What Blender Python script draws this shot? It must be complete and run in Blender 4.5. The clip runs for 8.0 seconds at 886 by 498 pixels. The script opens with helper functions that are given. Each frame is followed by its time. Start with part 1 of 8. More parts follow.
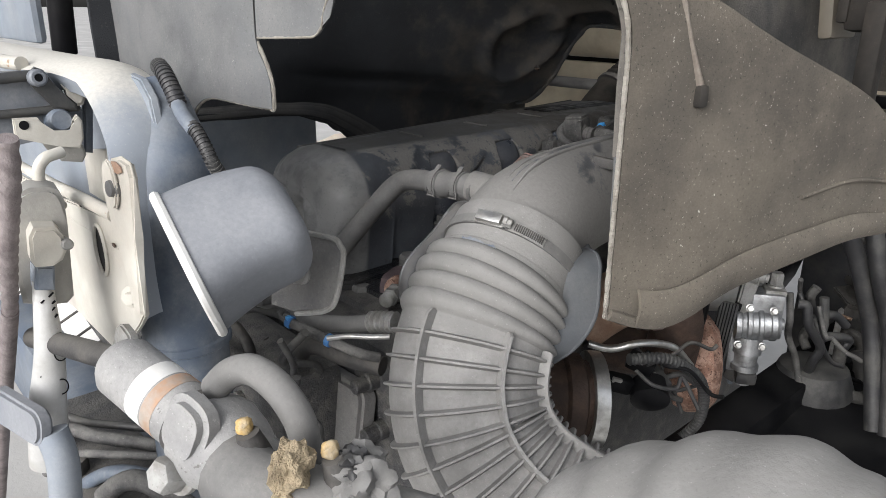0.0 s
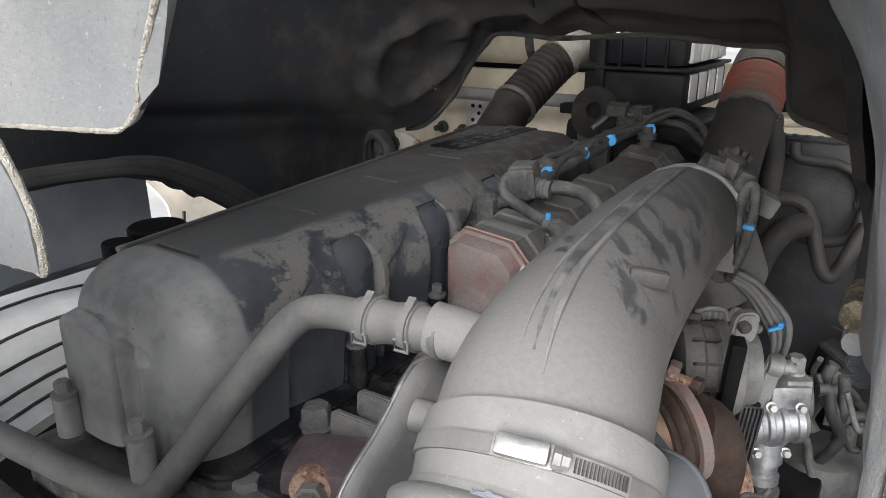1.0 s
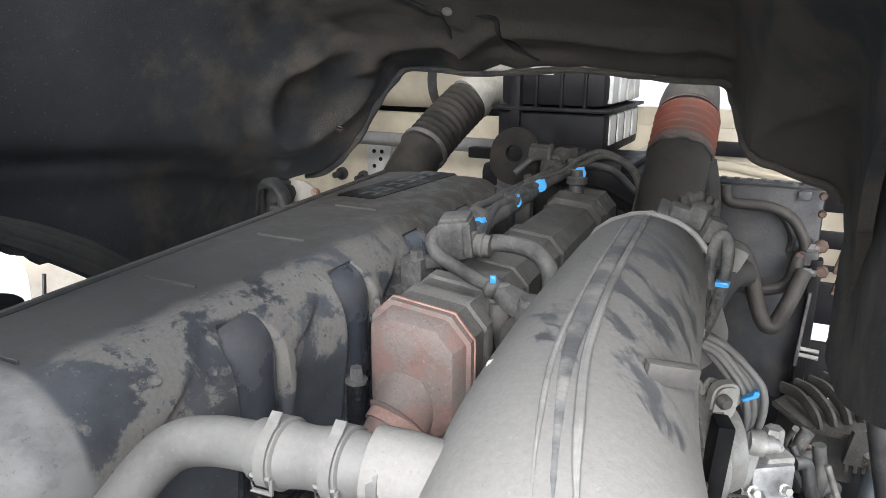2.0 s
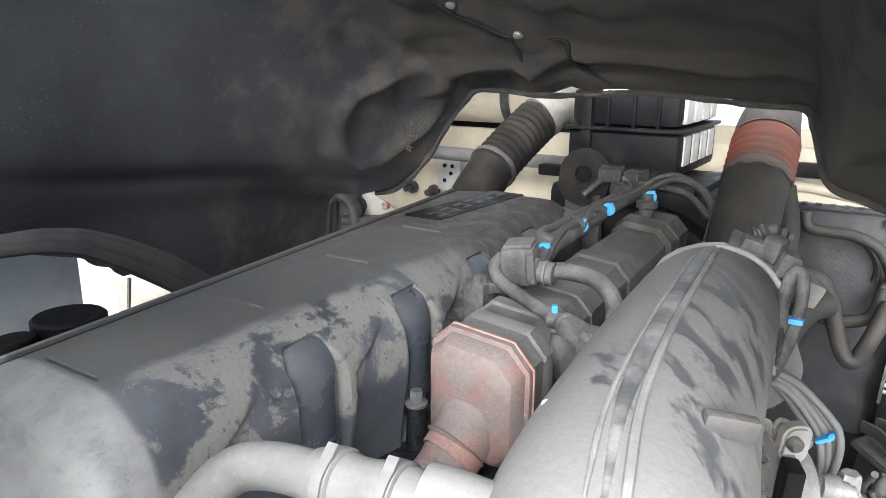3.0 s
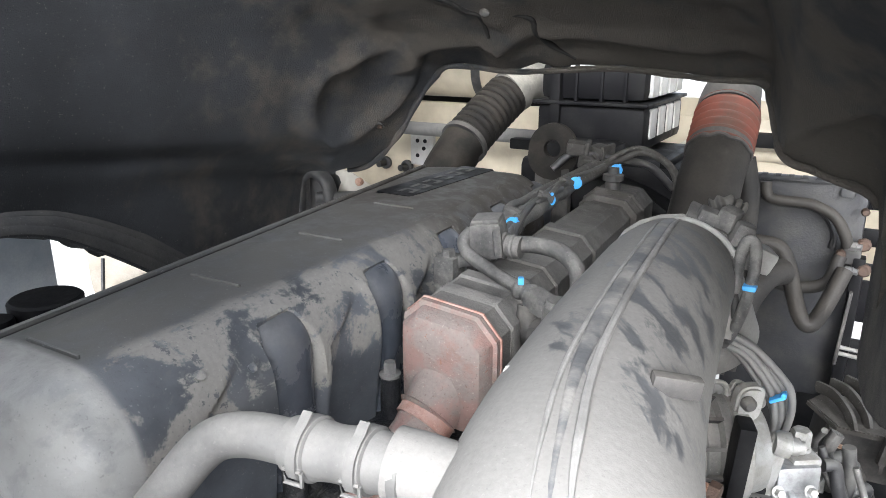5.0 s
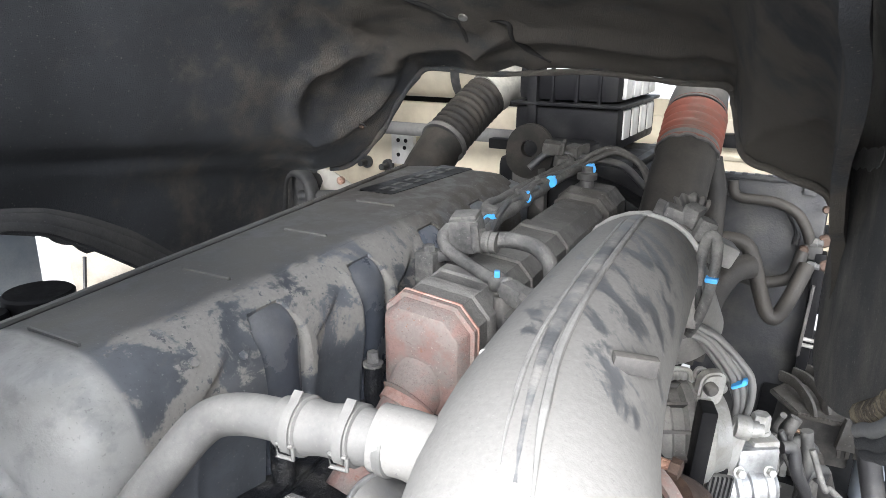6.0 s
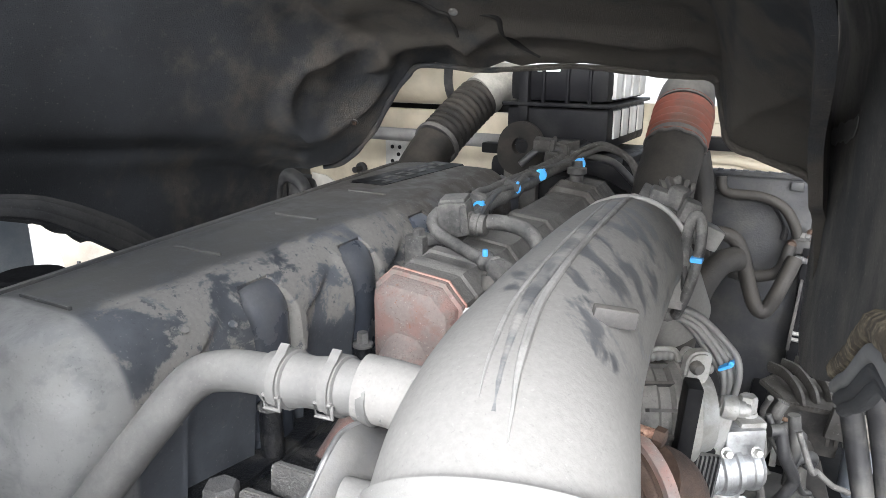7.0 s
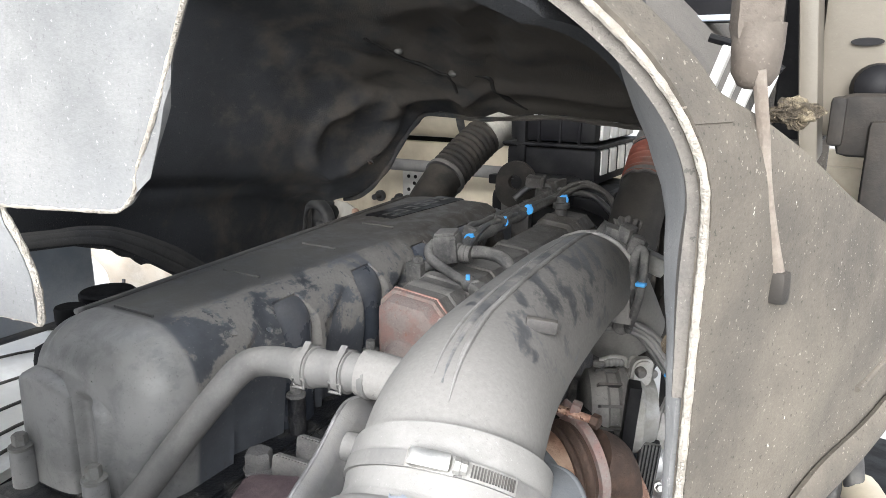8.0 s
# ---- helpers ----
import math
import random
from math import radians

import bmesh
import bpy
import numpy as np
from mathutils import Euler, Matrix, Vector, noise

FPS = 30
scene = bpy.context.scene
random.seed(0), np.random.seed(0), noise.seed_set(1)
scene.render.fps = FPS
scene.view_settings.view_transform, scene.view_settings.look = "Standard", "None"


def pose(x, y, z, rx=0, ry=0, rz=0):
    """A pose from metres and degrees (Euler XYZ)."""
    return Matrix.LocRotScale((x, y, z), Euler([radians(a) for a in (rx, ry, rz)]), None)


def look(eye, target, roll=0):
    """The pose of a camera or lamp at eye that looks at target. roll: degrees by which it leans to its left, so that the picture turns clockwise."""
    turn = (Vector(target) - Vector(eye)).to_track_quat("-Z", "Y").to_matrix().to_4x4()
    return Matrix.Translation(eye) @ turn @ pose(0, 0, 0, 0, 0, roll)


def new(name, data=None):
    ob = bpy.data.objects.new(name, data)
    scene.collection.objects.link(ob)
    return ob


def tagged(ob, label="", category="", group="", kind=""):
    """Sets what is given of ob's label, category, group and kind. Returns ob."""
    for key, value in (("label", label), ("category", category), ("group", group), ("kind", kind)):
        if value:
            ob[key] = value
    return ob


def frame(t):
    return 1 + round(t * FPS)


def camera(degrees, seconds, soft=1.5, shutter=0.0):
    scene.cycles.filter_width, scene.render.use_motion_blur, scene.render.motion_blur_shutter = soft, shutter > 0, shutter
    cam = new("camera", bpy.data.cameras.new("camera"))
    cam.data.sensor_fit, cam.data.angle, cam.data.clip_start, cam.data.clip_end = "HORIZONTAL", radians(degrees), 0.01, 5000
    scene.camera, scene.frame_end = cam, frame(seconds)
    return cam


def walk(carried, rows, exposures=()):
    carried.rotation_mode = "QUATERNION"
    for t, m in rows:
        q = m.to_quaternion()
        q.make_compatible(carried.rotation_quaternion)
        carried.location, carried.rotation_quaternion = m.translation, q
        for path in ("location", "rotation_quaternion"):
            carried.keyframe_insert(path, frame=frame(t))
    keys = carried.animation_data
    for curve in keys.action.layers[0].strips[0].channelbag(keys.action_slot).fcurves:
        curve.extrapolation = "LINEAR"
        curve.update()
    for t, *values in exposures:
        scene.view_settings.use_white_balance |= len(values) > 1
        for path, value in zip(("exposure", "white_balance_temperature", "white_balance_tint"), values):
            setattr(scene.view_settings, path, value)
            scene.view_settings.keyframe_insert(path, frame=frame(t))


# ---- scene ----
cam = camera(64.4, 8.0, soft=0.75)
PATH = [
    (0, (0.02, 0.023, 1.62), (-1.391, 1.284, 0.972), 0.4),
    (0.2, (-0.075, 0.078, 1.632), (-1.457, 1.349, 0.94), 0.0),
    (0.5, (-0.209, 0.166, 1.637), (-1.539, 1.484, 0.935), 0.2),
    (0.8, (-0.292, 0.212, 1.643), (-1.523, 1.634, 0.968), -0.3),
    (1, (-0.332, 0.252, 1.640), (-1.430, 1.788, 0.976), -0.4),
    (1.2, (-0.372, 0.287, 1.636), (-1.256, 1.959, 0.990), 0.0),
    (2.3, (-0.453, 0.385, 1.606), (-1.323, 2.109, 1.085), 0.5),
    (2.5, (-0.45, 0.381, 1.614), (-1.386, 2.071, 1.096), 0.6),
    (3, (-0.443, 0.38, 1.628), (-1.484, 2.008, 1.114), 0.4),
    (3.5, (-0.438, 0.388, 1.634), (-1.497, 2.005, 1.121), 0.4),
    (4, (-0.435, 0.387, 1.638), (-1.495, 2.004, 1.127), 0.1),
    (4.5, (-0.428, 0.372, 1.644), (-1.452, 2.002, 1.1), -0.1),
    (5, (-0.425, 0.365, 1.636), (-1.399, 2.011, 1.051), -0.1),
    (5.2, (-0.428, 0.365, 1.624), (-1.39, 2.015, 1.029), -0.0),
    (6.3, (-0.4, 0.325, 1.647), (-1.317, 2.007, 1.072), 0.2),
    (6.5, (-0.401, 0.334, 1.63), (-1.319, 2.02, 1.07), 0.1),
    (7, (-0.387, 0.317, 1.606), (-1.311, 2.007, 1.067), 0.3),
    (7.5, (-0.359, 0.275, 1.628), (-1.306, 1.956, 1.104), 0.4),
    (8, (-0.26, 0.175, 1.665), (-1.249, 1.845, 1.181), 0.3),
]
EXPOSURES = [(0.0, 0.36, 6250, 11), (0.5, 0.54, 6250, 11), (1.0, 0.95, 6200, 10), (2.5, 2.06, 6050, 10), (3.0, 2.22, 6050, 10), (3.5, 2.16, 6050, 10), (4.5, 2.06, 6050, 10), (5.0, 2.10, 6050, 10), (6.5, 2.22, 6050, 10), (7.0, 1.96, 6050, 10), (7.5, 1.86, 6050, 10), (8.0, 1.6, 6150, 10)]
walk(cam, [(t, look(eye, target, roll)) for t, eye, target, roll in PATH], EXPOSURES)

# ---- world and light ----
world = bpy.data.worlds.new("overcast_sky")
scene.world = world
world.use_nodes = True
wn, wl = world.node_tree.nodes, world.node_tree.links
sky = wn.new("ShaderNodeTexSky")
sky.sky_type, sky.sun_disc = "NISHITA", False
sky.sun_elevation, sky.sun_rotation = radians(27), radians(164)
sky.air_density, sky.dust_density, sky.ozone_density = 1.0, 5.0, 0.6
haze = wn.new("ShaderNodeHueSaturation")
haze.inputs["Saturation"].default_value = 0.25
wl.new(sky.outputs[0], haze.inputs["Color"])
wl.new(haze.outputs[0], wn["Background"].inputs[0])
wn["Background"].inputs[1].default_value = 0.15

sun = new("sun", bpy.data.lights.new("sun", "SUN"))
sun.data.energy, sun.data.angle, sun.data.color = 1.5, radians(60), (1.0, 0.985, 0.96)
SUN_FROM = Vector((0.24, -0.82, 0.44))
sun.matrix_world = look(SUN_FROM, (0, 0, 0))


# ---- materials ----
def links_of(name):
    m = bpy.data.materials.new(name)
    m.use_nodes = True
    return m, m.node_tree.nodes, m.node_tree.links


def noise_node(n, l, co, scale, detail=6.0, rough=0.6, stretch=None, warp=0.0, turn=0.0):
    t = n.new("ShaderNodeTexNoise")
    t.inputs["Scale"].default_value, t.inputs["Detail"].default_value, t.inputs["Roughness"].default_value = scale, detail, rough
    t.inputs["Distortion"].default_value = warp
    if stretch:
        mp = n.new("ShaderNodeMapping")
        mp.vector_type = "TEXTURE"
        mp.inputs["Rotation"].default_value = (0, 0, radians(turn))
        mp.inputs["Scale"].default_value = tuple(1 / k for k in stretch)
        l.new(co, mp.inputs[0])
        co = mp.outputs[0]
    l.new(co, t.inputs["Vector"])
    return t.outputs["Fac"]


def ramp(n, l, src, lo, hi, a=0.0, b=1.0):
    r = n.new("ShaderNodeMapRange")
    r.interpolation_type = "SMOOTHSTEP"
    for k, v in (("From Min", lo), ("From Max", hi), ("To Min", a), ("To Max", b)):
        r.inputs[k].default_value = v
    l.new(src, r.inputs["Value"])
    return r.outputs["Result"]


def calc(n, l, op, a, b):
    m = n.new("ShaderNodeMath")
    m.operation = op
    for k, v in enumerate((a, b)):
        if isinstance(v, (int, float)):
            m.inputs[k].default_value = v
        else:
            l.new(v, m.inputs[k])
    return m.outputs[0]


def blend(n, l, fac, a, b):
    m = n.new("ShaderNodeMix")
    m.data_type = "RGBA"
    for k, v in ((0, fac), (6, a), (7, b)):
        if isinstance(v, (int, float)):
            m.inputs[k].default_value = v
        elif isinstance(v, tuple):
            m.inputs[k].default_value = (*v, 1)
        else:
            l.new(v, m.inputs[k])
    return m.outputs[2]


def surface(name, base, rough=0.6, metal=0.0, second=None, amount=0.5, scale=18.0, sharp=0.08, up=0.0, bump=0.15,
            grain=220.0, second_rough=None, stretch=None, tone=0.25, third=None, third_amount=0.4, third_scale=60.0, coat=0.0, detail=7.0, warp=0.0, zone=None, speck=0.08, spec=0.5, axis_tint=(), turn=0.0):
    """Base colour with fine tone changes, a second layer (dust, rust, wear) in patches, settled on upward faces by 'up'."""
    m, n, l = links_of(name)
    b = n["Principled BSDF"]
    co = n.new("ShaderNodeTexCoord").outputs["Object"]
    fine = noise_node(n, l, co, grain, 3.0, 0.7)
    mid = noise_node(n, l, co, scale * 0.45, 5.0, 0.6, stretch)
    col = blend(n, l, ramp(n, l, mid, 0.3, 0.7), tuple(c * (1 - tone) for c in base), tuple(min(1, c * (1 + tone)) for c in base))
    rough_out = None
    if second:
        patch = noise_node(n, l, co, scale, detail, 0.62, stretch, warp, turn)
        value = calc(n, l, "ADD", patch, calc(n, l, "MULTIPLY", fine, 0.12))
        if up:
            g = n.new("ShaderNodeNewGeometry")
            sep = n.new("ShaderNodeSeparateXYZ")
            l.new(g.outputs["Normal"], sep.inputs[0])
            value = calc(n, l, "ADD", value, calc(n, l, "MULTIPLY", sep.outputs[2], up))
        if zone:
            pos = n.new("ShaderNodeSeparateXYZ")
            l.new(co, pos.inputs[0])
            for axis, lo, hi, at_lo, at_hi in zone:
                value = calc(n, l, "ADD", value, ramp(n, l, pos.outputs[axis], lo, hi, at_lo, at_hi))
        edge = 0.56 + 0.36 * (0.5 - amount) + up * 0.45
        fac = ramp(n, l, value, edge - sharp, edge + sharp)
        sec = blend(n, l, ramp(n, l, fine, 0.25, 0.75), tuple(c * 0.92 for c in second), tuple(min(1, c * 1.06) for c in second))
        col = blend(n, l, fac, col, sec)
        rough_out = ramp(n, l, fac, 0.0, 1.0, rough, rough if second_rough is None else second_rough)
    if third:
        spots = ramp(n, l, noise_node(n, l, co, third_scale, 4.0, 0.7), 0.72 - 0.25 * third_amount, 0.78 - 0.25 * third_amount)
        col = blend(n, l, spots, col, third)
    for tint, axis, lo, hi, gloss in axis_tint:
        # tint growing along one axis (dust, painted light, painted shade), with its own roughness
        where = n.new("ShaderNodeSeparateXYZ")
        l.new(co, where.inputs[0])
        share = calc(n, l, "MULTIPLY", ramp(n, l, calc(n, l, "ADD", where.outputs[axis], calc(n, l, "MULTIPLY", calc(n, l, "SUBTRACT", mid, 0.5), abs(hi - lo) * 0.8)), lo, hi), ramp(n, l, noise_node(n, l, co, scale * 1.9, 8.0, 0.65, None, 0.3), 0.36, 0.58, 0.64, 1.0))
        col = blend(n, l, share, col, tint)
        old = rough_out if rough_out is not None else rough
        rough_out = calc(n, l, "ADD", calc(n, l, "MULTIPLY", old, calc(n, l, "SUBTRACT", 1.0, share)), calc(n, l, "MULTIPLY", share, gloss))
    if speck:
        grit = noise_node(n, l, co, 330.0, 2.0, 0.6)
        light = ramp(n, l, grit, 0.66, 0.72, 0.0, speck)
        dark = ramp(n, l, grit, 0.36, 0.30, 0.0, speck)
        col = blend(n, l, light, col, tuple(min(1, c * 1.6 + 0.05) for c in (second or base)))
        col = blend(n, l, dark, col, tuple(c * 0.45 for c in base))
    l.new(col, b.inputs["Base Color"])
    b.inputs["Metallic"].default_value = metal
    b.inputs["Coat Weight"].default_value = coat
    b.inputs["Specular IOR Level"].default_value = spec
    if rough_out is not None:
        l.new(rough_out, b.inputs["Roughness"])
    else:
        l.new(ramp(n, l, mid, 0.2, 0.8, max(0.03, rough - 0.1), min(1, rough + 0.1)), b.inputs["Roughness"])
    if bump:
        bp = n.new("ShaderNodeBump")
        bp.inputs["Strength"].default_value, bp.inputs["Distance"].default_value = bump, 0.008
        l.new(calc(n, l, "ADD", fine, calc(n, l, "MULTIPLY", mid, 1.5)), bp.inputs["Height"])
        l.new(bp.outputs[0], b.inputs["Normal"])
    return m


DUST = (0.34, 0.325, 0.30)
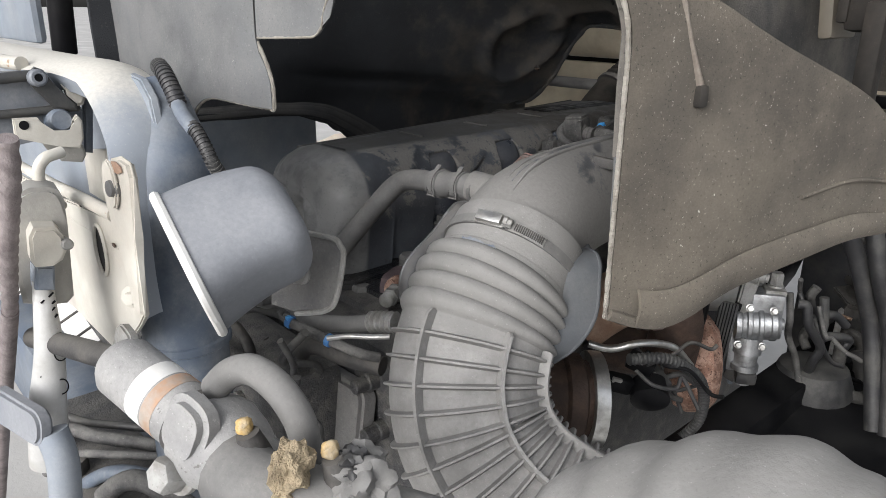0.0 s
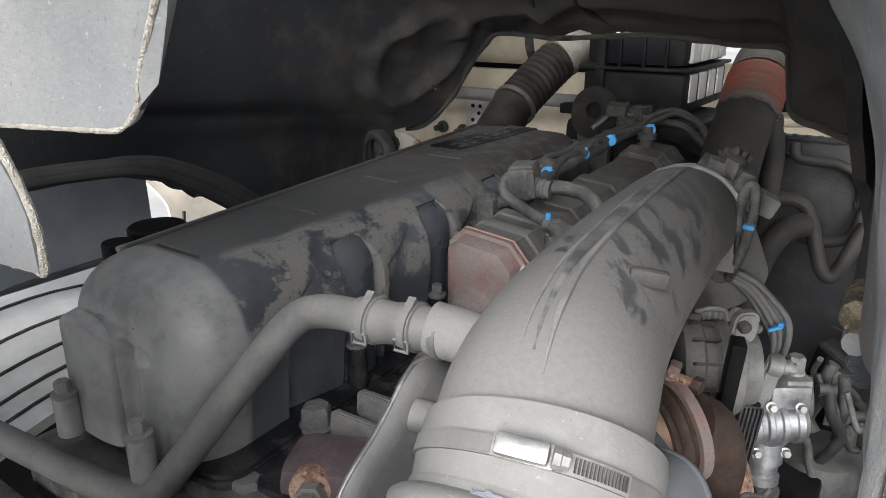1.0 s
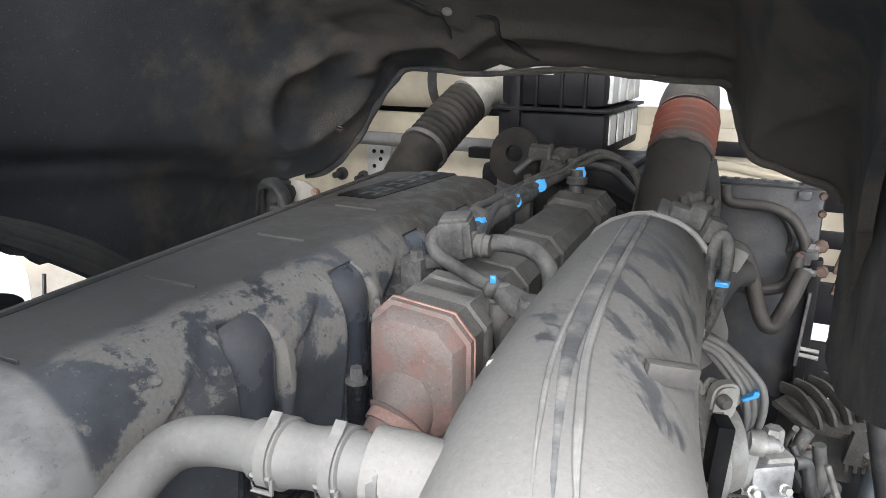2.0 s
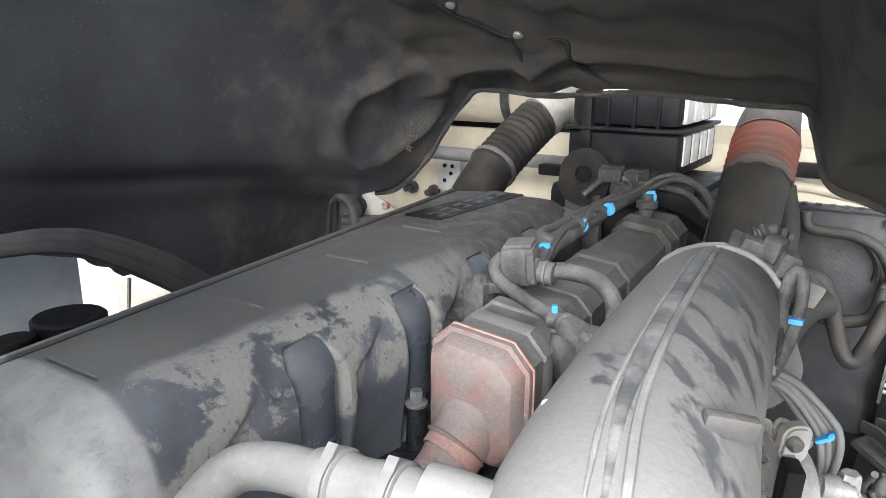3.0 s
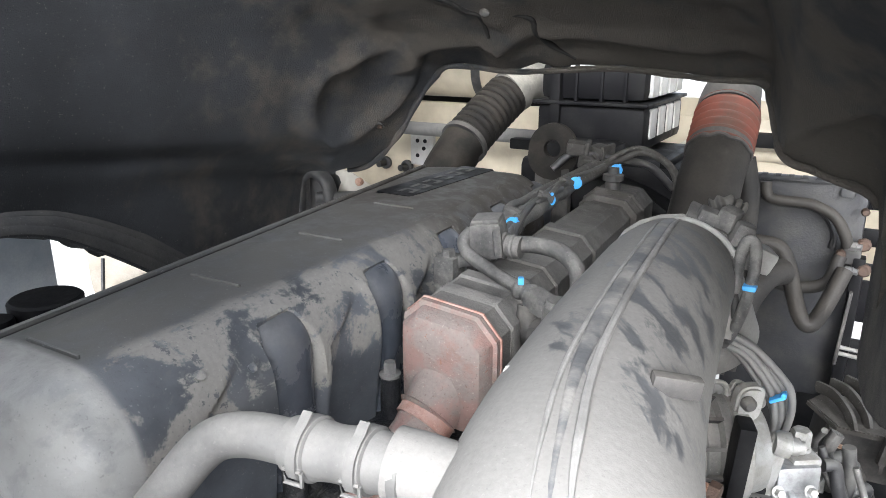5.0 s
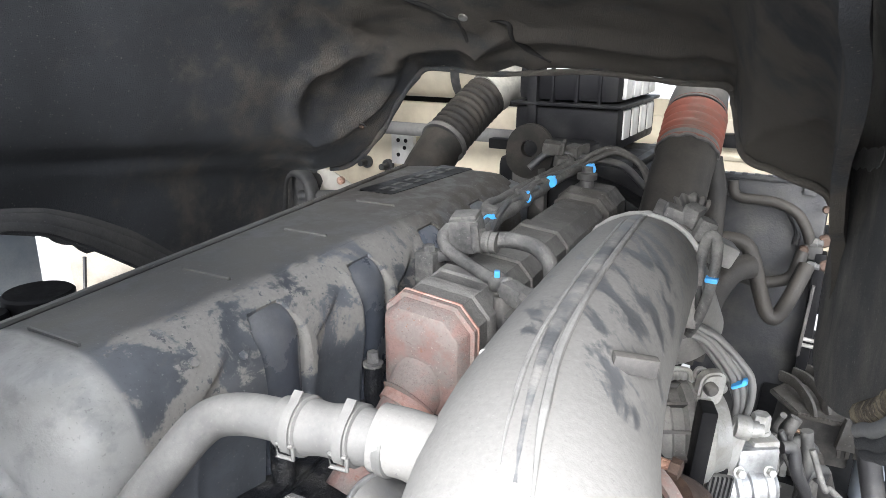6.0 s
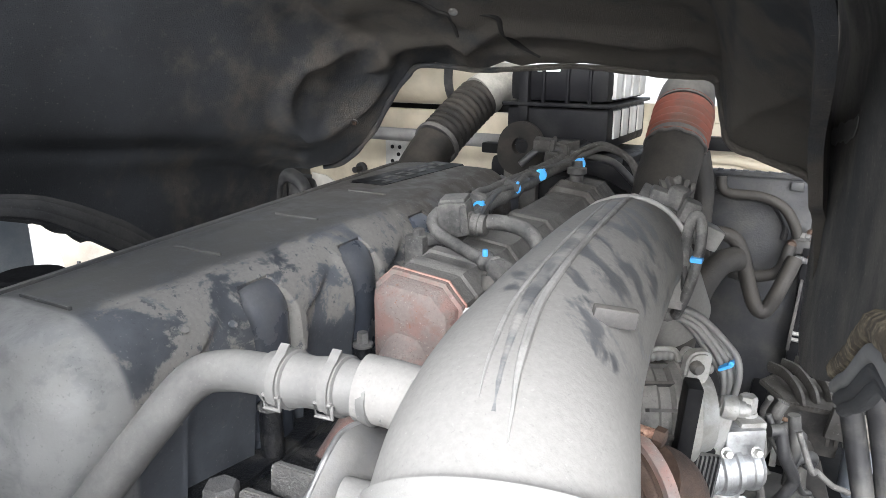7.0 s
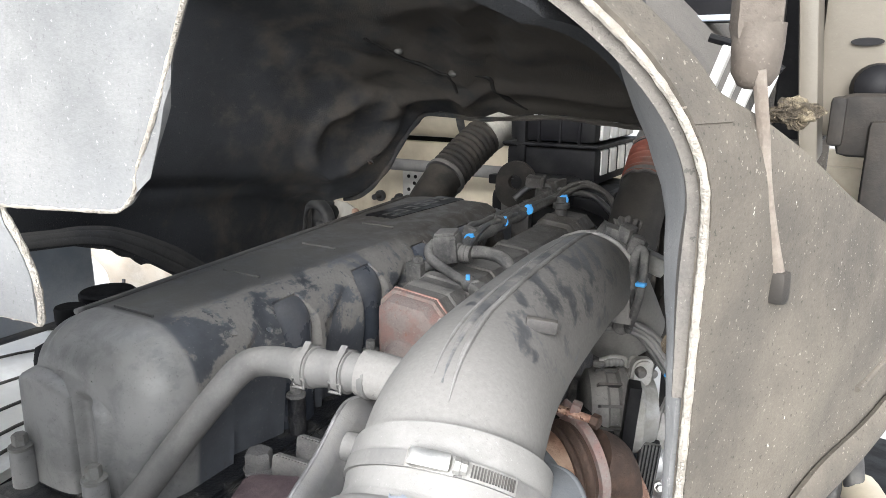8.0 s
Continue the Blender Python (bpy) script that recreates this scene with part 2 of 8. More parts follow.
M = {
    # rear tint darkens with depth: brown dust plus the fading tunnel light
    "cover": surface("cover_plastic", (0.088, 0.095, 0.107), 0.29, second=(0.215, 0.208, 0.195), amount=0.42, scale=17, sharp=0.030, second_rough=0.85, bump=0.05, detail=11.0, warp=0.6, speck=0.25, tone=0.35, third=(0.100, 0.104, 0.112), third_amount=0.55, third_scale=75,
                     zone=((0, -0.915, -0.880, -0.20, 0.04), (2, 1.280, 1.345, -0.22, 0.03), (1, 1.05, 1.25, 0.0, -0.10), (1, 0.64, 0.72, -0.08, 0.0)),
                     # last tint paints the front light onto the cover's end
                     axis_tint=(((0.108, 0.106, 0.100), 0, -0.872, -0.900, 0.5), ((0.048, 0.043, 0.037), 1, 0.92, 1.25, 0.75), ((0.29, 0.288, 0.282), 1, 0.631, 0.623, 0.33))),
    "cover_clean": surface("bare_cover_plastic", (0.072, 0.082, 0.102), 0.24, second=(0.11, 0.113, 0.120), amount=0.38, scale=14, sharp=0.2, second_rough=0.55, bump=0.04, speck=0.1, zone=((2, 1.30, 1.40, -0.1, 0.12),)),
    "pipe": surface("intake_pipe_plastic", (0.088, 0.091, 0.096), 0.5, second=(0.195, 0.190, 0.181), amount=0.60, scale=30, sharp=0.045, second_rough=0.9, bump=0.06, stretch=(0.55, 1.7, 1.0), turn=-52, detail=5.0, warp=0.4, tone=0.18, speck=0.16,
                    zone=((1, 0.65, 0.72, 0.30, 0.0), (1, 0.92, 1.12, 0.0, 0.05), (0, -0.600, -0.565, 0.10, 0.0), (0, -0.510, -0.480, 0.0, 0.07), (2, 1.36, 1.41, 0.10, 0.0))),
    "pipe_seam": surface("bare_seam_plastic", (0.105, 0.108, 0.113), 0.5, second=(0.25, 0.243, 0.23), amount=0.40, scale=34, sharp=0.12, second_rough=0.9, bump=0.06, speck=0.1),
    "pipe_plain": surface("dusty_pipe_plastic", (0.20, 0.197, 0.19), 0.8, second=(0.28, 0.275, 0.265), amount=0.5, scale=25, sharp=0.2, bump=0.08),
    "hose": surface("dusty_rubber_hose", (0.195, 0.191, 0.185), 0.7, second=(0.300, 0.293, 0.282), amount=0.5, scale=20, sharp=0.25, up=0.1, bump=0.1, speck=0.2, axis_tint=(((0.205, 0.201, 0.192), 2, 1.290, 1.325, 0.85),)),
    "vent": surface("vent_pipe_rubber", (0.120, 0.119, 0.116), 0.55, second=(0.185, 0.181, 0.173), amount=0.55, scale=25, sharp=0.25, up=0.3, second_rough=0.85, bump=0.06, speck=0.12),
    "block": surface("cast_engine_block", (0.05, 0.05, 0.052), 0.6, second=(0.12, 0.115, 0.105), amount=0.45, scale=30, sharp=0.15, up=0.15, bump=0.4, speck=0.4),
    # darker towards the rear: light fading down the tunnel put into the colour
    "cooler": surface("cooler_cast", (0.072, 0.071, 0.068), 0.7, second=(0.175, 0.169, 0.158), amount=0.52, scale=16, sharp=0.22, up=0.12, bump=0.15, speck=0.3, axis_tint=(((0.048, 0.044, 0.039), 1, 1.10, 1.40, 0.8),)),
    "pink": surface("heat_tinted_metal", (0.265, 0.170, 0.150), 0.75, metal=0.1, second=(0.235, 0.198, 0.182), amount=0.55, scale=34, sharp=0.10, third=(0.25, 0.13, 0.095), third_amount=0.34, third_scale=170, bump=0.22, tone=0.18, speck=0.5),
    "pink_bright": surface("bright_heat_tint", (0.33, 0.18, 0.145), 0.65, metal=0.1, second=(0.40, 0.27, 0.235), amount=0.45, scale=60, sharp=0.15, bump=0.2, speck=0.3),
    "oily": surface("oily_black_casting", (0.012, 0.013, 0.016), 0.32, second=(0.045, 0.044, 0.042), amount=0.35, scale=26, sharp=0.12, second_rough=0.8, bump=0.35, speck=0.3),
    "bellows": surface("grimy_black_rubber", (0.009, 0.008, 0.007), 0.75, second=(0.034, 0.029, 0.023), amount=0.45, scale=20, sharp=0.25, up=0.2, bump=0.1, spec=0.3),
    "elbow_dust": surface("pale_dust_on_rubber", (0.13, 0.125, 0.112), 0.85, second=(0.30, 0.285, 0.25), amount=0.5, scale=18, sharp=0.25, up=0.25, bump=0.15),
    "rust": surface("rusty_cast_iron", (0.28, 0.155, 0.11), 0.75, metal=0.1, second=(0.50, 0.33, 0.25), amount=0.45, scale=60, sharp=0.1, third=(0.12, 0.06, 0.04), third_amount=0.6, third_scale=140, bump=0.5, speck=0.4),
    "rust_light": surface("heat_stained_iron", (0.36, 0.25, 0.18), 0.7, metal=0.1, second=(0.24, 0.14, 0.09), amount=0.4, scale=30, sharp=0.2, third=(0.14, 0.07, 0.05), third_amount=0.3, third_scale=120, bump=0.3, speck=0.3),
    "scuff_blue": surface("rubbed_blue_mark", (0.10, 0.125, 0.17), 0.7, second=(0.20, 0.205, 0.21), amount=0.5, scale=60, sharp=0.15, bump=0.08),
    "shield_edge": surface("worn_steel_edge", (0.24, 0.24, 0.24), 0.38, metal=0.6, second=(0.13, 0.13, 0.127), amount=0.5, scale=40, sharp=0.15, bump=0.08),
    "rust_dark": surface("dark_rusted_steel", (0.045, 0.030, 0.023), 0.7, metal=0.3, second=(0.095, 0.060, 0.044), amount=0.4, scale=40, sharp=0.2, bump=0.25),
    "steel": surface("bright_steel", (0.60, 0.60, 0.58), 0.3, metal=0.95, second=(0.35, 0.34, 0.32), amount=0.35, scale=40, sharp=0.2, second_rough=0.55, bump=0.05),
    "alu": surface("cast_aluminium", (0.46, 0.47, 0.48), 0.36, metal=0.85, second=(0.26, 0.26, 0.26), amount=0.35, scale=45, sharp=0.2, second_rough=0.5, bump=0.12),
    "alu_dusty": surface("dusty_aluminium", (0.32, 0.32, 0.31), 0.55, metal=0.5, second=(0.25, 0.24, 0.22), amount=0.5, scale=35, sharp=0.2, up=0.1, second_rough=0.85, bump=0.15, speck=0.3),
    "felt": surface("black_felt", (0.031, 0.034, 0.039), 0.85, second=(0.082, 0.073, 0.062), amount=0.33, scale=13, sharp=0.14, bump=0.6, grain=500, third=(0.3, 0.29, 0.27), third_amount=-0.05, third_scale=95, speck=0.5, detail=9.0, zone=((1, 0.7, 1.25, -0.12, 0.16), (0, -1.25, -0.80, -0.16, 0.03))),
    # lighter copy of the felt, painted paler in front for light it catches
    "felt_wall": surface("dusty_lit_felt", (0.036, 0.037, 0.038), 0.9, second=(0.125, 0.115, 0.102), amount=0.34, scale=8, sharp=0.18, bump=0.3, grain=450, third=(0.3, 0.29, 0.27), third_amount=0.06, third_scale=90, speck=0.5, detail=9.0, zone=((1, 0.55, 0.80, 0.12, 0.0), (2, 1.58, 1.70, 0.0, 0.16))),
    "arch_felt": surface("dusty_dark_flange", (0.034, 0.035, 0.037), 0.8, second=(0.068, 0.066, 0.062), amount=0.5, scale=12, sharp=0.25, bump=0.12, speck=0.3),
    "felt_grey": surface("dusty_grey_felt", (0.115, 0.119, 0.122), 0.95, second=(0.178, 0.179, 0.176), amount=0.5, scale=11, sharp=0.3, bump=0.16, grain=420, third=(0.5, 0.49, 0.46), third_amount=0.06, third_scale=120, speck=0.3),
    "felt_dark": surface("black_felt_edge", (0.010, 0.010, 0.011), 0.9, second=(0.03, 0.028, 0.025), amount=0.4, scale=40, sharp=0.2, bump=0.4, grain=500),
    # dark copy of the cream paint, holding the shade under the cab
    "cream_shaded": surface("shaded_cream_panel_paint", (0.125, 0.110, 0.086), 0.6, second=(0.095, 0.084, 0.066), amount=0.5, scale=8, sharp=0.25, bump=0.05),
    "strap_rubber": surface("faded_brown_rubber", (0.125, 0.103, 0.084), 0.8, second=(0.20, 0.176, 0.150), amount=0.5, scale=50, sharp=0.2, bump=0.2),
    "felt_brown": surface("muddy_felt", (0.056, 0.050, 0.042), 0.95, second=(0.135, 0.118, 0.094), amount=0.45, scale=9, sharp=0.25, bump=0.2, grain=420, third=(0.45, 0.43, 0.38), third_amount=0.16, third_scale=120, speck=0.6),
    "felt_edge": surface("frayed_felt_edge", (0.30, 0.275, 0.235), 0.95, second=(0.44, 0.41, 0.36), amount=0.5, scale=60, sharp=0.2, bump=0.8, grain=500),
    "cream": surface("cream_paint", (0.50, 0.45, 0.345), 0.45, second=(0.42, 0.36, 0.27), amount=0.3, scale=8, sharp=0.2, bump=0.03),
    "white": surface("white_paint", (0.80, 0.80, 0.78), 0.4, second=(0.62, 0.60, 0.56), amount=0.3, scale=9, sharp=0.2, bump=0.03),
    "bracket": surface("dusty_cream_paint", (0.58, 0.56, 0.50), 0.5, second=(0.42, 0.39, 0.34), amount=0.4, scale=12, sharp=0.2, third=(0.30, 0.20, 0.12), third_amount=0.15, third_scale=40, bump=0.06),
    "greyblue": surface("grey_blue_paint", (0.22, 0.25, 0.29), 0.5, second=(0.34, 0.355, 0.37), amount=0.45, scale=9, sharp=0.25, up=0.15, second_rough=0.8, bump=0.05),
    "hanger_brown": surface("dusty_tan_sleeve", (0.068, 0.056, 0.045), 0.85, second=(0.105, 0.090, 0.075), amount=0.5, scale=40, sharp=0.2, bump=0.2, speck=0.3),
    "foam_crust": surface("crusty_brown_foam", (0.070, 0.055, 0.036), 0.95, second=(0.21, 0.175, 0.115), amount=0.42, scale=60, sharp=0.08, bump=0.8, grain=400, speck=0.5),
    "latch_metal": surface("dusty_blue_grey_metal", (0.15, 0.165, 0.19), 0.5, metal=0.2, second=(0.26, 0.268, 0.28), amount=0.45, scale=30, sharp=0.2, bump=0.08),
    # beige on upward faces paints the sky light on the panel's top
    "panel_paint": surface("sky_lit_grey_blue_paint", (0.30, 0.33, 0.37), 0.5, second=(0.56, 0.54, 0.49), amount=0.42, scale=5, sharp=0.2, up=0.7, second_rough=0.75, bump=0.04),
    "post_blue": surface("dark_blue_grey_paint", (0.085, 0.11, 0.15), 0.45, second=(0.22, 0.235, 0.25), amount=0.4, scale=14, sharp=0.2, second_rough=0.8, bump=0.05),
    "housing": surface("grey_plastic_housing", (0.18, 0.195, 0.22), 0.5, second=(0.26, 0.268, 0.285), amount=0.5, scale=7, sharp=0.3, up=0.15, second_rough=0.75, bump=0.04),
    "rubber": surface("black_rubber", (0.025, 0.025, 0.027), 0.5, second=(0.10, 0.098, 0.09), amount=0.35, scale=25, sharp=0.25, up=0.15, second_rough=0.85, bump=0.08),
    "rubber_dusty": surface("dusty_black_rubber", (0.028, 0.027, 0.027), 0.6, second=(0.115, 0.108, 0.098), amount=0.5, scale=25, sharp=0.25, up=0.2, second_rough=0.9, bump=0.1),
    "black": surface("black_plastic", (0.006, 0.006, 0.007), 0.45, second=(0.016, 0.016, 0.016), amount=0.35, scale=15, sharp=0.2, up=0.1, second_rough=0.7, bump=0.04, spec=0.10),
    "panel": surface("dark_blue_black_panel", (0.022, 0.026, 0.034), 0.5, second=(0.07, 0.068, 0.062), amount=0.42, scale=9, sharp=0.2, bump=0.08),
    "red": surface("red_silicone_hose", (0.165, 0.042, 0.025), 0.65, second=(0.085, 0.05, 0.036), amount=0.4, scale=20, sharp=0.25, bump=0.08),
    "brown": surface("dusty_brown_hose", (0.013, 0.0115, 0.010), 0.7, second=(0.038, 0.033, 0.027), amount=0.45, scale=14, sharp=0.25, up=0.15, bump=0.12),
    "clip": surface("blue_plastic_clip", (0.06, 0.33, 0.72), 0.45, bump=0.0, speck=0.0),
    "shield": surface("dark_pressed_steel", (0.13, 0.13, 0.132), 0.45, metal=0.4, second=(0.17, 0.165, 0.155), amount=0.4, scale=30, sharp=0.2, up=0.15, second_rough=0.8, bump=0.06),
    "side_shield": surface("grey_coated_steel", (0.060, 0.066, 0.073), 0.75, second=(0.10, 0.104, 0.108), amount=0.45, scale=14, sharp=0.2, second_rough=0.8, bump=0.06),
    # rear length darkened in the colour, as less light gets there
    "harness": surface("dusty_harness_sleeve", (0.036, 0.036, 0.037), 0.6, second=(0.150, 0.146, 0.138), amount=0.60, scale=35, sharp=0.22, up=0.12, second_rough=0.9, bump=0.2, speck=0.3, axis_tint=(((0.044, 0.041, 0.037), 1, 1.1, 1.45, 0.8),)),
    "panel_dust": surface("dusty_dark_panel", (0.009, 0.010, 0.013), 0.55, second=(0.036, 0.034, 0.031), amount=0.33, scale=16, sharp=0.18, bump=0.15, detail=9.0),
    "orange": surface("faded_orange_tape", (0.42, 0.22, 0.11), 0.6, second=(0.33, 0.29, 0.25), amount=0.5, scale=40, sharp=0.2, bump=0.04),
    "cylinder_paint": surface("dusty_grey_cylinder_paint", (0.23, 0.23, 0.23), 0.6, second=(0.33, 0.325, 0.315), amount=0.5, scale=16, sharp=0.25, third=(0.13, 0.125, 0.12), third_amount=0.25, third_scale=60, bump=0.15, speck=0.3),
    "tube_white": surface("dirty_white_plastic", (0.48, 0.48, 0.47), 0.5, second=(0.32, 0.31, 0.29), amount=0.45, scale=14, sharp=0.2, bump=0.05),
    "block_dust": surface("dusty_cast_plate", (0.11, 0.11, 0.112), 0.8, second=(0.20, 0.195, 0.185), amount=0.5, scale=14, sharp=0.25, bump=0.3, speck=0.3),
    "strut_dust": surface("dusty_rusty_sleeve", (0.15, 0.125, 0.125), 0.8, second=(0.24, 0.21, 0.205), amount=0.5, scale=50, sharp=0.2, third=(0.2, 0.11, 0.08), third_amount=0.2, third_scale=80, bump=0.2),
    "tie_blue": surface("blue_tie_plastic", (0.05, 0.17, 0.42), 0.5, bump=0.02),
    "yellow": surface("yellow_plastic", (0.46, 0.31, 0.11), 0.6, second=(0.33, 0.28, 0.2), amount=0.5, scale=90, sharp=0.2, bump=0.15),
    "tan": surface("tan_foam", (0.44, 0.36, 0.24), 0.95, second=(0.25, 0.2, 0.13), amount=0.45, scale=40, sharp=0.2, bump=0.8, grain=400),
    "purple": surface("purple_primer", (0.095, 0.068, 0.076), 0.5, second=(0.15, 0.112, 0.115), amount=0.4, scale=30, sharp=0.2, bump=0.2),
    "tan_cover": surface("beige_canvas", (0.52, 0.45, 0.36), 0.85, second=(0.62, 0.57, 0.50), amount=0.5, scale=14, sharp=0.25, bump=0.1),
    "strut_cover": surface("grey_beige_plastic", (0.36, 0.35, 0.32), 0.55, second=(0.27, 0.262, 0.245), amount=0.45, scale=20, sharp=0.2, bump=0.08, speck=0.2),
    "label": surface("white_label", (0.75, 0.75, 0.73), 0.5, bump=0.0),
    "concrete": surface("yard_concrete", (0.48, 0.47, 0.45), 0.85, second=(0.40, 0.39, 0.37), amount=0.45, scale=1.5, sharp=0.2, bump=0.2, grain=60),
    "cab": surface("white_cab_paint", (0.72, 0.72, 0.70), 0.35, bump=0.0),
}


# ---- building helpers ----
def thing(name, at, label, category, group="", kind=""):
    ob = new(name)
    ob.location = at
    ob.empty_display_size = 0.05
    return tagged(ob, label, category, group, kind)


def part(name, bm, material, parent=None, label="", smooth=True):
    """Links a bmesh as one mesh object, under a thing or a part."""
    bmesh.ops.recalc_face_normals(bm, faces=bm.faces)
    me = bpy.data.meshes.new(name)
    bm.to_mesh(me)
    bm.free()
    me.materials.append(M[material])
    for p in me.polygons:
        p.use_smooth = smooth
    ob = new(name, me)
    if smooth:
        me.set_sharp_from_angle(angle=radians(38))
    if parent:
        ob.parent = parent
        if parent.type == "EMPTY":
            ob.matrix_parent_inverse = Matrix.Translation(parent.location).inverted()
    if label:
        tagged(ob, label)
    return ob


def single(name, bm, material, label, category, kind="", smooth=True, group=""):
    return tagged(part(name, bm, material, None, "", smooth), label, category, group, kind)


def spline(pts, per=8):
    """Smooth line through the points (Catmull-Rom)."""
    p = [Vector(q) for q in pts]
    if len(p) < 3:
        return p
    p = [2 * p[0] - p[1], *p, 2 * p[-1] - p[-2]]
    out = []
    for i in range(1, len(p) - 2):
        a, b, c, d = p[i - 1:i + 3]
        for k in range(per):
            t = k / per
            out.append(0.5 * (2 * b + (c - a) * t + (2 * a - 5 * b + 4 * c - d) * t * t + (3 * b - a - 3 * c + d) * t ** 3))
    return out + [p[-2]]


def frames_along(line, up=(0, 0, 1)):
    """Tangent, side and top vectors along a line, carried without twist."""
    res, n = [], None
    for i, q in enumerate(line):
        t = (line[min(i + 1, len(line) - 1)] - line[max(i - 1, 0)]).normalized()
        if n is None:
            u = Vector(up)
            if abs(u.dot(t)) > 0.95:
                u = Vector((0, 1, 0))
            n = (u - t * u.dot(t)).normalized()
        else:
            n = (n - t * n.dot(t)).normalized()
        res.append((q, t, t.cross(n), n))
    return res


def tube(pts, r, seg=14, per=8, bm=None, caps=True, up=(0, 0, 1), flat=1.0):
    """A tube along points; r a number or a function of (share of the way, metres along)."""
    bm = bm or bmesh.new()
    line = spline(pts, per)
    length = [0.0]
    for a, b in zip(line, line[1:]):
        length.append(length[-1] + (b - a).length)
    rings = []
    for (q, t, s, n), d in zip(frames_along(line, up), length):
        rr = r(d / max(length[-1], 1e-6), d) if callable(r) else r
        rings.append([bm.verts.new(q + rr * (math.cos(a) * s + flat * math.sin(a) * n)) for a in (2 * math.pi * k / seg for k in range(seg))])
    for a, b in zip(rings, rings[1:]):
        for k in range(seg):
            bm.faces.new((a[k], a[(k + 1) % seg], b[(k + 1) % seg], b[k]))
    if caps:
        bm.faces.new(rings[0])
        bm.faces.new(rings[-1][::-1])
    return bm


def basis(axis):
    t = Vector(axis).normalized()
    n = Vector((0, 0, 1)) if abs(t.z) < 0.9 else Vector((0, 1, 0))
    n = (n - t * n.dot(t)).normalized()
    return t, t.cross(n), n


def lathe(at, axis, profile, seg=24, bm=None):
    """Turned shape: profile rows of (metres along the axis, radius)."""
    bm = bm or bmesh.new()
    t, s, n = basis(axis)
    rings = []
    for d, r in profile:
        q = Vector(at) + t * d
        rings.append([bm.verts.new(q + r * (math.cos(a) * s + math.sin(a) * n)) for a in (2 * math.pi * k / seg for k in range(seg))])
    for a, b in zip(rings, rings[1:]):
        for k in range(seg):
            bm.faces.new((a[k], a[(k + 1) % seg], b[(k + 1) % seg], b[k]))
    bm.faces.new(rings[0])
    bm.faces.new(rings[-1][::-1])
    return bm


def box(c, size, bevel=0.004, turn=None, bm=None):
    bm = bm or bmesh.new()
    m = Matrix.Translation(c) @ (Euler([radians(a) for a in turn]).to_matrix().to_4x4() if turn else Matrix()) @ Matrix.Diagonal((*size, 1))
    made = bmesh.ops.create_cube(bm, size=1.0, matrix=m)
    if bevel:
        edges = {e for v in made["verts"] for e in v.link_edges}
        bmesh.ops.bevel(bm, geom=list(edges), offset=bevel, segments=2, affect="EDGES", profile=0.6)
    return bm


def prism(outline, at, ux, uy, thick, bevel=0.0, bm=None):
    """A plate: an outline in the plane of ux and uy at a place, with its thickness along their normal."""
    bm = bm or bmesh.new()
    ux, uy = Vector(ux).normalized(), Vector(uy).normalized()
    nrm = ux.cross(uy)
    base = [bm.verts.new(Vector(at) + ux * a + uy * b) for a, b in outline]
    f = bm.faces.new(base)
    ext = bmesh.ops.extrude_face_region(bm, geom=[f])
    top = [v for v in ext["geom"] if isinstance(v, bmesh.types.BMVert)]
    for v in top:
        v.co += nrm * thick
    if bevel:
        edges = {e for v in top for e in v.link_edges if all(w in top for w in e.verts)} | {e for v in base for e in v.link_edges if all(w in base for w in e.verts)}
        bmesh.ops.bevel(bm, geom=list(edges), offset=bevel, segments=2, affect="EDGES")
    return bm


def slab(outline, depth, bevel=0.0):
    """A plate: a face through the corners given, its thickness running back along the depth vector."""
    bm = bmesh.new()
    face = [bm.verts.new(p) for p in outline]
    back = [bm.verts.new(Vector(p) + Vector(depth)) for p in outline]
    bm.faces.new(face)
    bm.faces.new(back[::-1])
    for k in range(len(face)):
        q = (k + 1) % len(face)
        bm.faces.new((face[k], back[k], back[q], face[q]))
    if bevel:
        rim = [e for e in bm.edges if all(v in face for v in e.verts)]
        bmesh.ops.bevel(bm, geom=rim, offset=bevel, segments=2, affect="EDGES")
    return bm


def at_x(x, outline):
    return [(x, y, z) for y, z in outline]


def rounded(w, h, r, n=5):
    """A rounded rectangle outline centred on 0, 0."""
    out = []
    for cx, cy, a0 in ((w / 2 - r, h / 2 - r, 0), (r - w / 2, h / 2 - r, 90), (r - w / 2, r - h / 2, 180), (w / 2 - r, r - h / 2, 270)):
        for k in range(n + 1):
            a = radians(a0 + 90 * k / n)
            out.append((cx + r * math.cos(a), cy + r * math.sin(a)))
    return out


def sheet(fn, nu, nv, thick=0.0, bm=None):
    """A grid of fn(u, v) with u and v from 0 to 1; with a thickness it becomes a closed shell."""
    bm = bm or bmesh.new()
    g = [[bm.verts.new(fn(i / nu, j / nv)) for j in range(nv + 1)] for i in range(nu + 1)]
    faces = [bm.faces.new((g[i][j], g[i + 1][j], g[i + 1][j + 1], g[i][j + 1])) for i in range(nu) for j in range(nv)]
    if thick:
        bm.normal_update()
        off = {v: v.co + v.normal * thick for r in g for v in r}
        h = [[bm.verts.new(off[v]) for v in r] for r in g]
        for i in range(nu):
            for j in range(nv):
                bm.faces.new((h[i][j + 1], h[i + 1][j + 1], h[i + 1][j], h[i][j]))
        ring = [(i, 0) for i in range(nu)] + [(nu, j) for j in range(nv)] + [(i, nv) for i in range(nu, 0, -1)] + [(0, j) for j in range(nv, 0, -1)]
        for (a, b), (c, d) in zip(ring, ring[1:] + ring[:1]):
            bm.faces.new((g[c][d], g[a][b], h[a][b], h[c][d]))
    return bm


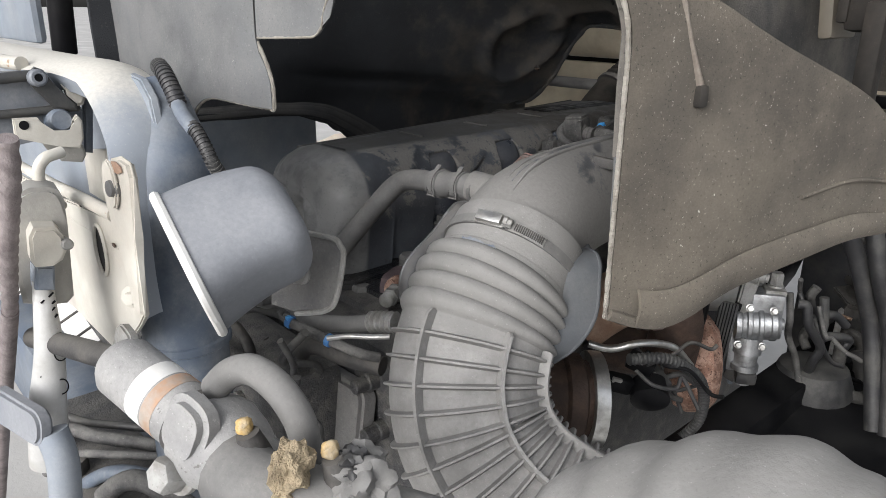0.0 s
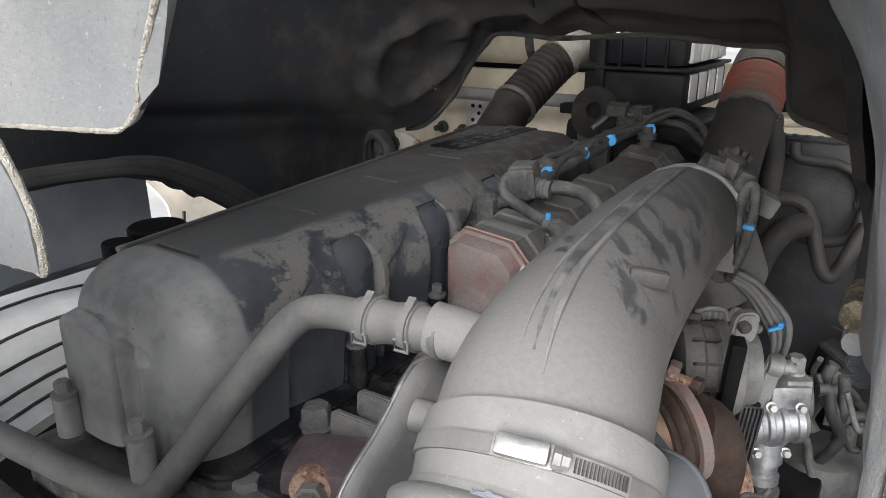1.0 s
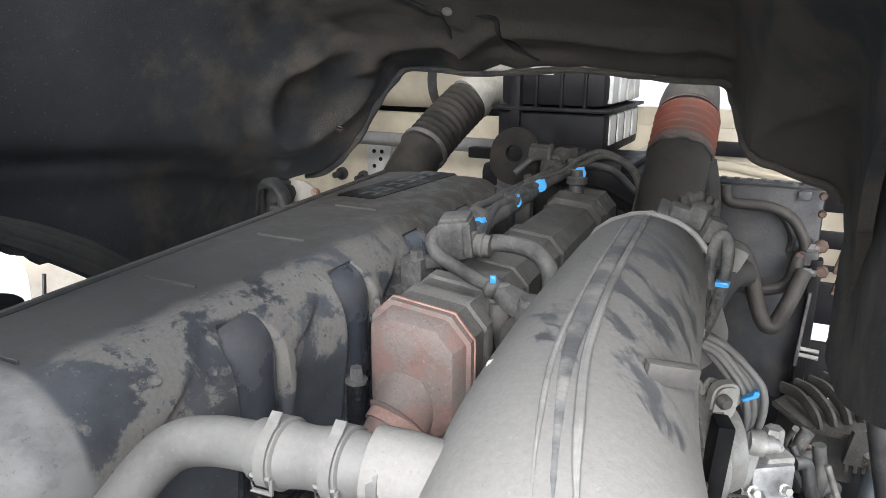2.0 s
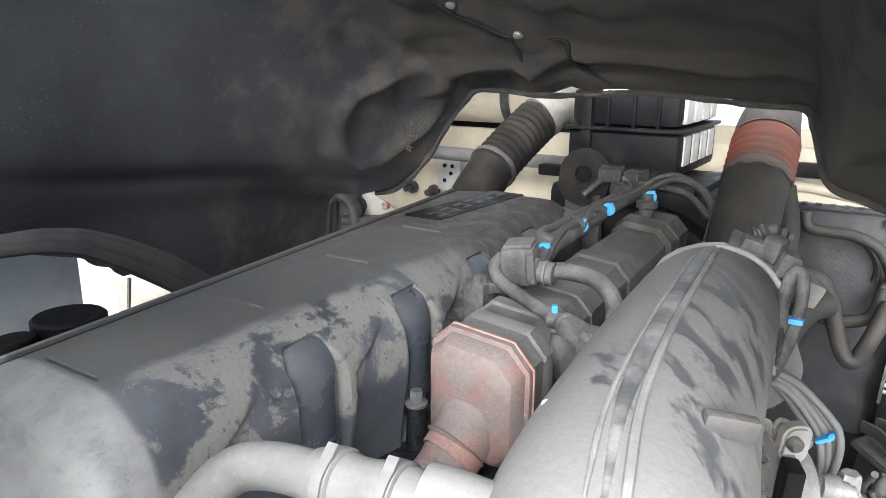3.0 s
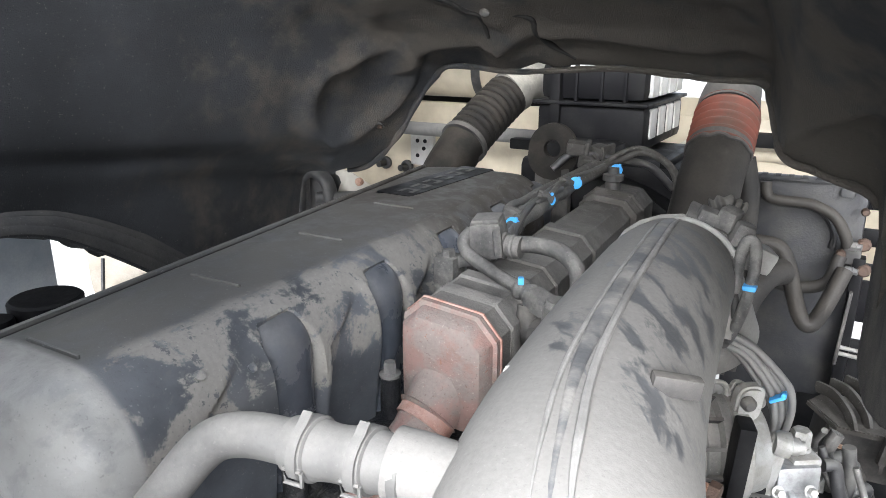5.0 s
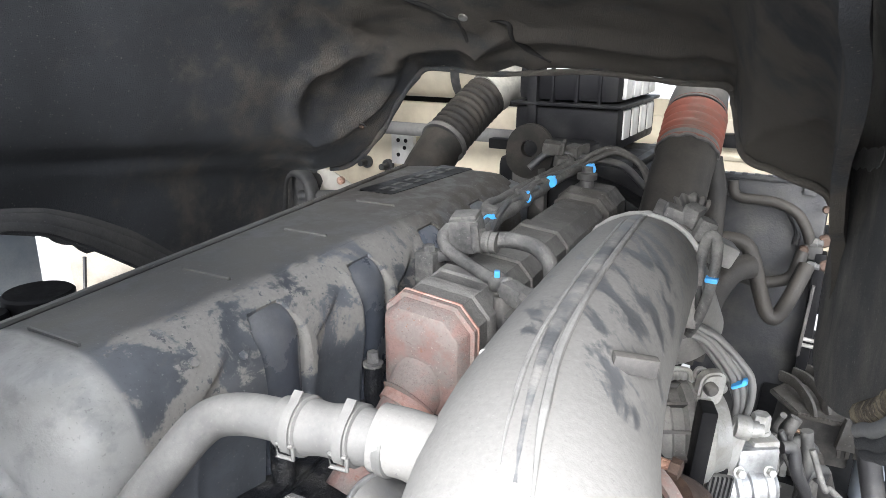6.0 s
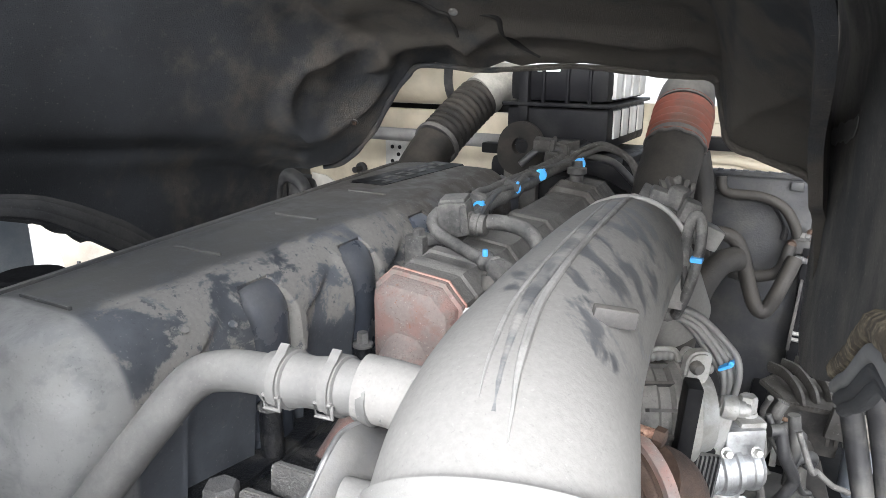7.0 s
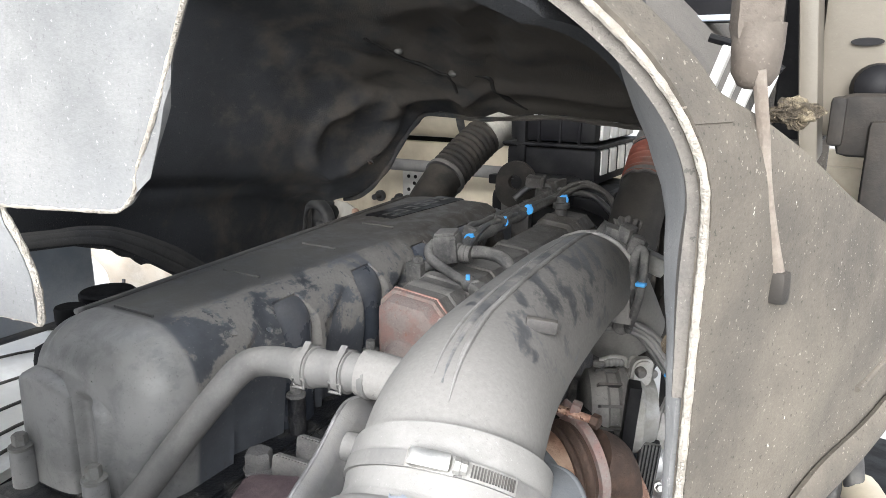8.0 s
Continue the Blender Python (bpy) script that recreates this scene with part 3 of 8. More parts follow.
def curve_at(rows, t):
    """Smooth value from rows of (t, value), with no overshoot between them."""
    if t <= rows[0][0]:
        return rows[0][1]
    if t >= rows[-1][0]:
        return rows[-1][1]
    i = next(k for k in range(len(rows) - 1) if t <= rows[k + 1][0])

    def slope(k):
        return (rows[k + 1][1] - rows[k][1]) / (rows[k + 1][0] - rows[k][0])

    def tangent(k):
        if k == 0 or k == len(rows) - 1:
            return slope(min(k, len(rows) - 2))
        p, q = slope(k - 1), slope(k)
        return 0.0 if p * q <= 0 else 2 * p * q / (p + q)
    (a, p), (b, q) = rows[i], rows[i + 1]
    w = b - a
    k = (t - a) / w
    return (2 * k ** 3 - 3 * k * k + 1) * p + (k ** 3 - 2 * k * k + k) * w * tangent(i) + (3 * k * k - 2 * k ** 3) * q + (k ** 3 - k * k) * w * tangent(i + 1)


def hexbolt(at, axis, r=0.010, h=0.010, washer=1.5, parent=None, material="alu_dusty", name="bolt"):
    bm = bmesh.new()
    lathe(at, axis, [(0, r * washer), (h * 0.25, r * washer), (h * 0.35, r * 1.02)], 18, bm)
    lathe(Vector(at) + Vector(axis).normalized() * h * 0.3, axis, [(0, r), (h * 0.85, r), (h, r * 0.85)], 6, bm)
    return part(name, bm, material, parent)


# ---- ground, sky side ----
def yard(u, v):
    a, r = 2 * math.pi * u, 0.01 + 900 * v ** 4
    return Vector((r * math.cos(a), r * math.sin(a), -0.006 * math.sin(r * 0.7)))


single("ground", sheet(yard, 48, 40), "concrete", "grey concrete yard under the truck", "ground", "structure")


# ---- engine tunnel of the cab ----
TUNNEL = [(-1.375, 1.19), (-1.37, 1.36), (-1.325, 1.386), (-1.252, 1.397), (-1.178, 1.440), (-1.115, 1.525), (-1.086, 1.567), (-1.04, 1.585), (-0.81, 1.596), (-0.61, 1.58),
          (-0.555, 1.573), (-0.535, 1.55), (-0.50, 1.508), (-0.455, 1.488), (-0.40, 1.475), (-0.385, 1.42), (-0.375, 1.25)]
FRONT = [(-1.30, 1.41), (-1.305, 1.44), (-1.31, 1.48), (-1.312, 1.53), (-1.31, 1.62), (-1.29, 1.72), (-1.24, 1.80), (-1.15, 1.86), (-0.85, 1.90), (-0.62, 1.88),
         (-0.53, 1.85), (-0.49, 1.83), (-0.46, 1.80), (-0.44, 1.77), (-0.425, 1.74), (-0.42, 1.72), (-0.415, 1.70)]


def smooth_at(rows, k):
    i = min(int(k), len(rows) - 2)
    f = k - i
    a, b, c, d = (Vector(rows[max(0, min(len(rows) - 1, q))]) for q in (i - 1, i, i + 1, i + 2))
    return 0.5 * (2 * b + (c - a) * f + (2 * a - 5 * b + 4 * c - d) * f * f + (3 * b - a - 3 * c + d) * f ** 3)


def tunnel(u, v):
    k = u * (len(TUNNEL) - 1)
    rear, front = smooth_at(TUNNEL, k), smooth_at(FRONT, k)
    depth = 0.95 - 0.08 * max(0, 1 - u / 0.16) - 0.15 * min(1, max(0, (u - 0.66) / 0.09))
    # the unseen roof front is left open to admit light, the side walls reach to the front
    start = 0.43 * min(1, max(0, (u - 0.26) / 0.08)) * min(1, max(0, (0.66 - u) / 0.06))
    y = 0.41 + start + (depth + 0.09 - start) * v
    v = (y - 0.41) / (depth + 0.09)
    x, z = front.lerp(rear, v ** 2.2)
    if k < 1:
        low = curve_at([(0.41, 1.43), (0.77, 1.424), (0.85, 1.41), (0.90, 1.384), (0.965, 1.340), (1.03, 1.290), (1.10, 1.23), (1.18, 1.18), (1.45, 1.18)], y)
        z = low + (z - low) * k if z > low else z
        z = low * (1 - k) + k * front.lerp(rear, v ** 2.2)[1]
    # pressed pocket, folds and flange near the rear lip
    z += 0.010 * noise.noise(Vector((x * 4, y * 4, 1.3))) + 0.007 * noise.noise(Vector((x * 9, y * 8, 4.3)))
    x += 0.014 * noise.noise(Vector((z * 5, y * 4, 7.1)))
    if u < 0.45:
        q = math.hypot((z - 1.545) / 0.075, (y - 1.335) / 0.075)
        rim = 0.016 * math.exp(-((q - 1) / 0.2) ** 2) - 0.012 * math.exp(-(q / 0.7) ** 2)
        x, z = x + 0.8 * rim, z - 0.5 * rim
        crease = 0.012 * math.exp(-((z - 1.44 - 0.10 * (1.3 - y)) / 0.012) ** 2) * min(1, max(0, (y - 0.75) / 0.2)) * (y < 1.36)
        x -= crease
    if 0.30 < u < 0.66:
        e = min(1, (u - 0.30) / 0.05, (0.66 - u) / 0.05)
        z -= e * (0.010 * math.exp(-((y - 1.375) / 0.014) ** 2) - 0.006 * math.exp(-((y - 1.41) / 0.012) ** 2))
        fold = math.exp(-((x + 0.86 + 0.55 * (y - 1.25)) / 0.02) ** 2) - 0.7 * math.exp(-((x + 0.80 + 0.5 * (y - 1.25)) / 0.018) ** 2)
        z -= 0.013 * fold * min(1, max(0, (y - 0.95) / 0.15)) * e
    lump = min(1, max(0, (y - 0.95) / 0.25))
    z -= lump * (0.007 * noise.noise(Vector((x * 17, y * 15, z * 15))) + 0.004 * noise.noise(Vector((x * 34, y * 30, 3.0))))
    # long drapes in the lining, deeper towards the front
    drape = noise.noise(Vector((x * 2.5 + z * 3.0, y * 1.6, 9.4)))
    sharp_fold = (1 - abs(noise.noise(Vector((x * 3.1 - z * 2.0, y * 2.2 + x, 2.4))))) ** 10
    x += 0.012 * drape
    z -= 0.012 * sharp_fold + 0.010 * drape
    return Vector((x, y, z))


tun = single("engine_tunnel", sheet(tunnel, 136, 130, 0.012), "felt", "black felt-lined engine tunnel under the truck cab", "engine tunnel", "structure")


lip_ = [tunnel(u, 1.0) + Vector((0, -0.004, -0.004)) for u in [0.16 + 0.74 * k / 36 for k in range(37)]]
tun_lip = single("tunnel_lip", tube(lip_, lambda s, d: 0.005 + 0.002 * noise.noise(Vector((d * 30, 1.0, 2.0))), 10, 4), "felt", "rolled black felt lip at the rear of the engine tunnel", "tunnel lip", "structure")
WALL = [(0.0, (-0.332, 0.530)), (0.1, (-0.345, 0.58)), (0.25, (-0.351, 0.69)), (0.42, (-0.356, 0.82)), (0.6, (-0.366, 0.96)), (0.8, (-0.382, 1.12)), (1.0, (-0.392, 1.27))]


def wall_low(y):
    """Lower edge of the side lining, rising towards the front."""
    return curve_at([(0.53, 1.50), (0.69, 1.475), (0.80, 1.415), (0.90, 1.362), (0.96, 1.335), (1.12, 1.283), (1.27, 1.262)], y)


def side_wall(u, v):
    """Inner side of the tunnel, from the flap's front edge to the rear lip."""
    x = curve_at([(a, p[0]) for a, p in WALL], u)
    y = curve_at([(a, p[1]) for a, p in WALL], u)
    low = wall_low(y)
    z = low + (1.80 - low) * v
    k = max(0.0, z - 1.60)
    w = 0.008 * noise.noise(Vector((y * 7, z * 7, 2.2)))
    return Vector((x - 7.0 * k * k * (1 - 0.6 * u) + w, y - 0.25 * k * (1 - u), z))


lining = single("tunnel_side_wall", sheet(side_wall, 50, 36, 0.012), "felt_wall", "black felt side lining of the engine tunnel", "tunnel lining", "structure")


def wall_scuff(u, v):
    """Ragged pale rub mark along the lining."""
    half = 0.020 * math.sin(math.pi * min(1, 0.06 + 0.94 * u)) ** 0.6 * (1 + 0.5 * noise.noise(Vector((u * 14, v * 3, 0.5))))
    return side_wall(0.60 + 0.26 * u, 0.475 + (2 * v - 1) * half) + Vector((-0.0015, 0, 0))


part("rub_mark", sheet(wall_scuff, 30, 4, 0.0008), "block_dust", lining, "pale ragged rub mark")
hem_y = [0.62 + 0.030 * k for k in range(9)]


def hem_point(y, out, drop):
    x = curve_at([(p[1], p[0]) for a, p in WALL], y)
    return Vector((x + out, y, wall_low(y) + drop + 0.0015 * noise.noise(Vector((y * 25, drop * 40, 1.0)))))


hem = thing("lining_hem", (-0.36, 0.9, 1.34), "worn brown and grey folded felt hem under the side lining", "felt hem")
part("foam_band", tube([hem_point(y, -0.001, 0.006) for y in hem_y], lambda s, d: 0.0085 + 0.002 * noise.noise(Vector((d * 60, 4.0, 0))), 10, 6), "foam_crust", hem, "worn brown foam band")
part("felt_roll", tube([hem_point(y, 0.0, -0.007) for y in hem_y], 0.0062, 10, 4), "felt_grey", hem)
part("felt_roll", tube([hem_point(y, 0.003, -0.016) for y in hem_y], 0.0060, 10, 4), "felt", hem)
part("felt_roll", tube([hem_point(y, 0.006, -0.024) for y in hem_y], 0.0055, 10, 4), "felt", hem)
single("tunnel_corner", box((-0.365, 1.300, 1.735), (0.13, 0.016, 0.47), 0.004), "felt", "black felt corner piece between roof and side lining", "tunnel lining", "structure")
# unseen cab: raised in front to admit light, lower behind to shade the rear
cabm = bmesh.new()
box((-0.8, 1.24, 2.75), (2.5, 0.54, 1.2), 0.05, None, cabm)
box((-0.8, 1.93, 2.46), (2.5, 0.90, 1.30), 0.05, None, cabm)
single("cab_body", cabm, "cab", "white truck cab body above the engine tunnel", "truck cab", "structure")

# unseen walls added to block side light from the rear of the bay
for x, y0, y1 in ((-2.12, 1.62, 2.50), (-0.19, 1.86, 2.50)):
    single("rear_light_block", box((x, (y0 + y1) / 2, 1.25), (0.03, y1 - y0, 1.16), 0.006), "felt", "unseen dark wall added to keep side light off the rear engine bay", "side lining", "structure")
# cab floor on both sides of the tunnel, and the bulkhead in front of it
single("floor_left", box((-1.74, 1.10, 1.66), (0.70, 0.72, 0.40), 0.01), "felt", "black underside of the cab floor beside the tunnel", "cab floor", "structure")


# ---- valve cover ----
def cover_shift(y):
    return -0.045 * (y - 0.6)


SIDE = [(0.00, -0.998, 1.225), (0.10, -1.000, 1.300), (0.22, -1.004, 1.372), (0.26, -1.012, 1.386), (0.30, -1.010, 1.394), (0.34, -1.000, 1.396), (0.36, -0.988, 1.404),
        (0.42, -0.955, 1.409), (0.52, -0.905, 1.409), (0.56, -0.880, 1.408), (0.60, -0.862, 1.402), (0.66, -0.838, 1.382), (0.72, -0.825, 1.356),
        (0.80, -0.822, 1.325), (0.90, -0.828, 1.280), (1.00, -0.834, 1.225)]
COVER_Y0, COVER_Y1 = 0.562, 1.54


PITCH, COLUMN = 0.165, 0.762          # one pocket and one panel per cylinder
FACETS = [(0.0, 0.005), (0.012, -0.022), (0.34, -0.026), (0.44, -0.004), (0.46, 0.0), (0.495, 0.001), (0.507, -0.015), (0.52, -0.014), (0.75, -0.006), (0.988, 0.004), (1.0, 0.004)]


def cover_point(u, y):
    x = curve_at([(a, b) for a, b, c in SIDE], u)
    z = curve_at([(a, c) for a, b, c in SIDE], u)
    # pockets and bolt columns along the side, one of each per cylinder
    ph = ((y - COLUMN) / PITCH) % 1.0
    side = min(1.0, max(0.0, (u - 0.66) / 0.09))
    if 0.672 < y < 1.46:
        depth = 0.0
        for (a, p), (c, q) in zip(FACETS, FACETS[1:]):
            if a <= ph <= c:
                depth = p + (q - p) * (ph - a) / (c - a)
        # arched heads over the columns, slanted heads over the panels
        arch = 0.630 + 0.8 * max(0, abs(ph - 0.20) - 0.13) if ph < 0.44 else (0.80 if ph < 0.50 else 0.745 - 0.24 * (ph - 0.50))
        side = min(1.0, max(0.0, (u - arch) / (0.045 if ph < 0.44 else 0.02)))
        x += side * depth
    return x + cover_shift(y) - 0.085 * (y - 0.6) * min(1, max(0, (0.50 - u) / 0.14)), z


def cover(u, y):
    x, z = cover_point(u, y)
    for end, sgn, reach in ((COVER_Y0, 1, 0.058), (COVER_Y1, -1, 0.11)):
        d = (y - end) * sgn
        if d < reach:
            k = (1 - math.sqrt(max(0, 1 - (1 - d / reach) ** 2))) * reach
            xc = -0.915 + cover_shift(y)
            z -= k * 0.85 * max(0, min(1, (z - 1.30) / 0.09))
            x += math.copysign(min(abs(x - xc), k * (0.85 if x > xc or sgn < 0 else 0.06)) * min(1, abs(x - xc) / 0.06), xc - x)
    return Vector((x, y, z))


valve = thing("valve_cover", (-0.93, 1.04, 1.235), "long dusty black plastic valve cover on the engine", "valve cover")


def along(v):
    k = 0.06 * (1 - math.cos(min(1, v / 0.08) * math.pi / 2)) if v < 0.08 else 0.06 + (v - 0.08) / 0.92 * 0.94
    return COVER_Y0 + (COVER_Y1 - COVER_Y0) * k


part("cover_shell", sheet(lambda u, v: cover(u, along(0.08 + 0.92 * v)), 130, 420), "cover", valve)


def nose(u, v):
    """Front end: rolls over from the top and sides towards the end face."""
    return cover(u, along(0.08 * v))


RING = [cover(k / 240, COVER_Y0) for k in range(241)]
APEX = max(range(241), key=lambda k: RING[k].z)


def at_height(side, z):
    """Place on the left or right border of the end face at a height."""
    for a, b in zip(side, side[1:]):
        if a.z <= z <= b.z and b.z > a.z:
            return a.lerp(b, (z - a.z) / (b.z - a.z))
    return side[-1] if z > side[0].z else side[0]


def end_face(u, v):
    """Upright face inside the rolled border, with a shallow valley beside the lobe."""
    z = 1.2255 + (RING[APEX].z - 1.2255) * v
    p = at_height(RING[:APEX + 1], z).lerp(at_height(RING[:APEX - 1:-1], z), u)
    ease = min(1.0, 7 * u, 7 * (1 - u)) * min(1.0, 6 * (1 - v))
    ease = ease * ease * (3 - 2 * ease)
    valley = math.exp(-((p.x + 0.915) / 0.016) ** 4) * min(1.0, max(0.0, (1.352 - z) / 0.02))
    ridge = math.exp(-((p.x + 0.889) / 0.010) ** 2)
    return Vector((p.x, COVER_Y0 - ease * (0.007 + 0.004 * ridge - 0.012 * valley), z))


def lobe(cx, half, depth, top, lean):
    """Half-round upright bulge with an arched head on the cover's end face."""
    def fn(u, v):
        a = math.pi * (u - 0.5)
        head = top - 0.42 * half * (1 - math.cos(a))
        f = 1.0 if v < 0.93 else math.sqrt(max(0.0, 1 - ((v - 0.93) / 0.07) ** 2))
        return Vector((cx + half * math.sin(a), COVER_Y0 + 0.006 - (depth + 0.006) * math.cos(a) ** 0.32 * f - lean * (1 - v), 1.226 + (head - 1.226) * v))
    return sheet(fn, 40, 40)


# end parts look paler than the rest through that painted front light
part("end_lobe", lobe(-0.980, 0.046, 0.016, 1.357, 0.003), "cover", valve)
part("cover_end", sheet(nose, 150, 30), "cover", valve, "smooth grey dusted end of the cover, with front light painted in")
part("end_face", sheet(end_face, 80, 60), "cover", valve, "smooth grey dusted end face of the cover, with front light painted in")
for k in range(4):
    y = 0.633 + 0.170 * k
    s = cover_shift(y)
    part("rib", box((-0.924 + s - 0.03 * (y - 0.6), y, 1.4095), (0.066, 0.0030, 0.0045), 0.0012), "cover", valve)
for k in range(5):
    y = COLUMN + PITCH * (k + 0.215)
    x = -0.8480 + cover_shift(y)

    def column(u, v, x=x, y=y):
        a = math.pi * (u - 0.5)
        f = 1.0 if v < 0.72 else math.sqrt(max(0.0, 1 - ((v - 0.72) / 0.28) ** 2))
        return Vector((x + 0.024 * math.cos(a) * f - 0.012 * (1 - f), y + 0.037 * math.sin(a) * (0.35 + 0.65 * f), 1.226 + 0.168 * v))
    part("bolt_column", sheet(column, 24, 24), "cover_clean", valve, "bare dark rounded column")
rail = tube([(-1.011 + cover_shift(y) - 0.085 * (y - 0.6), y, 1.397) for y in (0.62, 0.9, 1.2, 1.48)], 0.004, 8, 10)
part("edge_bead", rail, "cover", valve)
ridge = tube([(-0.872 + cover_shift(y), y, 1.4050) for y in (0.65, 0.9, 1.2, 1.45)], 0.0016, 8, 10)
part("edge_bead", ridge, "cover", valve)
plate_at = (-0.970 + cover_shift(1.33), 1.33, 1.4050)
plate = part("name_plate", prism(rounded(0.068, 0.255, 0.008), plate_at, (1, -0.045, 0), (0.045, 1, 0), 0.005, 0.002), "black", valve, "nearly flush black name plate")
for k in range(6):
    y = 1.233 + 0.038 * k
    for q, (dx, dy) in enumerate(((-0.010, 0.0), (0.010, 0.0), (0.0, 0.010))):
        part("raised_mark", box((-0.970 + cover_shift(y) + dx, y + dy, 1.4103), (0.008 if q < 2 else 0.028, 0.022 if q < 2 else 0.005, 0.0012), 0.0004), "rubber", plate)
part("rivet", lathe((-0.841, 0.695, 1.381), (0.5, 0, 0.8), [(0, 0.005), (0.0015, 0.005), (0.002, 0.003)], 14), "cover", valve)
part("rivet", lathe((-0.826, 0.735, 1.374), (0.6, 0, 0.7), [(0, 0.004), (0.002, 0.004)], 12), "cover", valve)
for y in (0.772, 0.937, 1.102, 1.267):
    x = -0.816 + cover_shift(y)
    b = part("bolt_sleeve", lathe((x, y, 1.225), (0, 0, 1), [(0, 0.0115), (0.045, 0.011), (0.053, 0.0105)], 16), "oily", valve)
    hexbolt((x, y, 1.277), (0, 0, 1), 0.0076, 0.013, 1.6, valve, "block_dust")
for x, y in ((-0.878, 0.537), (-1.005, 0.535)):
    part("bolt_sleeve", lathe((x, y, 1.225), (0, 0, 1), [(0, 0.013), (0.030, 0.0125), (0.044, 0.012), (0.046, 0.011)], 18), "cover", valve)
    hexbolt((x, y, 1.268), (0, 0, 1), 0.0082, 0.013, 1.55, valve, "alu_dusty")
flange = prism(rounded(0.245, 0.99, 0.03), (-0.945, 1.055, 1.212), (1, 0.045, 0), (-0.045, 1, 0), 0.016, 0.004)
part("base_flange", flange, "oily", valve)


# ---- engine block below ----
block = thing("engine_block", (-0.85, 1.1, 0.6), "dark cast iron engine block with dusty ledges", "engine")
bm = box((-0.86, 1.10, 0.92), (0.46, 1.08, 0.59), 0.02)
part("block_casting", bm, "block", block)
part("head_ledge", box((-0.765, 1.02, 1.205), (0.15, 0.86, 0.035), 0.006), "oily", block)
part("front_case", box((-0.83, 0.56, 0.95), (0.50, 0.10, 0.50), 0.02), "block", block)
rng = random.Random(5)
for k in range(8):
    part("casting_rib", box((-0.62 - 0.004 * k, 0.62 + 0.12 * k, 1.10), (0.06, 0.014, 0.16), 0.004), "block", block)
for x, y, z, r in ((-0.806, 0.688, 1.222, 0.016), (-0.765, 0.652, 1.215, 0.014), (-0.72, 0.72, 1.21, 0.012), (-0.80, 0.59, 1.20, 0.014), (-0.70, 0.60, 1.17, 0.014)):
    hexbolt((x, y, z), (0, 0, 1), r, r * 1.3, 1.25, block, "block_dust")
for x, y, z in ((-0.773, 0.716, 1.265), (-0.777, 0.681, 1.258)):
    part("ledge_plate", prism([(0.004, -0.030), (0.10, -0.030), (0.10, 0.0), (0.006, 0.0), (0.001, -0.003), (0.0, -0.008), (0.0, -0.026)], (x, y + 0.006, z), (1, 0.05, 0), (0, 0.1, 1), 0.008, 0.0015), "block_dust", block, "flat dusty grey plate")
for k in range(26):
    x, y, z = rng.uniform(-0.85, -0.58), rng.uniform(0.505, 0.53), rng.uniform(0.78, 1.16)
    r = rng.uniform(0.010, 0.020)
    part("boss", lathe((x, y, z), (0, -1, 0), [(-0.03, r * 1.3), (0.01, r * 1.2), (0.012, r), (0.03, r * 0.95), (0.032, r * 0.6)], 12), "block", block)


# ---- intake pipe ----
AXIS = [(-0.508, 0.59, 1.333), (-0.516, 0.618, 1.355), (-0.528, 0.66, 1.37), (-0.546, 0.74, 1.376), (-0.562, 0.86, 1.379), (-0.574, 1.0, 1.381), (-0.583, 1.1, 1.377), (-0.587, 1.18, 1.36), (-0.582, 1.245, 1.318), (-0.564, 1.285, 1.25)]
pipe = thing("intake_pipe", (-0.55, 0.9, 1.30), "wide grey plastic air intake pipe covered in dust", "air pipe")


def pipe_r(s, d):
    return 0.0735 + 0.002 * math.exp(-((d - 0.10) / 0.10) ** 2) - 0.006 * s


part("pipe_body", tube(AXIS, pipe_r, 48, 14), "pipe", pipe)
def crest_line(shift, lift, y0, y1, n=14):
    """Line along the top of the pipe, a share of a turn off the crown."""
    line = spline(AXIS, 14)
    run = [0.0]
    for a, b in zip(line, line[1:]):
        run.append(run[-1] + (b - a).length)
    out = []
    for k in range(n + 1):
        y = y0 + (y1 - y0) * k / n
        i = next((q for q in range(1, len(line)) if line[q].y >= y), len(line) - 1)
        f = (y - line[i - 1].y) / (line[i].y - line[i - 1].y)
        t = (line[i] - line[i - 1]).normalized()
        side = t.cross(Vector((0, 0, 1))).normalized()
        r = pipe_r((run[i - 1] + f * (run[i] - run[i - 1])) / run[-1], run[i - 1] + f * (run[i] - run[i - 1])) + lift
        out.append(line[i - 1].lerp(line[i], f) + r * (math.sin(shift) * side + math.cos(shift) * side.cross(t)))
    return out


band_l, band_r = crest_line(-0.16, 0.0, 0.635, 1.135, 40), crest_line(0.045, 0.0, 0.635, 1.135, 40)


def seam_band(u, v):
    """Flat moulded band along the crown, sinking into the pipe at both ends."""
    k = min(40, int(round(u * 40)))
    rise = 0.0016 * min(1, 5 * u, 6 * (1 - u)) * min(1, 8 * v, 8 * (1 - v)) - 0.0006
    mid = 0.0012 * (1 - (2 * v - 1) ** 2)
    w = 0.30 + 0.70 * min(1, max(0, (u - 0.05) / 0.30))
    return band_l[k].lerp(band_r[k], 0.55 + (v - 0.55) * w) + Vector((0, 0, rise + mid))


part("seam_band", sheet(seam_band, 40, 10), "pipe_seam", pipe, "bare dark seam band")
part("seam_ridge", tube(crest_line(0.075, 0.0004, 0.625, 1.135, 40), lambda s, d: 0.0026 * min(1, 8 * s, 8 * (1 - s)) + 0.0003, 8, 4), "pipe_plain", pipe)
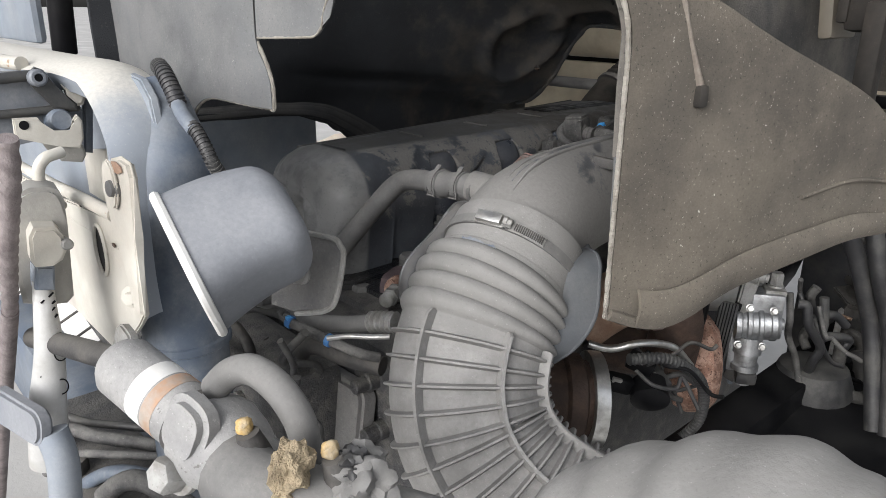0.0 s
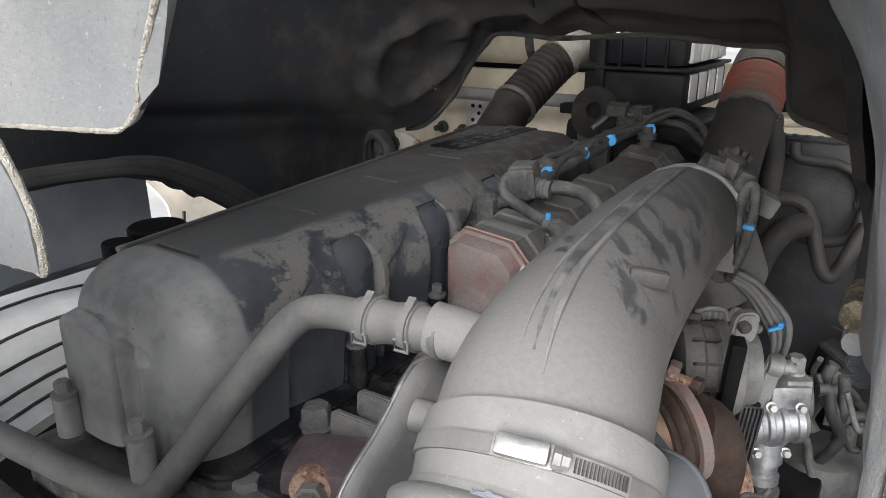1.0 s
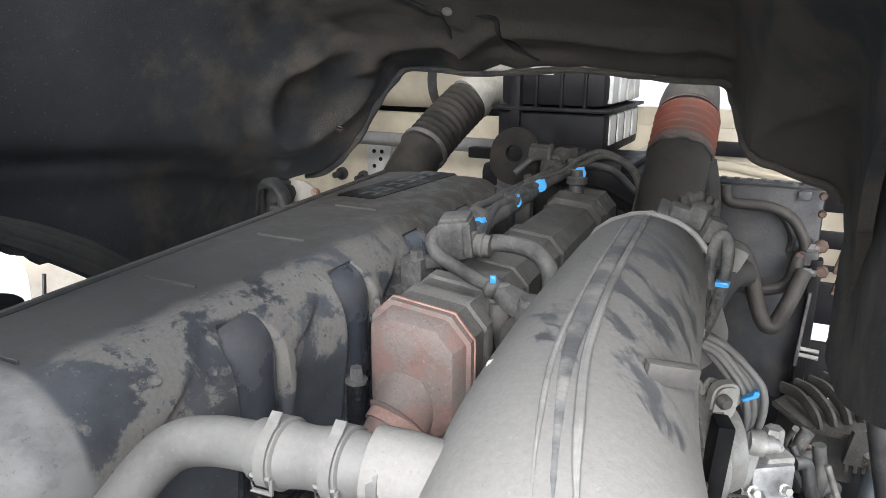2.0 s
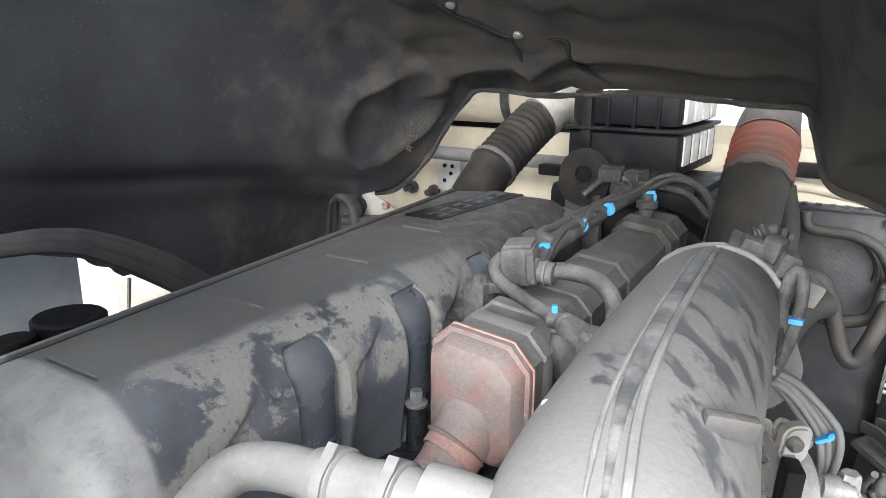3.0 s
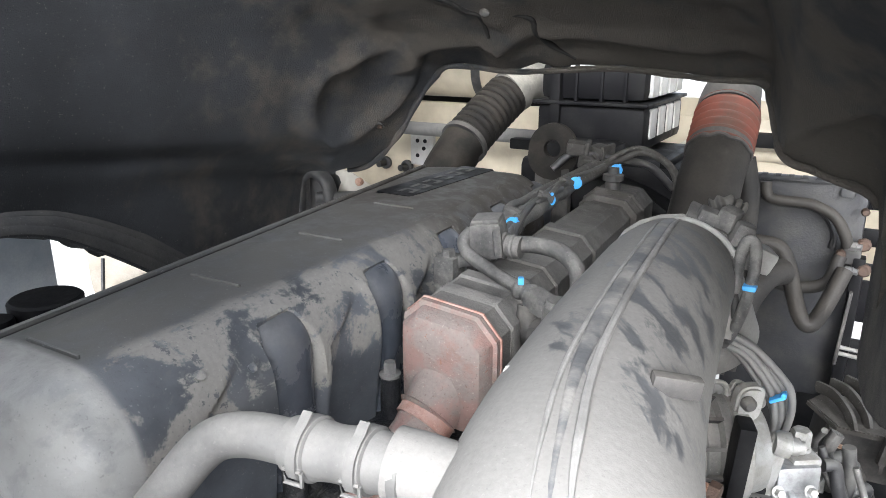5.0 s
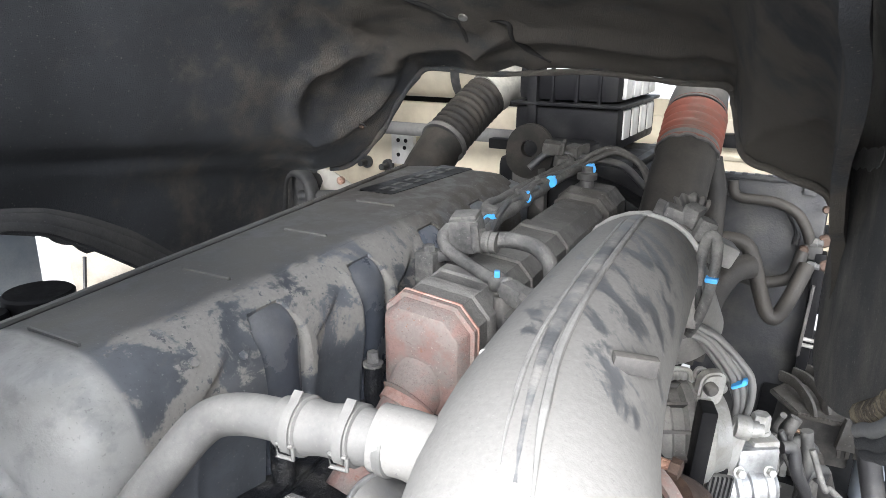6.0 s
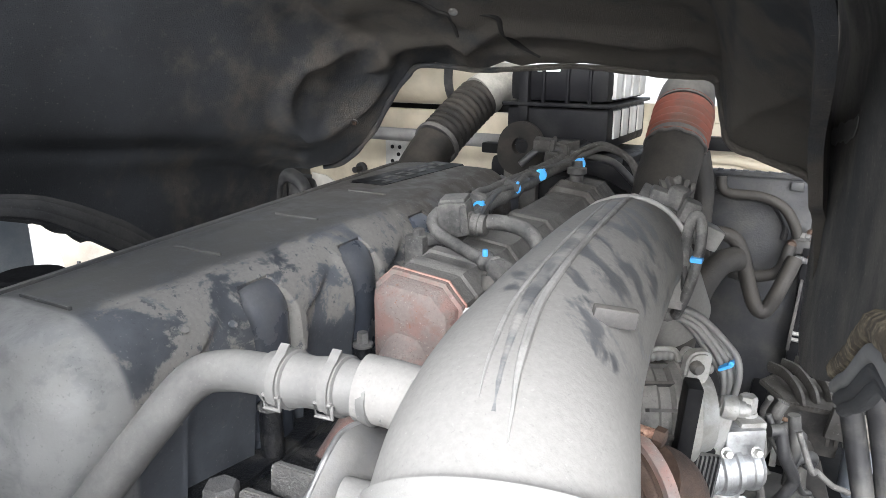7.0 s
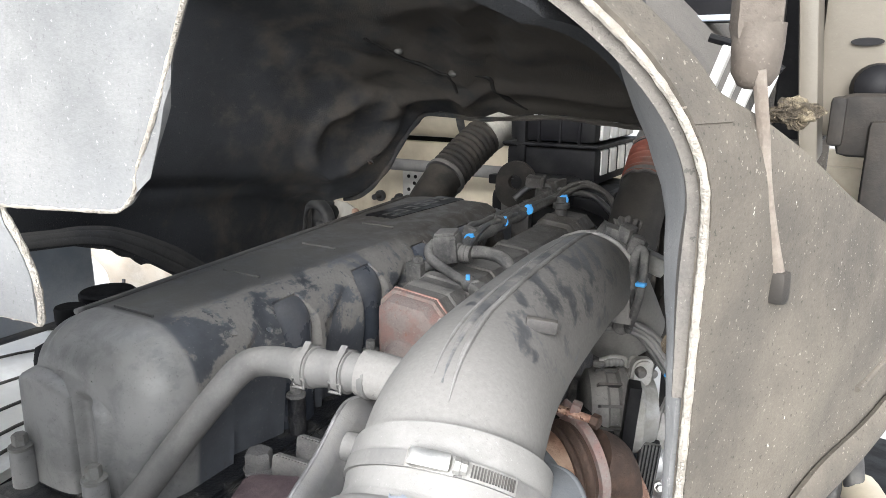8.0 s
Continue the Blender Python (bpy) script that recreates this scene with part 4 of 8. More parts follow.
part("seam_ridge", tube(crest_line(-0.165, 0.0002, 0.64, 1.10, 40), lambda s, d: 0.0014 * min(1, 8 * s, 8 * (1 - s)) + 0.0003, 8, 4), "pipe_plain", pipe)
COLLAR = [(-0.074, -0.055), (-0.0735, 0.010), (-0.070, 0.032), (-0.060, 0.050), (-0.044, 0.063), (-0.022, 0.072), (0.0, 0.0755), (0.028, 0.069), (0.052, 0.050), (0.066, 0.022), (0.070, -0.055)]
part("end_collar", prism(COLLAR, (-0.584, 1.150, 1.368), (1, 0.05, 0), (0, 0.21, 0.975), 0.016, 0.003), "pipe", pipe)
part("end_seam", tube([Vector((-0.580, 1.128, 1.371)) + 0.0725 * Vector((math.cos(a), 0.10 * math.sin(a), math.sin(a))) for a in (radians(25 + 7 * k) for k in range(11))], 0.0030, 8, 4), "pipe_plain", pipe, "pale dusty moulded rim")
part("lug", box((-0.497, 0.757, 1.437), (0.030, 0.010, 0.013), 0.002, (0, 8, 27)), "rubber_dusty", pipe)
part("lug", prism(rounded(0.028, 0.018, 0.003, 2), (-0.594, 0.756, 1.416), (0.87, 0.30, 0.0), (0.0, 0.35, 0.94), 0.008, 0.0015), "pipe_plain", pipe)
part("vent_socket", tube([(-0.55, 0.672, 1.372), (-0.60, 0.664, 1.392), (-0.632, 0.658, 1.396)], lambda s, d: 0.034 - 0.012 * min(1, s * 1.5), 24, 6), "pipe", pipe)
part("sensor_block", box((-0.512, 1.215, 1.392), (0.045, 0.04, 0.028), 0.006, (0, 25, 20)), "pipe_plain", pipe)

# breather pipe with its spring clamps
vent = thing("breather_pipe", (-0.76, 0.6, 1.26), "dusty grey breather pipe with a clamped rubber sleeve", "pipe")
VENT = [(-0.635, 0.656, 1.394), (-0.69, 0.651, 1.391), (-0.735, 0.645, 1.389), (-0.762, 0.634, 1.380), (-0.783, 0.611, 1.348), (-0.811, 0.583, 1.30), (-0.840, 0.556, 1.25), (-0.866, 0.537, 1.214), (-0.905, 0.527, 1.199), (-0.97, 0.518, 1.197), (-1.12, 0.50, 1.20)]
part("pipe_tube", tube(VENT, 0.0148, 22, 10), "vent", vent)
part("sleeve", tube([(-0.610, 0.660, 1.393), (-0.64, 0.656, 1.3945), (-0.675, 0.6525, 1.392), (-0.703, 0.650, 1.390)], lambda s, d: 0.0185 + 0.0010 * math.cos(d * 160), 26, 8), "vent", vent)
for x, y, z in ((-0.648, 0.655, 1.3943), (-0.688, 0.651, 1.3915)):
    ax = Vector((-1, -0.06, -0.03)).normalized()
    c = part("spring_clamp", lathe(Vector((x, y, z)) - ax * 0.006, ax, [(0, 0.0190), (0.001, 0.0208), (0.009, 0.0208), (0.010, 0.0190)], 28), "vent", vent, "dusty spring clamp")
    cam_s, cam_n = ax.cross(Vector((0, 0, 1))).normalized(), Vector((0, 0, 1))
    at = Vector((x, y, z))

    def strap(u, v, at=at, n0=cam_n, s0=cam_s):
        # flat band rising from the eye at the front over the top, its free end standing up
        a = radians(-25 + 112 * u)
        lift = 0.0212 + max(0.0, u - 0.84) * 0.026
        return at + ax * (0.0035 * (2 * v - 1)) + (math.cos(a) * -s0 + math.sin(a) * n0) * lift if s0.y > 0 else at + ax * (0.0035 * (2 * v - 1)) + (math.cos(a) * s0 + math.sin(a) * n0) * lift
    part("clamp_strap", sheet(strap, 22, 3, 0.0016), "vent", c)
    e0 = at + (-cam_s if cam_s.y > 0 else cam_s) * 0.0205
    ring_ = [e0 + ax * a + Vector((0, 0, b - 0.008)) for a, b in ((-0.0065, 0.004), (0.0065, 0.004), (0.0065, -0.005), (-0.0065, -0.005), (-0.0065, 0.004))]
    part("clamp_eye", tube(ring_, 0.0016, 6, 1), "vent", c)
part("sleeve_ring", lathe((-0.618, 0.6585, 1.3935), (-1, -0.06, -0.01), [(0, 0.0185), (0.001, 0.0212), (0.007, 0.0212), (0.008, 0.0195), (0.012, 0.0205), (0.013, 0.0185)], 28), "vent", vent)

# ---- rubber intake hose with ribs ----
hose = thing("intake_hose", (-0.45, 0.45, 1.12), "ribbed grey rubber intake elbow hose, dusty", "hose")
HOSE = [(-0.513, 0.620, 1.357), (-0.504, 0.590, 1.332), (-0.498, 0.555, 1.300), (-0.490, 0.524, 1.262), (-0.475, 0.503, 1.216), (-0.450, 0.497, 1.170), (-0.408, 0.506, 1.130), (-0.352, 0.532, 1.100), (-0.288, 0.562, 1.085)]
hl = spline(HOSE, 24)
fr = frames_along(hl)
dist = [0.0]
for a, b in zip(hl, hl[1:]):
    dist.append(dist[-1] + (b - a).length)


def hose_r(s, d):
    if d < 0.050:
        return 0.0815 + 0.001 * math.sin(d * 90)
    if d < 0.1255:
        k = (d - 0.056) / 0.0174
        swell = 0.0810 + 0.005 * min(1, (d - 0.050) / 0.03)
        return swell + (0.0078 * abs(math.sin(k * math.pi)) ** 0.6 if k > 0 else 0)
    return 0.0868


part("hose_body", tube(HOSE, hose_r, 48, 48), "hose", hose)
BACK = Vector((-0.5, 0.5, -0.36)).normalized()


def round_hose(t, a):
    """Outward direction round the hose, by the angle from its side."""
    s = t.cross(BACK).normalized()
    n = s.cross(t)
    if n.dot(BACK) > 0:
        n = -n
    return (math.cos(a) * s + math.sin(a) * n).normalized()


nxt = 0.140
for (q, t, s, n), d in zip(fr, dist):
    if d >= nxt and d < 0.46:
        nxt += 0.0205
        part("hose_rib", lathe(q - t * 0.0018 + round_hose(t, radians(90)) * 0.004, t, [(-0.002, 0.082), (0.0004, 0.0925), (0.0026, 0.0925), (0.005, 0.082)], 48), "hose", hose)
for ang in (122, 68, 30):
    a = radians(ang)
    rows = [(q, t, round_hose(t, a)) for (q, t, s, n), d in zip(fr, dist) if 0.124 < d < 0.47]
    bmf = bmesh.new()
    prev = None
    for k, (q, t, out) in enumerate(rows[::2]):
        side = t.cross(out).normalized() * 0.0018
        top = 0.0985 if k else 0.094
        ring = [bmf.verts.new(q + out * 0.083 - side * 1.6), bmf.verts.new(q + out * top - side), bmf.verts.new(q + out * top + side), bmf.verts.new(q + out * 0.083 + side * 1.6)]
        if prev:
            for i in range(4):
                bmf.faces.new((prev[i], prev[(i + 1) % 4], ring[(i + 1) % 4], ring[i]))
        else:
            bmf.faces.new(ring)
        prev = ring
    bmf.faces.new(prev[::-1])
    part("hose_fin", bmf, "hose", hose)

band = thing("hose_clamp", (-0.512, 0.60, 1.27), "bright worm-drive hose clamp with a screw housing", "hose clamp")
bd = Vector((0.16, -0.72, -0.66)).normalized()
bc = Vector((-0.507, 0.600, 1.342))
part("band", lathe(bc - bd * 0.006, bd, [(0, 0.081), (0.0, 0.0835), (0.012, 0.0835), (0.012, 0.081)], 48), "vent", band)
t_, s_, n_ = basis(bd)


def on_band(deg, r, along=0.0):
    a = radians(deg)
    return bc + bd * along + r * (math.cos(a) * s_ + math.sin(a) * n_)



def band_box(deg, r, size, bevel):
    """A small block that lies on the band, long side round it."""
    a = radians(deg)
    rad = math.cos(a) * s_ + math.sin(a) * n_
    tan = -math.sin(a) * s_ + math.cos(a) * n_
    bmb = box((0, 0, 0), size, bevel)
    bmesh.ops.transform(bmb, matrix=Matrix.Translation(bc + rad * r) @ Matrix((tan, bd, rad)).transposed().to_4x4(), verts=bmb.verts)
    return bmb


HEAD = 95
part("screw_housing", band_box(HEAD - 1, 0.088, (0.031, 0.013, 0.009), 0.003), "steel", band, "bright steel screw housing")
part("housing_saddle", band_box(HEAD - 1, 0.0845, (0.036, 0.014, 0.003), 0.001), "alu_dusty", band)
a_ = radians(HEAD + 13)
part("screw_head", lathe(on_band(HEAD + 10, 0.0890), -math.sin(a_) * s_ + math.cos(a_) * n_, [(0, 0.0062), (0.004, 0.0062), (0.005, 0.0052), (0.009, 0.0052), (0.010, 0.0042)], 6), "alu_dusty", band)
for k in range(15):
    part("band_slot", band_box(HEAD + 19 + 1.55 * k, 0.0862, (0.0011, 0.0085, 0.0012), 0), "rubber_dusty", band, "", False)
part("band_tail", sheet(lambda u, v: on_band(HEAD + 15 + 28 * u, 0.0852, (v - 0.5) * 0.012), 14, 2, 0.001), "alu_dusty", band)
part("band_tail", sheet(lambda u, v: on_band(HEAD - 26 + 14 * u, 0.0840, (v - 0.5) * 0.010), 8, 2, 0.0006), "vent", band)


def scuffed(u, v):
    """Ragged streak rubbed into the cuff."""
    edge = 0.0045 * noise.noise(Vector((u * 9, v * 2, 3.1))) + 0.002 * noise.noise(Vector((u * 40, v * 3, 1.7)))
    wide = 0.017 * (1 - u) ** 0.7 + 0.004
    return on_band(HEAD - 17 + 54 * u, 0.0846, 0.033 + (v - 0.35) * wide + 0.004 * u + edge)


part("scuff", sheet(scuffed, 40, 3, 0.0004), "scuff_blue", hose, "dark blue scuff mark")

# heat shields on both sides of the hose
shield = thing("heat_shield", (-0.60, 0.58, 1.20), "bent bright-edged steel heat shield beside the intake hose", "heat shield")
RIM = [(-0.617, 0.690, 1.340), (-0.623, 0.674, 1.359), (-0.625, 0.646, 1.377), (-0.625, 0.625, 1.381), (-0.625, 0.613, 1.376), (-0.625, 0.604, 1.369), (-0.625, 0.587, 1.354), (-0.625, 0.570, 1.342), (-0.625, 0.552, 1.331), (-0.625, 0.537, 1.318), (-0.624, 0.528, 1.300), (-0.622, 0.527, 1.275)]
rl = spline(RIM, 6)


def pressed(u, v):
    """Pressed sheet behind the flange, dished towards the hose."""
    p = rl[min(int(round(u * (len(rl) - 1))), len(rl) - 1)]
    return p + Vector((0.010, 0.004, -0.008)) + Vector((0.060, 0.020, -0.012)) * v + Vector((-0.004, 0.016, -0.012)) * math.sin(math.pi * min(1, v * 1.2))


def flange_strip(u, v):
    """Narrow turned flange next to the rolled edge."""
    p = rl[min(int(round(u * (len(rl) - 1))), len(rl) - 1)]
    return p + Vector((0.012, -0.001, -0.004)) * v + Vector((0, 0.006, -0.006)) * v * v


part("shield_plate", sheet(pressed, len(rl) - 1, 14, 0.002), "shield", shield)
part("shield_flange", sheet(flange_strip, len(rl) - 1, 6, 0.0016), "shield", shield, "scuffed grey turned flange")
part("shield_rim", tube(RIM, 0.0024, 10, 6), "shield_edge", shield, "worn bright rolled edge")
part("stub_tube", tube([(-0.612, 0.606, 1.352), (-0.585, 0.612, 1.350), (-0.545, 0.622, 1.348)], 0.0125, 20, 4), "vent", shield, "grey stub tube to the pipe")
shield2 = thing("side_shield", (-0.42, 0.62, 1.20), "plain grey pressed metal shield beside the hose", "heat shield")
EDGE = [(-0.465, 0.67, 1.349), (-0.43, 0.655, 1.358), (-0.412, 0.642, 1.353), (-0.404, 0.632, 1.338), (-0.398, 0.624, 1.307), (-0.396, 0.610, 1.288), (-0.402, 0.592, 1.268), (-0.418, 0.580, 1.250)]
er = spline(EDGE, 5)


def side_sheet(u, v):
    """Sheet wrapped round the side of the hose, its outer edge turned back."""
    p = er[min(int(round(u * (len(er) - 1))), len(er) - 1)]
    w = 1 - v
    return p + Vector((-0.075, -0.012, 0.0)) * w + Vector((0.008, -0.030, 0.002)) * math.sin(math.pi * min(1, w * 0.9)) * (0.35 + 0.65 * min(1, 3 * u))


part("shield_plate", sheet(side_sheet, len(er) - 1, 12, 0.002), "side_shield", shield2)
part("shield_rim", tube(EDGE, 0.0030, 10, 5), "side_shield", shield2)
part("shield_flange", tube([(-0.50, 0.70, 1.345), (-0.455, 0.672, 1.343), (-0.428, 0.655, 1.325)], lambda s, d: 0.016 - 0.006 * s, 14, 6), "side_shield", shield2)

# ---- exhaust gas cooler ----
cool = thing("exhaust_gas_cooler", (-0.75, 1.2, 1.24), "ribbed dusty exhaust gas cooler with a heat-tinted pink end", "cooler")


def rounded_ring(w, h, c):
    """Rectangle of half width w and half height h with cut and softly rounded corners, 28 points."""
    k, e = min(0.40 * w, 1.5 * c), 0.0035
    out = []
    for sx, sy in ((1, 1), (-1, 1), (-1, -1), (1, -1)):
        run = [(w, h - k - e), (w - 0.15 * e, h - k + 0.3 * e), (w - e, h - k + e), (w - k / 2, h - k / 2), (w - k + e, h - e), (w - k + 0.3 * e, h - 0.15 * e), (w - k - e, h)]
        if sx * sy < 0:
            run = run[::-1]
        out += [(sx * a, sy * b) for a, b in run]
    return out


def cool_mid(y):
    return Vector((-0.742 - 0.03 * (y - 0.9), y, 1.320 + 0.012 * (y - 0.9)))


def loft(rows, bm=None):
    """Rounded body through rows of (y, half width, half height, corner)."""
    bm = bm or bmesh.new()
    rings = [[bm.verts.new(cool_mid(y) + Vector((a, 0, b - 0.10 * a))) for a, b in rounded_ring(w, h, c)] for y, w, h, c in rows]
    for p, q in zip(rings, rings[1:]):
        for k in range(28):
            bm.faces.new((p[k], p[(k + 1) % 28], q[(k + 1) % 28], q[k]))
    bm.faces.new(rings[0])
    bm.faces.new(rings[-1][::-1])
    return bm


W0, H0 = 0.0495, 0.0595


def steps(rows):
    """Body rows from (y, growth): sharp little steps up and down along the cooler."""
    out, last = [], None
    for y, g in rows:
        if last is not None and abs(g - last) > 1e-5:
            out.append((y - 0.003, W0 + last, H0 + last, 0.0135))
        out.append((y, W0 + g, H0 + g, 0.0135))
        last = g
    return out


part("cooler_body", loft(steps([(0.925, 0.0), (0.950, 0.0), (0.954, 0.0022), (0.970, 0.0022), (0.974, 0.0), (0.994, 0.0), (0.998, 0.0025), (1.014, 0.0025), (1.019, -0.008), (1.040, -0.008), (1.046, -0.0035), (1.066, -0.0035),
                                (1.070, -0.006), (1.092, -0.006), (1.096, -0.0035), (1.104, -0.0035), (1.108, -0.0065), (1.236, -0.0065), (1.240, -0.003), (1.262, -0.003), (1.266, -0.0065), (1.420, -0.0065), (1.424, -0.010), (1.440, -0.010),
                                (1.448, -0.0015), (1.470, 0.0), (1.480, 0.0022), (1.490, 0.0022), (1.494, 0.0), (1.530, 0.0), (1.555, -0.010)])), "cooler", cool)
end = part("end_cap", loft([(0.8895, 0.022, 0.030, 0.008), (0.8905, 0.034, 0.043, 0.011), (0.894, 0.0425, 0.0525, 0.0125), (0.901, 0.0465, 0.0565, 0.0135), (0.9125, 0.0480, 0.0580, 0.0135)]), "pink", cool, "pink mottled heat-tinted end cap")
part("cap_flange", loft([(0.9125, 0.0485, 0.0585, 0.0135), (0.9130, 0.0525, 0.0625, 0.0145), (0.9175, 0.0530, 0.0630, 0.0145), (0.9215, 0.0525, 0.0625, 0.0145), (0.9250, 0.0485, 0.0585, 0.0135)]), "pink", end, "thin welded flange round the cap")
part("seam", loft([(0.9195, 0.0528, 0.0628, 0.0145), (0.9205, 0.0540, 0.0640, 0.0147), (0.9225, 0.0540, 0.0640, 0.0147), (0.9235, 0.0528, 0.0628, 0.0145)]), "pink_bright", cool, "bright orange-pink heat-tinted seam")
part("funnel", tube([(-0.746, 0.908, 1.296), (-0.748, 0.890, 1.284), (-0.753, 0.868, 1.266), (-0.762, 0.838, 1.242), (-0.770, 0.80, 1.21)], lambda s, d: 0.036 - 0.011 * min(1, s * 2.6) ** 0.7, 28, 8), "pink", end)
part("funnel_band", tube([(-0.749, 0.884, 1.279), (-0.7515, 0.874, 1.271)], 0.0292, 28, 4), "pink_bright", end)
part("weld_bead", lathe((-0.750, 0.886, 1.281), (-0.2, -0.75, -0.62), [(0, 0.029), (0.002, 0.0322), (0.005, 0.029)], 28), "pink", end)
part("filler_neck", lathe((-0.768, 1.500, 1.381), (0, 0, 1), [(0, 0.012), (0.02, 0.012), (0.022, 0.017), (0.032, 0.017), (0.034, 0.010), (0.044, 0.009)], 18), "rubber_dusty", cool)
part("side_bracket", box((-0.650, 0.985, 1.335), (0.06, 0.07, 0.06), 0.01), "rubber_dusty", cool)

# sensor with its cable on the cooler
sensor = thing("pressure_sensor", (-0.79, 1.06, 1.36), "dusty plug-in pressure sensor on the cooler", "sensor")
part("sensor_head", box((-0.773, 1.056, 1.414), (0.041, 0.042, 0.046), 0.012, (4, -6, 14)), "harness", sensor)
part("sensor_lid", box((-0.774, 1.054, 1.4365), (0.032, 0.032, 0.006), 0.003, (4, -6, 14)), "harness", sensor)
part("sensor_collar", box((-0.7565, 1.046, 1.416), (0.010, 0.034, 0.034), 0.004, (4, -6, 24)), "harness", sensor)
part("plug", lathe((-0.752, 1.050, 1.409), (0.95, 0.05, 0.0), [(-0.006, 0.015), (0.004, 0.015), (0.005, 0.0125), (0.010, 0.0125), (0.011, 0.0138), (0.014, 0.0138), (0.015, 0.0125), (0.022, 0.0125)], 18), "harness", sensor)
part("foot", box((-0.818, 1.044, 1.366), (0.027, 0.030, 0.046), 0.004), "harness", sensor)
part("foot_arm", box((-0.795, 1.05, 1.385), (0.05, 0.014, 0.014), 0.004, (0, -15, 10)), "harness", sensor)
hexbolt((-0.816, 1.040, 1.384), (0, 0, 1), 0.008, 0.010, 1.3, sensor, "harness")


def cable(name, pts, r, material, label, category="cable", clips=(), ribs=False):
    th = thing(name, pts[len(pts) // 2], label, category)
    fn = (lambda s, d: r * (1 + 0.10 * math.sin(d * 900))) if ribs else r
    part("sheath", tube(pts, fn, 12, 60 if ribs else 8), material, th)
    for c in clips:
        a = Vector(c)
        k = part("cable_tie", box(a + Vector((0, 0, r * 0.75)), (r * 1.6, 0.0045, r * 0.9), 0.0012), "clip", th, "bright blue plastic cable tie")
        part("tie_head", box(a + Vector((r * 0.3, -0.003, r * 1.05)), (0.0055, 0.0065, 0.005), 0.0015), "clip", k)
    return th


cable("sensor_cable", [(-0.792, 1.050, 1.420), (-0.797, 1.040, 1.410), (-0.788, 1.032, 1.400), (-0.772, 1.024, 1.395), (-0.748, 1.012, 1.391), (-0.722, 1.0, 1.387), (-0.697, 0.990, 1.384)], 0.0075, "harness", "dusty sleeved cable over the cooler")
conn_ = thing("cable_connector", (-0.680, 0.980, 1.374), "dusty grey cable connector with a blue tie beside the pipe", "connector")
part("connector_sleeve", tube([(-0.706, 0.994, 1.385), (-0.692, 0.988, 1.383), (-0.678, 0.982, 1.380)], lambda s, d: 0.0105 + 0.0015 * math.sin(d * 420), 14, 16), "harness", conn_)
part("connector_body", box((-0.676, 0.980, 1.379), (0.030, 0.022, 0.022), 0.005, (0, 10, -22)), "harness", conn_)
part("connector_cap", lathe((-0.656, 0.972, 1.362), (0.1, 0, 1), [(0, 0.0145), (0.020, 0.0145), (0.022, 0.0125), (0.026, 0.012), (0.027, 0.006)], 18), "harness", conn_)
part("cable_tie", lathe((-0.703, 0.9925, 1.3845), (0.9, -0.35, -0.12), [(-0.0025, 0.009), (-0.002, 0.0106), (0.002, 0.0106), (0.0025, 0.009)], 16), "clip", conn_, "bright blue plastic cable tie")
part("tie_head", box((-0.700, 0.985, 1.396), (0.006, 0.007, 0.008), 0.0015, (0, 0, 25)), "clip", conn_)
part("connector_drop", tube([(-0.690, 0.984, 1.372), (-0.688, 0.980, 1.352), (-0.684, 0.985, 1.33)], 0.012, 12, 6), "rubber_dusty", conn_)
cable("coolant_hose", [(-0.742, 1.056, 1.409), (-0.721, 1.060, 1.412), (-0.691, 1.062, 1.409), (-0.671, 1.055, 1.400), (-0.660, 1.045, 1.385), (-0.655, 1.03, 1.35)], 0.0098, "harness", "dusty grey hose bent over the cooler", "hose")
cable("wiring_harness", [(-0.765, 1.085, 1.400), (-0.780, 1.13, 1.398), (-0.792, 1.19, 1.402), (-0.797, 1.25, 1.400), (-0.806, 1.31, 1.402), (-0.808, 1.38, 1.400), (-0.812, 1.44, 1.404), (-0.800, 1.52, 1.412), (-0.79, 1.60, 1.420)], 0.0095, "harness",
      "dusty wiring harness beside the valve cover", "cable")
for tx, ty, tz in ((-0.787, 1.150, 1.405), (-0.797, 1.293, 1.408), (-0.800, 1.410, 1.411), (-0.764, 1.502, 1.420)):
    ht = thing("harness_tie", (tx, ty, tz), "bright blue cable tie round the wiring harness", "cable tie", "harness ties")
    part("tie_band", lathe((tx, ty, tz), (-0.1, 1, 0.05), [(-0.0012, 0.009), (-0.0009, 0.0100), (0.0009, 0.0100), (0.0012, 0.009)], 16), "clip", ht)
    part("tie_head", box((tx + 0.006, ty - 0.003, tz + 0.009), (0.0042, 0.005, 0.0042), 0.0012, (0, 20, 10)), "clip", ht)
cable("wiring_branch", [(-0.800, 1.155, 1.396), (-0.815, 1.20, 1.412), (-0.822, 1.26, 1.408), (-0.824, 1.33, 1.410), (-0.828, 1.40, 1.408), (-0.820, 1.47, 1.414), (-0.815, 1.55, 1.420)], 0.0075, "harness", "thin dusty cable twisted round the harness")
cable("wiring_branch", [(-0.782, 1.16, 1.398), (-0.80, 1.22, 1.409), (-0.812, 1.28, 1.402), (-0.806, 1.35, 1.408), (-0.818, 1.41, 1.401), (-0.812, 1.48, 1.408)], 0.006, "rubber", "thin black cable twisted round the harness")
